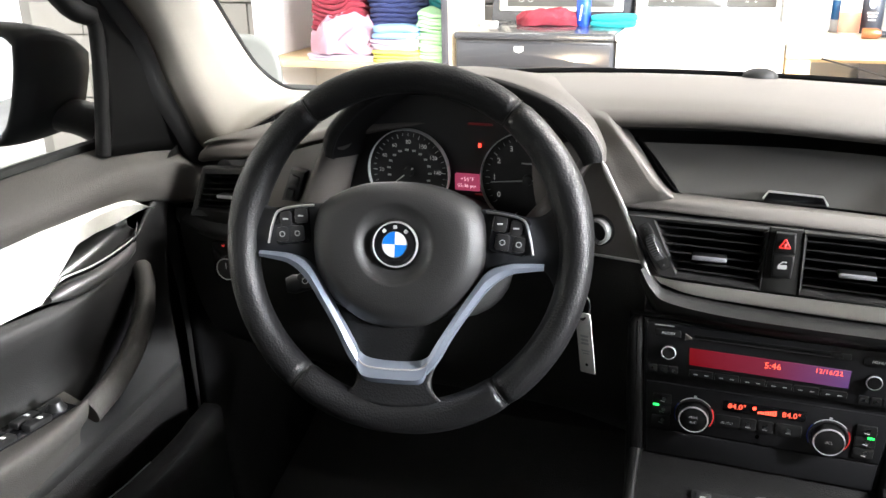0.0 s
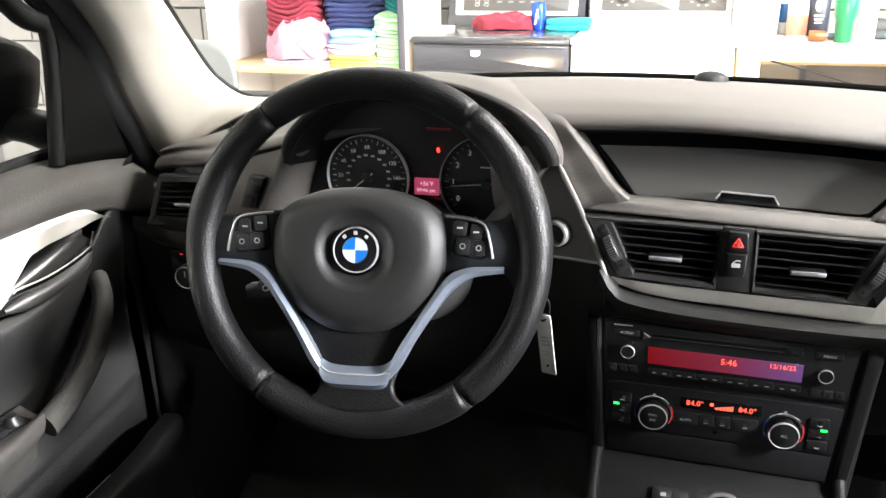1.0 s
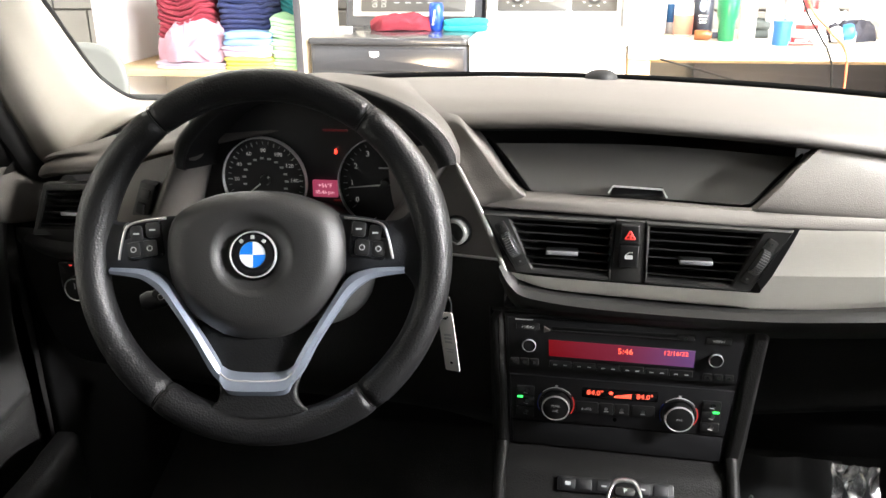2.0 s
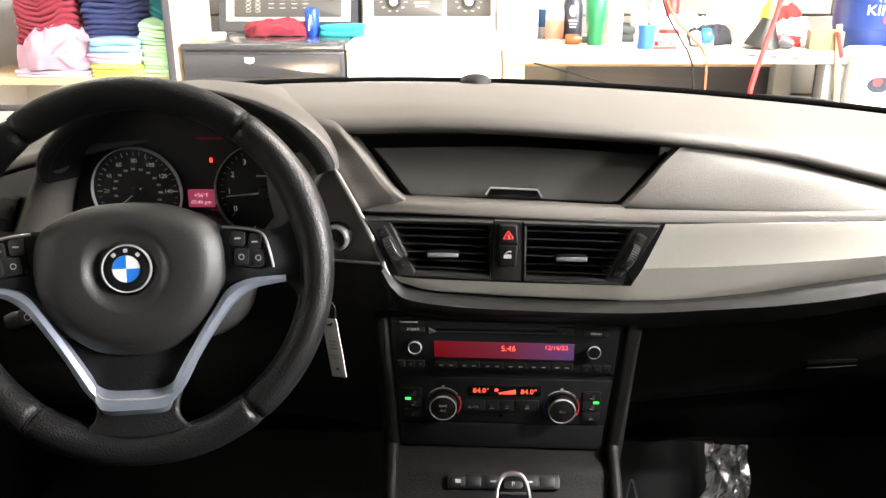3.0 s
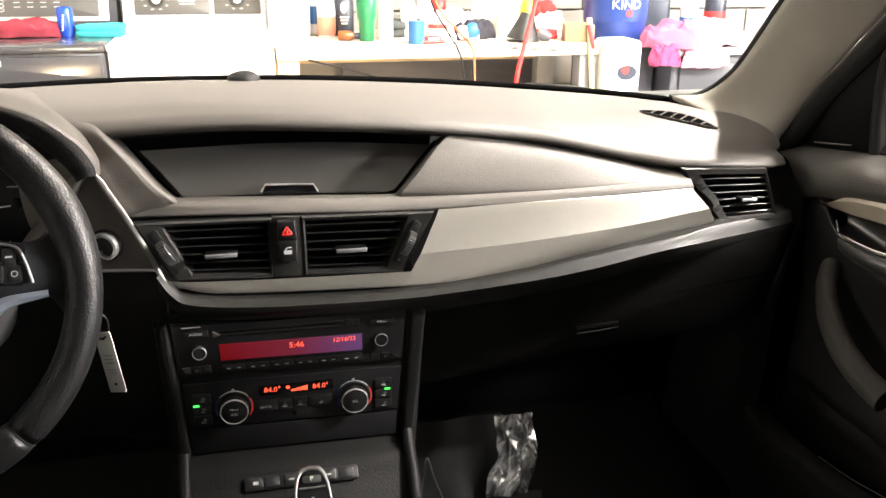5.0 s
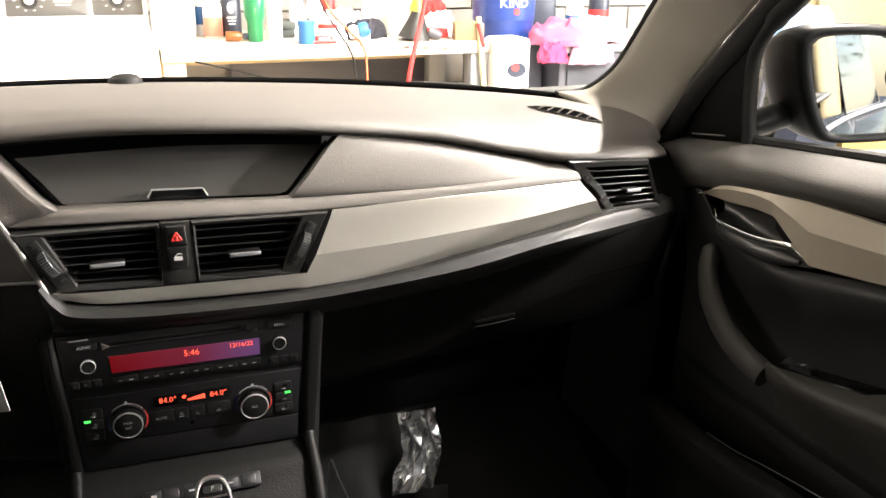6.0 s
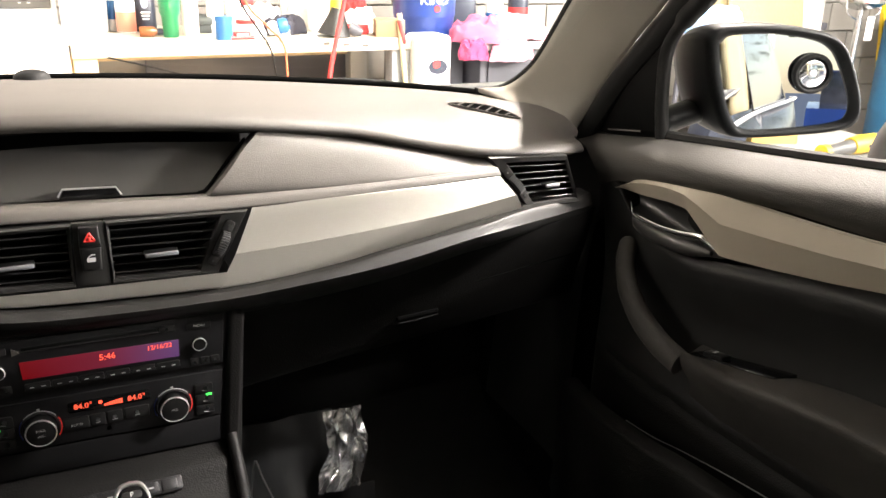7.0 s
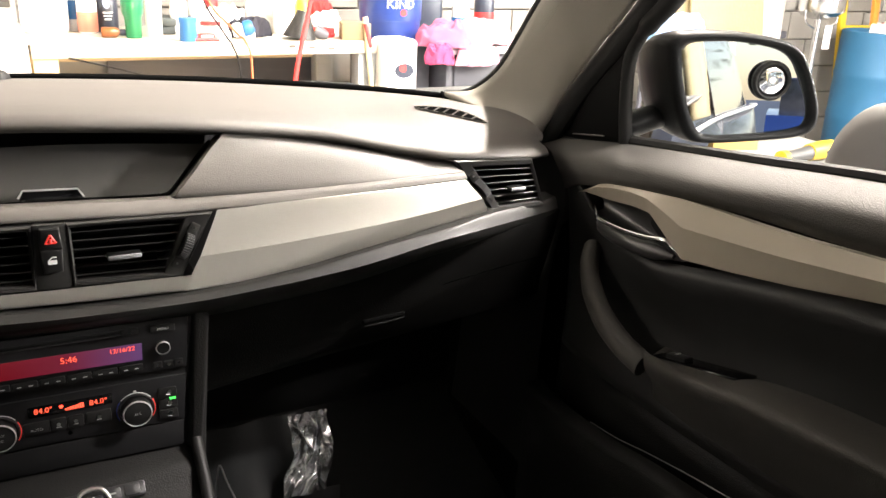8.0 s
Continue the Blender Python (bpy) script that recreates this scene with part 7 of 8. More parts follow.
def crumple(name, label, at, size, mat, seed, category="towel", turn=0.0):
    """A heap of cloth: a low dome broken by sharp folds and hanging lobes."""
    t = thing(name, at, label, category, "towels", turn=turn)
    w, d, h = size
    off = Vector((seed, seed * 0.7, -seed))
    rows = []
    for i in range(34):
        f = i / 33
        row = []
        for j in range(80):
            a = 2 * math.pi * j / 80
            r = math.sin(f * math.pi / 2) ** 0.85 * (1 + 0.28 * noise.noise(Vector((math.cos(a) * 1.3, math.sin(a) * 1.3, seed))))
            p = Vector((w / 2 * r * math.cos(a), d / 2 * r * math.sin(a), h * 0.75 * math.cos(f * math.pi / 2) ** 0.7))
            q = p / w
            warp = noise.noise_vector(q * 2.2 + off) * 0.20 + noise.noise_vector(q * 5.0 - off) * 0.10
            crease = 1 - abs(noise.noise((q + warp * 0.8) * 5.5 + off)) * 2.4
            p += Vector((w * warp.x * 0.7, d * warp.y * 0.7, h * (warp.z * 1.3 + 0.16 * crease)))
            if f > 0.96:
                p.z = max(0.0, p.z * 0.3)
            p.z = max(0.0, p.z)
            row.append(p)
        rows.append(row)
    part("cloth", loft(rows, close=True), mat, t, local=True, smooth=180)
    return t


def terry(name, base):
    return material(name, base, 0.95, grain=0.9, scale=260, vary=0.18, vscale=25, cells=False)


RED_T, NAVY_T, TEAL_T, GREEN_T = terry("red_terry", (0.22, 0.018, 0.035)), terry("navy_terry", (0.03, 0.04, 0.13)), terry("teal_terry", (0.02, 0.20, 0.22)), terry("green_terry", (0.40, 0.68, 0.40))
PINK_T, BLUE_T, HOT_T, YELLOW_T, LILAC_T = terry("pale_pink_terry", (0.44, 0.26, 0.32)), terry("blue_terry", (0.25, 0.42, 0.70)), terry("hot_pink_terry", (0.38, 0.035, 0.10)), terry("yellow_terry", (0.70, 0.68, 0.12)), terry("lilac_terry", (0.55, 0.45, 0.55))
PALE_T, MID_T = terry("rose_terry", (0.48, 0.20, 0.26)), terry("mid_pink_terry", (0.40, 0.085, 0.155))
AQUA_T = terry("aqua_terry", (0.02, 0.38, 0.40))


CREAM_SIDE = material("cream_side", (0.60, 0.54, 0.43), 0.6, vary=0.08, vscale=6)


def towel_shelf():
    z = 0.728
    s = thing("shelf_unit", (-1.70, 3.2, GROUND), "pale wooden shelf unit holding folded towels", "shelf")
    for k, (zz, dep) in enumerate(((z, 0.55), (1.55, 0.55), (0.25, 0.55))):
        part("board", block((0.92, dep, 0.03), pose(-1.745, 3.13, zz - 0.015), 0.003), WOOD, s, "pale wooden shelf board")
    for x in (-2.215, -1.272):
        part("side", block((0.022, 0.56, 1.75), pose(x, 3.13, GROUND + 0.875), 0.003), WHITE_ENAMEL if x < -2 else CREAM_SIDE, s, "" if x < -2 else "cream painted shelf side")
    part("back", block((0.93, 0.012, 1.75), pose(-1.745, 3.41, GROUND + 0.875)), PLASTER, s)
    part("edge_strip", block((0.030, 0.012, 1.75), pose(-1.276, 2.843, GROUND + 0.875), 0.002), DARK_METAL, s, "dark strip on the shelf edge")
    cloth("towel_stack", "stack of folded dark red towels on the shelf", (-1.865, 3.12, z), (0.27, 0.34, 0.36), RED_T, 1.1, 15)
    cloth("towel_stack", "stack of folded navy towels on the shelf", (-1.575, 3.16, z), (0.30, 0.34, 0.37), NAVY_T, 2.3, 16)
    cloth("towel_stack", "stack of folded teal towels on the shelf", (-1.365, 3.20, z), (0.15, 0.30, 0.40), TEAL_T, 3.2, 19)
    cloth("towel_stack", "stack of folded pale green towels on the shelf", (-1.352, 2.96, z), (0.155, 0.15, 0.225), GREEN_T, 4.7, 13)
    crumple("towel", "heap of crumpled pale pink towels on the shelf", (-1.795, 2.97, z + 0.028), (0.36, 0.25, 0.20), PINK_T, 5.9)
    cloth("towel", "folded lilac towel under the pink one", (-1.80, 2.95, z), (0.36, 0.17, 0.03), LILAC_T, 6.1, 2)
    cloth("towel", "folded blue towel on the pile", (-1.53, 2.95, z + 0.105), (0.22, 0.17, 0.055), BLUE_T, 7.4, 2, 0.7)
    cloth("towel", "folded white towel on the shelf", (-1.535, 2.95, z + 0.055), (0.24, 0.17, 0.050), LILAC_T, 7.9, 2, 0.7)
    cloth("towel", "folded yellow and blue towel on the shelf", (-1.53, 2.94, z), (0.23, 0.16, 0.055), YELLOW_T, 8.8, 3)


towel_shelf()
crumple("towel", "crumpled dark red towel on the dryer", (-0.905, 3.20, 0.872), (0.27, 0.15, 0.085), RED_T, 9.4)
cloth("towel", "folded aqua towel on the dryer", (-0.600, 3.20, 0.872), (0.20, 0.13, 0.050), AQUA_T, 10.2, 2, 0.3)
soap = thing("soap_bar", (-1.155, 3.12, 0.872), "small white box on the dryer", "box")
part("box", block((0.075, 0.05, 0.022), pose(0, 0, 0.011), 0.004), WHITE_ENAMEL, soap, local=True)


def vessel(name, label, at, profile, mat, category="bottle", cap=None, capmat=None, band=None, bandmat=None, n=24, group="things on the bench"):
    """A turned bottle, cup or can with cap and label band."""
    v = thing(name, at, label, category, group)
    body = part("body", lathe(profile, n), mat, v, local=True)
    if cap:
        part("cap", lathe(cap, 18), capmat, v, local=True)
    if band:
        r, z0, z1 = band
        part("label_band", lathe([(r, z0), (r, z1)], n, caps=False), bandmat, body, local=True)
    return v


def plain(name, base, rough=0.4, **k):
    return material(name, base, rough, vary=0.06, vscale=12, **k)


CAN_BLUE, GREEN_P, BLUE_P, WHITE_P = plain("can_blue", (0.015, 0.07, 0.50), 0.25, metal=0.3), plain("cup_green", (0.006, 0.15, 0.055), 0.3), plain("cup_blue", (0.012, 0.11, 0.32), 0.4), plain("white_plastic", (0.78, 0.78, 0.76), 0.4)
PINK_L, DARK_P, RED_P, YELLOW_P = plain("pink_liquid", (0.58, 0.20, 0.13), 0.3), plain("dark_plastic", (0.02, 0.025, 0.04), 0.35), plain("red_plastic", (0.60, 0.03, 0.03), 0.4), plain("yellow_plastic", (0.60, 0.40, 0.02), 0.4)
CARD, ORANGE_P, BARREL_BLUE = plain("cardboard", (0.25, 0.17, 0.09), 0.8), plain("orange_plastic", (0.80, 0.25, 0.04), 0.4), plain("barrel_blue", (0.014, 0.095, 0.19), 0.5)

can = vessel("drink_can", "blue drink can on the dryer", (-0.735, 3.18, 0.872), [(0.0, 0.0), (0.026, 0.0), (0.033, 0.010), (0.033, 0.108), (0.027, 0.120), (0.025, 0.122), (0.0, 0.120)], CAN_BLUE, "can", group="")
mark = bmesh.new()
for k in range(5):
    block((0.006, 0.002, 0.011), pose(-0.010 + 0.002 * k, -0.0330, 0.032 + 0.014 * k, 0, 25, 0), 0.001, bm=mark)
part("can_mark", mark, WHITE_P, can.children[0], local=True, smooth=0)

# long bench with its load
def workbench():
    b = thing("workbench", (0.83, 3.2, GROUND), "long pale work bench on timber legs", "workbench")
    part("bench_top", block((1.44, 0.72, 0.055), pose(0.832, 3.23, 0.8175), 0.006), BENCH, b, "worn pale bench top with a thick edge")
    for x in (0.16, 1.50):
        for y in (2.93, 3.50):
            part("leg", block((0.09, 0.09, 0.87), pose(x, y, GROUND + 0.435), 0.006), WOOD if x < 1 else GREY_PLASTIC, b)
    part("apron", block((1.30, 0.03, 0.09), pose(0.83, 3.52, 0.74), 0.003), WOOD, b)
    # sheet added to darken the space under the bench
    part("rear_panel", block((1.05, 0.02, 0.52), pose(0.98, 3.545, 0.50), 0.003), DARK_METAL, b, "dark sheet added for the dark area under the bench")
    part("under_shelf", block((1.36, 0.55, 0.03), pose(0.83, 3.22, 0.25), 0.003), DARK_METAL, b)
    for k in range(3):
        part("drip_stain", prism(rounded(0.03, 0.012, 0.005), 0.001, pose(1.14 + 0.09 * k, 2.8688, 0.826 - 0.006 * k)), STAIN, b)


STAIN = plain("dark_stain", (0.08, 0.07, 0.06), 0.7)
workbench()
TOP = 0.845


def spray_bottle(at, mat, head, label, s=1.0, tag=None):
    v = thing("spray_bottle", at, label, "spray bottle", "things on the bench")
    body = part("body", lathe([(0, 0), (0.036 * s, 0), (0.040 * s, 0.01), (0.040 * s, 0.12 * s), (0.030 * s, 0.16 * s), (0.014 * s, 0.19 * s), (0.014 * s, 0.21 * s), (0, 0.21 * s)], 20), WHITE_P, v, local=True)
    part("liquid_band", lathe([(0.0405 * s, 0.006), (0.0405 * s, 0.085 * s)], 20, caps=False), mat, body, local=True)
    part("collar", lathe([(0.016 * s, 0.20 * s), (0.018 * s, 0.235 * s), (0.0, 0.236 * s)], 14), head, v, local=True)
    part("trigger_head", block((0.028 * s, 0.085 * s, 0.032 * s), pose(0, -0.015 * s, 0.25 * s, 8), 0.006), head, v, local=True)
    part("trigger", tube([(0, -0.035 * s, 0.24 * s), (0, -0.045 * s, 0.21 * s), (0, -0.040 * s, 0.18 * s)], 0.005 * s, 8), head, v, local=True)
    return v


spray_bottle((0.365, 3.30, TOP), PINK_L, ORANGE_P, "spray bottle with pink liquid on the bench", 1.05)
vessel("bottle", "dark bottle with a white label on the bench", (0.452, 3.34, TOP), [(0, 0), (0.042, 0), (0.045, 0.01), (0.045, 0.15), (0.030, 0.19), (0.014, 0.205), (0.014, 0.23), (0, 0.23)], DARK_P, "bottle", [(0.016, 0.215), (0.016, 0.25), (0, 0.25)], BLACK)
vessel("tumbler", "tall green tumbler on the bench", (0.520, 3.08, TOP), [(0, 0), (0.030, 0), (0.033, 0.01), (0.035, 0.085), (0.044, 0.105), (0.048, 0.20), (0.046, 0.203), (0.043, 0.19), (0, 0.19)], GREEN_P, "cup", [(0.049, 0.196), (0.049, 0.212), (0, 0.214)], STEEL)
vessel("bottle", "white bottle on the bench", (0.610, 3.12, TOP), [(0, 0), (0.032, 0), (0.034, 0.008), (0.034, 0.15), (0.030, 0.17), (0.013, 0.185), (0.013, 0.20), (0, 0.20)], WHITE_P, "bottle", [(0.018, 0.195), (0.018, 0.225), (0, 0.225)], WHITE_P)
vessel("jar", "small blue jar standing on the bench edge", (0.7155, 2.94, TOP), [(0, 0), (0.033, 0), (0.036, 0.006), (0.034, 0.08), (0.036, 0.082), (0.036, 0.09), (0, 0.09)], BLUE_P, "jar", [(0.038, 0.078), (0.038, 0.096), (0, 0.096)], BLUE_P)
vessel("jug", "large white canister beside the bench top", (0.200, 3.36, TOP), [(0, 0), (0.090, 0), (0.096, 0.01), (0.096, 0.24), (0.07, 0.29), (0.03, 0.31), (0.03, 0.34), (0, 0.34)], WHITE_P, "jug", [(0.034, 0.32), (0.034, 0.36), (0, 0.36)], WHITE_P)
vessel("bottle", "blue and white bottle on the bench", (0.328, 3.40, TOP), [(0, 0), (0.032, 0), (0.034, 0.01), (0.034, 0.15), (0.014, 0.19), (0.014, 0.22), (0, 0.22)], WHITE_P, "bottle", [(0.016, 0.20), (0.016, 0.24), (0, 0.24)], YELLOW_P, (0.0345, 0.05, 0.13), BLUE_P)
vessel("bottle", "white squeeze bottle with a blue cap on the bench", (0.735, 3.22, TOP), [(0, 0), (0.034, 0), (0.037, 0.01), (0.037, 0.13), (0.016, 0.17), (0.016, 0.18), (0, 0.18)], WHITE_P, "bottle", [(0.012, 0.175), (0.014, 0.23), (0, 0.24)], BLUE_P)
vessel("bottle", "red bottle at the wall", (0.94, 3.50, TOP), [(0, 0), (0.034, 0), (0.036, 0.01), (0.036, 0.17), (0.016, 0.20), (0.016, 0.22), (0, 0.22)], RED_P, "bottle", [(0.018, 0.21), (0.018, 0.25), (0, 0.25)], RED_P)
for bottle in [o for o in bpy.data.objects if o.name.startswith("bottle") and abs(o.location.x - 0.452) < 0.002]:
    print_mark = lathe([(0, 0.0012), (0.020, 0.0012), (0.020, 0)], 20, pose(-0.006, -0.0455, 0.128) @ FACING @ Matrix.Diagonal((0.8, 1.3, 1, 1)))
    part("label_mark", print_mark, plain("pale_blue_ink", (0.30, 0.38, 0.60), 0.4), bottle, local=True)
    for k in range(3):
        part("label_line", block((0.040 - 0.006 * k, 0.0015, 0.006), pose(-0.004, -0.0462, 0.085 - 0.014 * k)), WHITE_P, bottle, local=True, smooth=0)
spray_bottle((1.115, 3.38, TOP), plain("clear_liquid", (0.6, 0.66, 0.7), 0.2), WHITE_P, "clear spray bottle standing on the bench", 0.95)
spray_bottle((1.20, 3.20, TOP), WHITE_P, WHITE_P, "white spray bottle standing on the bench", 1.05)
spray_bottle((0.86, 3.44, TOP), plain("pale_liquid", (0.7, 0.72, 0.7), 0.2), DARK_P, "white spray bottle with a dark head at the wall", 1.0)
SCARLET_T = terry("scarlet_terry", (0.50, 0.03, 0.03))
crumple("rag", "black crumpled rag on the bench", (1.02, 3.10, TOP), (0.19, 0.13, 0.09), terry("black_terry", (0.02, 0.02, 0.03)), 12.1, "rag")
cloth("rag", "dark folded cloth behind the blue jar", (0.76, 3.26, TOP), (0.26, 0.14, 0.07), terry("charcoal_terry", (0.06, 0.07, 0.07)), 13.1, 2, 0.5, category="rag")
crumple("rag", "white crumpled cloth on the bench", (0.90, 3.18, TOP), (0.24, 0.16, 0.14), WHITE_P, 14.1, "rag")
crumple("rag", "white crumpled cloth lying against the carton", (1.385, 3.14, TOP), (0.17, 0.12, 0.11), WHITE_P, 15.1, "rag")
crumple("rag", "red crumpled rag behind the white cloth", (1.41, 3.28, TOP), (0.17, 0.12, 0.17), SCARLET_T, 16.4, "rag")
cloth("rag", "folded red rag under the white cloth", (1.345, 3.045, TOP), (0.11, 0.05, 0.045), SCARLET_T, 17.2, 2, 0.6, category="rag")
crumple("plastic_bag", "crumpled white plastic bag on the bench", (1.24, 3.34, TOP), (0.26, 0.18, 0.22), WHITE_P, 18.8, "plastic bag")
roll = vessel("bottle", "small round white bottle with a blue cap lying on the bench", (0.915, 3.00, TOP), [(0, 0), (0.024, 0.002), (0.030, 0.012), (0.031, 0.032), (0.022, 0.046), (0, 0.048)], WHITE_P, "bottle", [(0.020, 0.046), (0.033, 0.050), (0.034, 0.078), (0.026, 0.090), (0, 0.092)], BLUE_P)
roll.matrix_basis = root_pose(roll) @ pose(0, 0, 0.034, 0, 78, -14)
cap = thing("round_dish", (0.865, 2.99, TOP), "clear round dish tilted on the bench", "dish")
part("shell", lathe([(0, 0.035), (0.03, 0.034), (0.038, 0.02), (0.036, 0.0)], 20, pose(0, 0, 0.01, 60, 0, 0)), WHITE_P, cap, local=True)
boxy = thing("small_box", (0.80, 2.98, TOP), "small red and white box on the bench", "box")
part("box", block((0.07, 0.04, 0.025), pose(0, 0, 0.0125, 0, 0, 10), 0.002), RED_P, boxy, local=True)
part("box_label", block((0.05, 0.002, 0.014), pose(-0.003, -0.021, 0.013, 0, 0, 10)), WHITE_P, boxy, local=True)
sander = thing("buffing_cone", (1.225, 2.96, TOP), "dark grey cone-shaped buffing head on the bench", "tool")
part("cone", lathe([(0.0, 0.0), (0.020, 0.0), (0.026, 0.02), (0.050, 0.075), (0.053, 0.085), (0.0, 0.088)], 24, pose(0.0, 0, 0.123, 180, 10, 0) @ Matrix.Scale(1.4, 4)), plain("grey_rubber", (0.011, 0.011, 0.0105), 0.5), sander, local=True)
part("shank", tube([(0.045, -0.02, 0.040), (0.075, -0.030, 0.026), (0.098, -0.034, 0.018)], [0.030, 0.025, 0.017], 12), DARK_METAL, sander, local=True)
vessel("bottle", "yellow bottle behind the buffing head", (1.315, 3.24, TOP), [(0, 0), (0.03, 0), (0.032, 0.01), (0.032, 0.14), (0.014, 0.17), (0.014, 0.19), (0, 0.19)], YELLOW_P, "bottle")
crate = thing("carton", (1.462, 2.95, TOP), "small open cardboard box on the bench end", "carton")
part("carton_body", block((0.13, 0.14, 0.075), pose(0, 0, 0.0375, 0, 0, -14), 0.002), CARD, crate, local=True)

vessel("tub", "low white tub on the bench", (0.845, 3.10, TOP), [(0, 0), (0.038, 0), (0.042, 0.008), (0.042, 0.055), (0.038, 0.055), (0.036, 0.05), (0, 0.05)], WHITE_P, "tub", [(0.044, 0.05), (0.044, 0.066), (0, 0.068)], RED_P)
amber = vessel("bottle", "small amber bottle lying on the bench", (0.395, 3.10, TOP), [(0, 0), (0.020, 0), (0.022, 0.006), (0.022, 0.055), (0.011, 0.07), (0.011, 0.08), (0, 0.08)], plain("amber_plastic", (0.20, 0.06, 0.015), 0.3), "bottle", [(0.014, 0.072), (0.014, 0.100), (0, 0.100)], DARK_P)
amber.matrix_basis = root_pose(amber) @ pose(0, 0, 0.022, 0, 90, -8)
vessel("jar", "small blue lidded jar on the bench", (0.985, 3.00, TOP), [(0, 0), (0.026, 0), (0.028, 0.005), (0.028, 0.035), (0, 0.035)], WHITE_P, "jar", [(0.030, 0.033), (0.030, 0.048), (0, 0.049)], BLUE_P)
pen = thing("marker_pen", (0.79, 2.92, TOP), "red marker pen lying on the bench edge", "pen")
part("barrel", tube([(-0.06, 0, 0.008), (0.05, 0.01, 0.008)], 0.008, 10), RED_P, pen, local=True)
part("cap", tube([(0.05, 0.01, 0.008), (0.085, 0.013, 0.008)], 0.0085, 10), WHITE_P, pen, local=True)
sheet_paper = thing("paper_sheet", (1.15, 3.02, TOP), "loose white paper with printed lines on the bench", "paper")
part("paper", block((0.15, 0.10, 0.002), pose(0, 0, 0.002, 0, 0, 14)), WHITE_P, sheet_paper, local=True)
part("print", block((0.11, 0.06, 0.0006), pose(0, 0, 0.0034, 0, 0, 14)), GREY_INK, sheet_paper, local=True)

hose = thing("air_hose", (1.18, 2.80, 2.2), "red coiled air hose hanging in front of the bench", "hose")
part("hose", tube(curve([(1.30, 2.86, 1.9), (1.235, 2.83, 1.2), (1.20, 2.82, 0.98), (1.165, 2.81, 0.85), (1.125, 2.80, 0.66), (1.10, 2.80, 0.3), (1.2, 2.7, -0.06)], 40), 0.0105, 10), RED_P, hose)
cord = thing("power_cord", (0.9, 2.85, 1.9), "orange and black cords hanging over the bench edge", "cord")
part("orange_cord", tube(curve([(0.72, 3.3, 1.6), (0.82, 3.1, 1.05), (0.90, 2.96, 0.90), (0.94, 2.86, 0.84), (0.955, 2.85, 0.74), (0.955, 2.85, 0.4)], 40), 0.005, 8), plain("cord_orange", (0.45, 0.10, 0.04), 0.5), cord)
part("black_cord", tube(curve([(0.68, 3.35, 1.6), (0.80, 3.1, 1.05), (0.865, 2.95, 0.88), (0.88, 2.86, 0.83), (0.905, 2.85, 0.73), (0.93, 2.85, 0.4)], 40), 0.004, 8), SEAL, cord)
part("loose_cord", tube(curve([(0.24, 2.86, 0.795), (0.40, 2.85, 0.755), (0.60, 2.85, 0.70), (0.8, 2.85, 0.67)], 24), 0.0035, 8), SEAL, cord)


# things beyond the bench
def bucket_and_jug():
    b = thing("bucket", (1.715, 3.12, GROUND), "large blue bucket with white lettering on a stand", "bucket")
    part("stand", block((0.30, 0.30, 0.90), pose(0, 0, 0.45), 0.01), DARK_METAL, b, local=True)
    part("pail", lathe([(0, 0.90), (0.135, 0.90), (0.142, 0.92), (0.160, 1.26), (0.168, 1.265), (0.168, 1.28), (0.155, 1.28), (0.15, 1.0), (0, 0.98)], 36), BUCKET_BLUE, b, local=True)
    for t, z, s in (("KIND", 1.085, 0.058), ("THE", 1.135, 0.045)):
        bm = bmesh.new()
        bm.from_mesh(WORDS[t])
        bm.transform(pose(-0.01, -0.150 - 0.046 * (z - 0.92), z - 0.008, -2.6) @ FACING @ Matrix.Diagonal((s, s, s, 1)))
        for v in bm.verts:
            v.co.y = -math.sqrt(max(0.0, (0.1425 + 0.047 * (v.co.z - 0.92) + 0.004) ** 2 - v.co.x ** 2))
        part("lettering", bm, WHITE_P, b, "white lettering", local=True, smooth=0)
    part("heart", lathe([(0, 0.002), (0.016, 0.002), (0.016, 0)], 12, pose(0.0, -0.151, 1.040) @ FACING), RED_P, b, local=True)
    j = thing("white_jug", (1.625, 2.86, GROUND), "tall white canister with a black and red round mark", "jug")
    part("jug_body", block((0.165, 0.18, 0.94), pose(0, 0.01, 0.47), 0.025, 4), WHITE_P, j, local=True)
    part("mark", lathe([(0, 0.002), (0.042, 0.002), (0.042, 0)], 24, pose(0.012, -0.080, 0.80) @ FACING @ Matrix.Diagonal((1.12, 0.78, 1, 1))), DARK_P, j, local=True)
    part("red_mark", lathe([(0, 0.004), (0.018, 0.004), (0.018, 0)], 16, pose(0.004, -0.080, 0.812) @ FACING), RED_P, j, local=True)
    k = thing("brush", (1.51, 2.84, GROUND), "long brush leaning beside the white canister", "brush")
    part("handle", tube([(0.02, 0, 0.0), (0.0, 0.01, 0.7), (-0.03, 0.03, 1.03)], 0.012, 10), plain("pale_wood_handle", (0.7, 0.55, 0.3), 0.5), k, local=True)
    part("head", block((0.020, 0.025, 0.11), pose(-0.02, 0.02, 0.95, 0, -12), 0.006), RED_P, k, local=True)


BUCKET_BLUE = plain("bucket_blue", (0.012, 0.035, 0.17), 0.35)
bucket_and_jug()


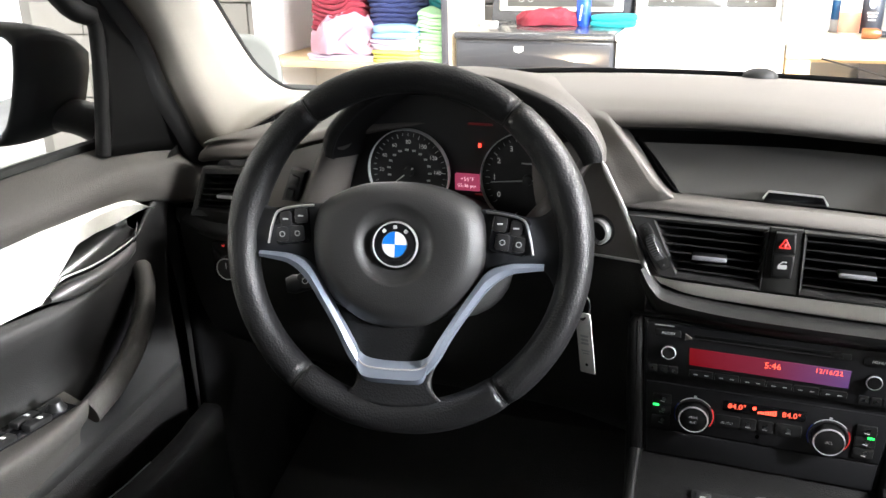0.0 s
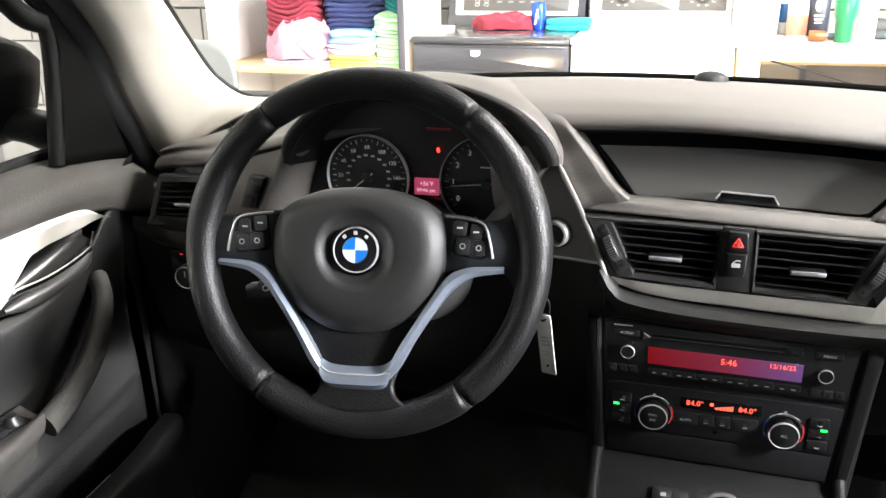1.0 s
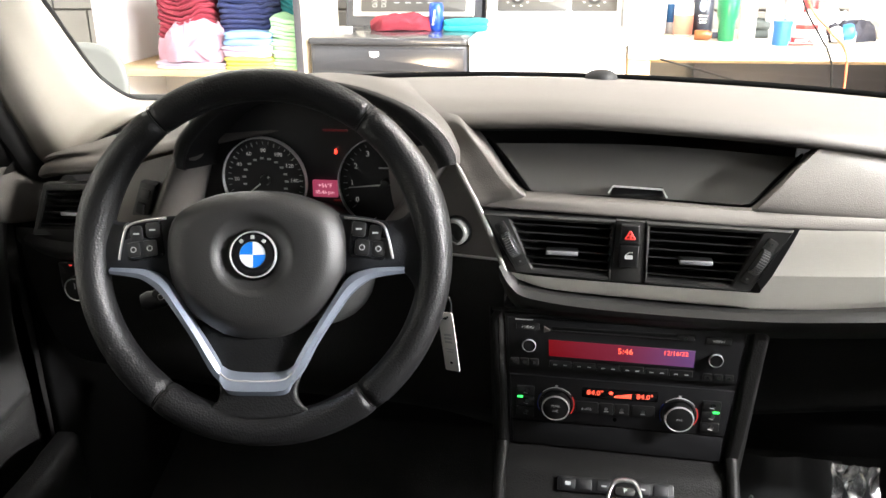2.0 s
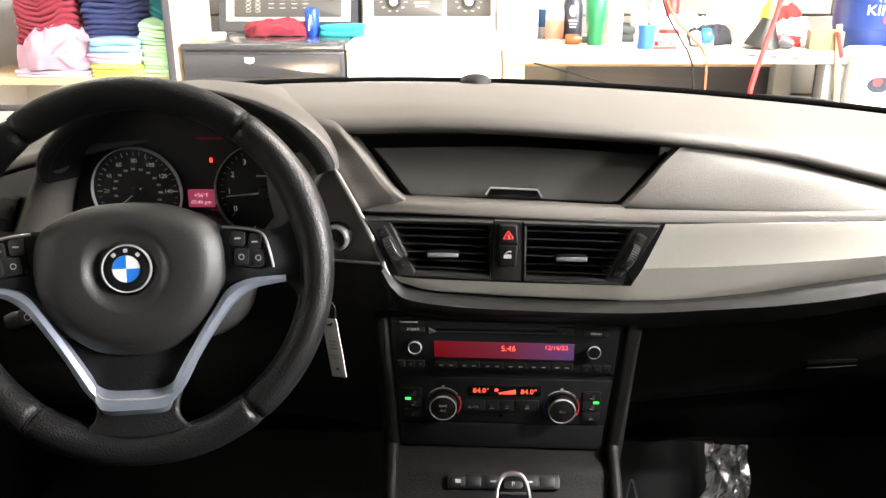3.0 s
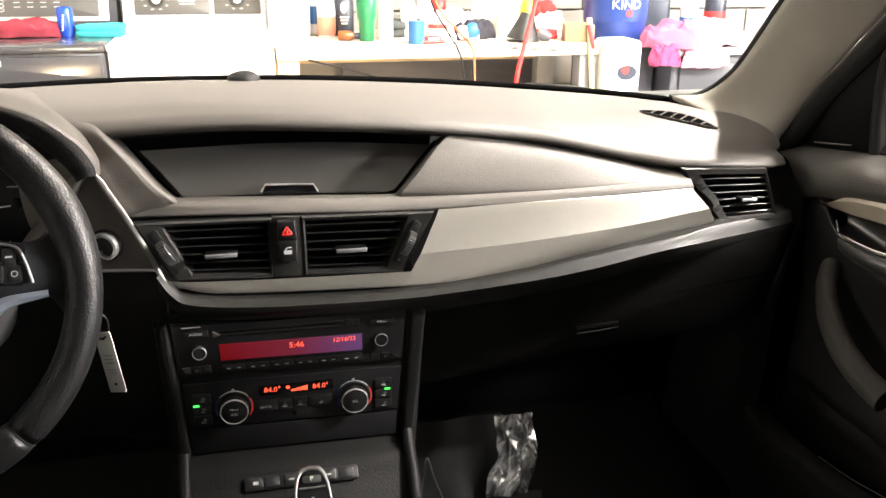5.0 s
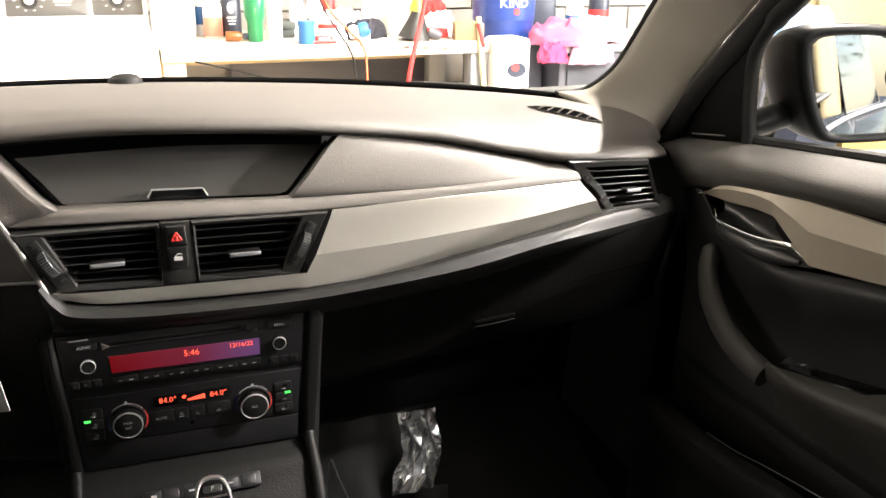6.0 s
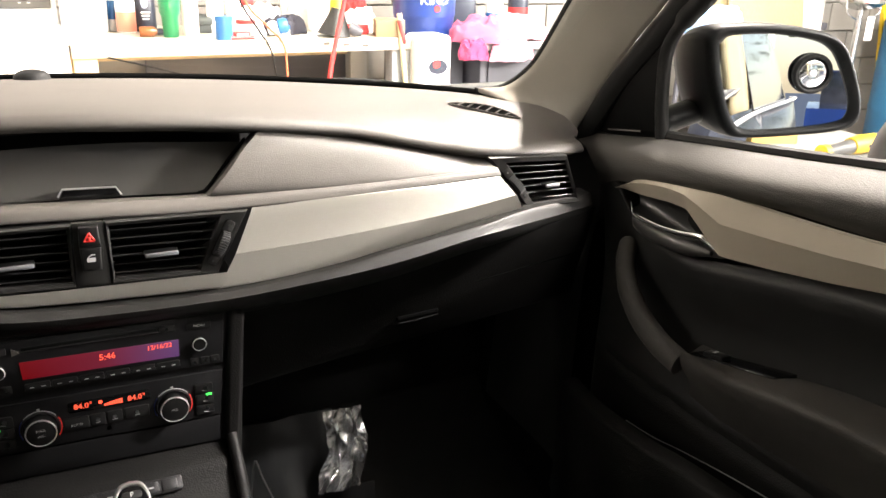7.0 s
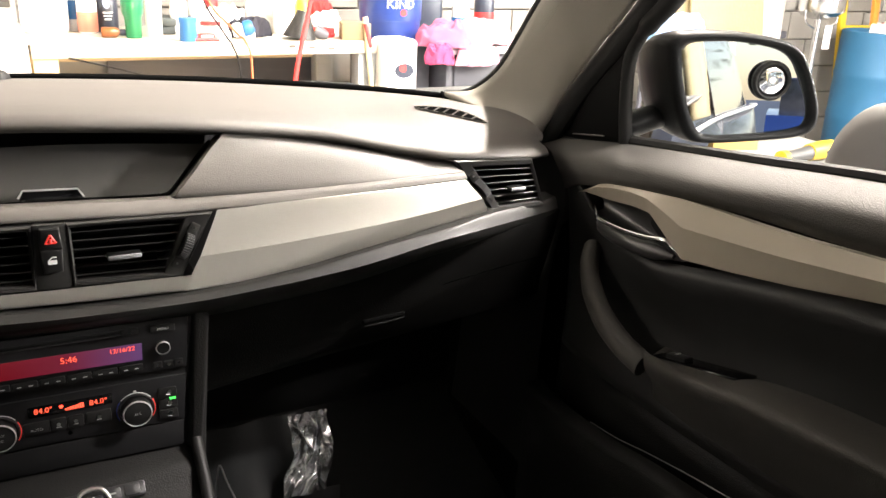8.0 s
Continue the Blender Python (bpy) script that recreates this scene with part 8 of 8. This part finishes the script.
def tote_table():
    t = thing("tool_cabinet", (2.35, 3.15, GROUND), "dark grey cabinet with a pale top", "cabinet")
    part("cabinet_body", block((0.92, 0.60, 0.86), pose(0, 0, 0.43), 0.01), DARK_METAL, t, local=True)
    part("cabinet_top", block((0.98, 0.66, 0.035), pose(0, 0, 0.878), 0.006), GREY_PLASTIC, t, local=True)
    for k in range(3):
        part("drawer", block((0.84, 0.015, 0.25), pose(0, -0.305, 0.16 + 0.27 * k), 0.006), DARK_METAL, t, local=True)
    z = GROUND + 0.896
    crumple("towel", "pink microfibre towel heaped on the cabinet edge", (1.91, 2.93, z), (0.30, 0.24, 0.13), MID_T, 21.3)
    crumple("towel", "hot pink towel end hanging over the cabinet front", (1.83, 2.800, z - 0.075), (0.14, 0.07, 0.11), HOT_T, 23.9)
    crumple("towel", "pale pink microfibre towel beside the hot pink one", (2.12, 2.93, z), (0.36, 0.24, 0.12), PALE_T, 22.7)
    crumple("towel", "pale pink towel end hanging over the cabinet front", (2.03, 2.800, z - 0.085), (0.20, 0.07, 0.12), PALE_T, 25.1)
    spray_bottle((2.20, 3.30, z), BLUE_P, WHITE_P, "spray bottle with a blue label on the cabinet", 1.15)
    spray_bottle((2.62, 3.20, z), WHITE_P, WHITE_P, "tall white spray bottle on the cabinet", 1.15)
    vessel("bottle", "red bottle with a purple cap on the cabinet", (2.73, 3.22, z), [(0, 0), (0.038, 0), (0.042, 0.01), (0.042, 0.19), (0.020, 0.22), (0.020, 0.24), (0, 0.24)], plain("magenta_bottle", (0.55, 0.08, 0.16), 0.3), "bottle", [(0.022, 0.235), (0.022, 0.29), (0, 0.29)], BLUE_P, group="things on the cabinet")
    vessel("bottle", "black bottle with a red label on the cabinet", (2.38, 3.36, z), [(0, 0), (0.05, 0), (0.055, 0.01), (0.055, 0.22), (0.02, 0.27), (0, 0.27)], DARK_P, "bottle", band=(0.056, 0.03, 0.12), bandmat=RED_P, group="things on the cabinet")
    bag = thing("tool_bag", (2.02, 3.36, z), "black tool bag with strap on the cabinet", "bag")
    part("bag_body", block((0.16, 0.14, 0.24), pose(0, 0, 0.12), 0.03, 3), DARK_P, bag, local=True)
    part("strap", tube(curve([(-0.07, -0.05, 0.18), (-0.03, -0.08, 0.30), (0.03, -0.08, 0.30), (0.07, -0.05, 0.18)], 14), 0.010, 8), BLACK, bag, local=True)
    vessel("dish", "pale dish on the cabinet", (2.55, 3.00, z), [(0, 0), (0.05, 0), (0.08, 0.03), (0.075, 0.03), (0.045, 0.008), (0, 0.008)], WHITE_P, "dish", group="things on the cabinet")


tote_table()


TOOL_YELLOW = plain("tool_yellow", (0.32, 0.20, 0.008), 0.5)
PLY = material("plywood", (0.235, 0.185, 0.10), 0.75, grain=0.25, scale=50, vary=0.16, vscale=5, cells=False)


def right_corner():
    tb = thing("folding_table", (3.55, 3.1, GROUND), "white folding table with thin legs", "table")
    part("tabletop", block((1.0, 0.6, 0.04), pose(0, 0, 0.87), 0.01), WHITE_P, tb, local=True)
    for x in (-0.44, 0.44):
        for y in (-0.24, 0.24):
            part("leg", tube([(x, y, 0.85), (x * 1.05, y, 0.0)], 0.014, 8), DARK_METAL, tb, local=True)
    cloth("rag", "blue and white bag lying on the folding table", (3.42, 3.0, GROUND + 0.89), (0.30, 0.22, 0.14), BLUE_T, 31.0, 1, 0.7, category="rag")
    bd = thing("plywood_sheet", (4.15, 3.45, GROUND), "pale yellow plywood sheets leaning against the wall", "plywood")
    for k in range(2):
        part("sheet", block((0.75 - 0.12 * k, 0.018, 1.9), pose(0.08 * k, -0.05 * k, 0.95, -7, 2 - 5 * k, 0), 0.002), PLY, bd, local=True)
    col = thing("column", (4.72, 3.62, GROUND), "grey painted steel column at the wall", "column", kind="structure")
    part("shaft", block((0.30, 0.22, 3.3), pose(0, 0, 1.65), 0.01), plain("column_paint", (0.45, 0.42, 0.39), 0.6), col, local=True)
    part("clamp", block((0.08, 0.05, 0.05), pose(0.17, -0.08, 0.86), 0.006), DARK_METAL, col, local=True)
    st = thing("steel_vessel", (5.03, 3.36, GROUND), "polished steel vessel on a tall pole", "vessel")
    part("pole", tube([(0, 0, 0.02), (0, 0, 0.98)], 0.022, 12), STEEL, st, local=True)
    part("foot", lathe([(0, 0), (0.2, 0), (0.2, 0.015), (0.03, 0.03), (0, 0.03)], 24), DARK_METAL, st, local=True)
    part("drum", lathe([(0, 0.98), (0.05, 0.98), (0.11, 1.00), (0.155, 1.03), (0.16, 1.05), (0.16, 1.13), (0.165, 1.135), (0.165, 1.15), (0.13, 1.17), (0, 1.18)], 32), STEEL, st, local=True)
    for s in (-1, 1):
        part("bracket", tube(curve([(0.16 * s, -0.02, 1.04), (0.15 * s, -0.03, 0.96), (0.05 * s, -0.02, 0.92)], 10), 0.006, 6), STEEL, st, local=True)
    part("label_card", block((0.07, 0.004, 0.16), pose(0.085, -0.03, 0.86), 0.001), WHITE_P, st, local=True)
    br = thing("plastic_barrel", (5.62, 3.25, GROUND), "blue plastic barrel full of rubbish in the corner", "barrel")
    part("drum", lathe([(0, 0), (0.27, 0), (0.29, 0.03), (0.29, 0.28), (0.296, 0.30), (0.29, 0.32), (0.29, 0.58), (0.296, 0.60), (0.29, 0.62), (0.288, 0.90), (0.275, 0.905), (0.27, 0.87), (0.0, 0.85)], 48), BARREL_BLUE, br, local=True)
    for k in range(5):
        cloth("waste", "crumpled paper waste in the barrel", (5.50 + 0.07 * k, 3.18 + 0.03 * (k % 3), GROUND + 0.855), (0.16, 0.16, 0.10), (WHITE_P, RED_T, WHITE_P, CARD, WHITE_P)[k], 41.0 + k, 1, 0.8, category="waste")
    ld = thing("step_ladder", (5.75, 3.58, GROUND), "yellow ladder leaning on the wall behind the barrel", "ladder")
    for x in (-0.2, 0.16):
        part("rail", block((0.06, 0.03, 2.0), pose(x, 0, 1.0, -4, -3, 0), 0.004), YELLOW_P if x < 0 else ORANGE_P, ld, local=True)
    for k in range(6):
        part("rung", block((0.36, 0.04, 0.03), pose(0, -0.05 + 0.02 * k, 0.3 + 0.3 * k), 0.004), YELLOW_P, ld, local=True)
    # low pallet with the polisher, carton and pail
    pl = thing("low_table", (3.40, 2.18, GROUND), "low pale table beside the car", "table")
    # pale top coloured a darker grey against the strong lamp above it
    part("tabletop", block((1.05, 0.9, 0.05), pose(0, 0, 0.40), 0.01), plain("grey_laminate", (0.17, 0.165, 0.155), 0.7), pl, local=True)
    for x in (-0.46, 0.46):
        for y in (-0.38, 0.38):
            part("leg", block((0.06, 0.06, 0.38), pose(x, y, 0.19), 0.005), WOOD, pl, local=True)
    z = GROUND + 0.425
    po = thing("polisher", (3.43, 1.96, z), "yellow and black power polisher lying on the table", "power tool", turn=6)
    part("motor", tube([(-0.02, 0, 0.055), (0.06, 0, 0.057), (0.16, 0, 0.058), (0.20, 0, 0.056)], [0.040, 0.046, 0.044, 0.034], 18), TOOL_YELLOW, po, local=True)
    part("grip", tube([(-0.21, 0, 0.045), (-0.14, 0, 0.047), (-0.02, 0, 0.052)], [0.034, 0.030, 0.036], 16), plain("tool_grey", (0.03, 0.03, 0.03), 0.5), po, local=True)
    part("end_cap", lathe([(0, 0.0), (0.036, 0.0), (0.036, 0.035), (0, 0.035)], 16, pose(-0.235, 0, 0.046, 0, 90, 0)), TOOL_YELLOW, po, local=True)
    for k in range(4):
        part("vent_rib", block((0.011, 0.05, 0.030), pose(0.065 + 0.022 * k, -0.024, 0.062, 30), 0.003), DARK_P, po, local=True)
    part("cord", tube(curve([(-0.235, 0, 0.046), (-0.33, 0.02, 0.03), (-0.45, 0.10, 0.012), (-0.55, 0.10, 0.010)], 18), 0.008, 8), DARK_P, po, local=True)
    part("head", lathe([(0, -0.055), (0.05, -0.055), (0.05, -0.02), (0.03, 0.03), (0, 0.035)], 20, pose(0.235, 0, 0.058)), DARK_P, po, local=True)
    pail = thing("cardboard_box", (3.32, 2.40, z), "yellow cardboard box on the table", "carton")
    part("box", block((0.24, 0.22, 0.20), pose(0, 0, 0.10, 0, 0, -20), 0.004), plain("yellow_card", (0.34, 0.23, 0.07), 0.7), pail, local=True)
    sp = thing("loudspeaker", (2.98, 2.36, z), "black tilted box with a brown round cone", "loudspeaker")
    part("case", block((0.22, 0.18, 0.26), pose(0, 0, 0.125, 10, 8, -10), 0.01), DARK_P, sp, local=True)
    part("cone", lathe([(0, -0.01), (0.05, 0.006), (0.07, 0.008), (0.075, 0.0)], 24, pose(0.0, -0.105, 0.14, 10, 8, -10) @ FACING), CARD, sp, local=True)
    ch = thing("chair", (1.64, 0.235, GROUND), "grey padded chair standing beside the car", "chair")
    out = curve([(-0.19, 0.60, 0), (-0.205, 0.72, 0), (-0.19, 0.86, 0), (-0.12, 0.945, 0), (0, 0.965, 0), (0.12, 0.945, 0), (0.19, 0.86, 0), (0.205, 0.72, 0), (0.19, 0.60, 0), (0, 0.58, 0)], 40)
    rows = [[Vector((p.x * f, y, 0.77 + (p.y - 0.77) * f)) for p in out] for f, y in ((0.5, -0.045), (0.85, -0.04), (0.98, -0.02), (1.0, 0.0), (0.98, 0.02), (0.85, 0.04), (0.5, 0.045))]
    bm = loft(rows, close=True, caps=True)
    bm.transform(pose(0, 0, 0.14, 6, 0, -78))
    part("backrest", bm, plain("grey_vinyl", (0.062, 0.058, 0.055), 0.6), ch, local=True, smooth=180)
    part("seat", block((0.42, 0.42, 0.07), pose(-0.12, -0.20, 0.47, 0, 0, -35), 0.03, 3), plain("seat_vinyl", (0.33, 0.32, 0.30), 0.55), ch, local=True)
    part("post", tube([(0.05, 0.0, 0.85), (0.05, -0.02, 0.5), (-0.12, -0.2, 0.44)], 0.018, 10), DARK_METAL, ch, local=True)
    for k in range(5):
        t = 2 * math.pi * k / 5
        part("leg", tube([(-0.12, -0.2, 0.10), (-0.12 + 0.28 * math.cos(t), -0.2 + 0.28 * math.sin(t), 0.03)], 0.016, 8), DARK_METAL, ch, local=True)
    part("column", tube([(-0.12, -0.2, 0.44), (-0.12, -0.2, 0.09)], 0.022, 12), DARK_METAL, ch, local=True)
    rs = thing("red_stool", (4.47, 2.27, GROUND), "low round red stool beside the barrel", "stool")
    part("seat", lathe([(0, 0.46), (0.155, 0.46), (0.165, 0.475), (0.16, 0.50), (0.0, 0.51)], 28), RED_P, rs, local=True)
    for k in range(4):
        t = math.pi / 4 + math.pi / 2 * k
        part("leg", tube([(0.10 * math.cos(t), 0.10 * math.sin(t), 0.46), (0.18 * math.cos(t), 0.18 * math.sin(t), 0.0)], 0.012, 8), STEEL, rs, local=True)


right_corner()


def left_corner():
    pc = thing("plastic_chair", (-1.98, 2.30, GROUND), "pale grey plastic chair back standing by the shelf", "chair")
    out = curve([(-0.16, 0.55, 0), (-0.18, 0.75, 0), (-0.17, 0.90, 0), (-0.10, 0.97, 0), (0.0, 0.985, 0), (0.10, 0.97, 0), (0.17, 0.90, 0), (0.18, 0.75, 0), (0.16, 0.55, 0)], 36)
    rows = [[Vector((p.x * f, y + 0.05 * (p.y - 0.55), 0.75 + (p.y - 0.75) * f)) for p in out] for f, y in ((0.3, 0.012), (0.9, 0.0), (1.0, 0.006), (1.0, 0.02), (0.9, 0.026), (0.3, 0.03))]
    part("backrest", loft(rows, close=True, caps=True), CHAIR_GREY, pc, local=True, smooth=180)
    part("seat", block((0.40, 0.40, 0.04), pose(0, -0.2, 0.44), 0.015, 3), CHAIR_GREY, pc, local=True)
    for x in (-0.17, 0.17):
        for y in (-0.38, 0.0):
            part("leg", tube([(x, y, 0.44), (x * 1.15, y * 1.1, 0.0)], 0.017, 8), CHAIR_GREY, pc, local=True)
    ps = thing("wall_notice", (-2.42, WALL - 0.01, 1.15), "white notice board with blue papers on the wall", "notice board")
    part("board", block((0.34, 0.02, 0.6), Matrix.Identity(4), 0.004), WHITE_P, ps, local=True)
    part("paper", block((0.14, 0.004, 0.12), pose(0.02, -0.013, -0.10, 0, 12, 0)), BLUE_P, ps, local=True)


CHAIR_GREY = plain("chair_plastic", (0.15, 0.155, 0.145), 0.45)
left_corner()


# ---- the block wall, course by course ----
def blocks():
    w, h, g = 0.40, 0.20, 0.010
    me = finish("wall_block", block((w - g, 0.024, h - g), None, 0.003, 1), BLOCK, 0)
    rest = bmesh.new()
    for r in range(16):
        for c in range(29):
            x = -4.4 + w * (c + 0.5) + (w / 2 if r % 2 else 0)
            z = GROUND + h * (r + 0.5)
            if x > 6.9:
                continue
            if 0.6 < z < 1.9 and -2.9 < x < 6.9:
                ob = new("wall_block", me)
                ob.parent = front_wall
                ob.location = (x, WALL, z)
            else:
                block((w - g, 0.024, h - g), pose(x, WALL, z), bm=rest)
    ob = part("wall_blocks", rest, BLOCK, front_wall, smooth=0)
    ob["kind"] = "stuff"


blocks()
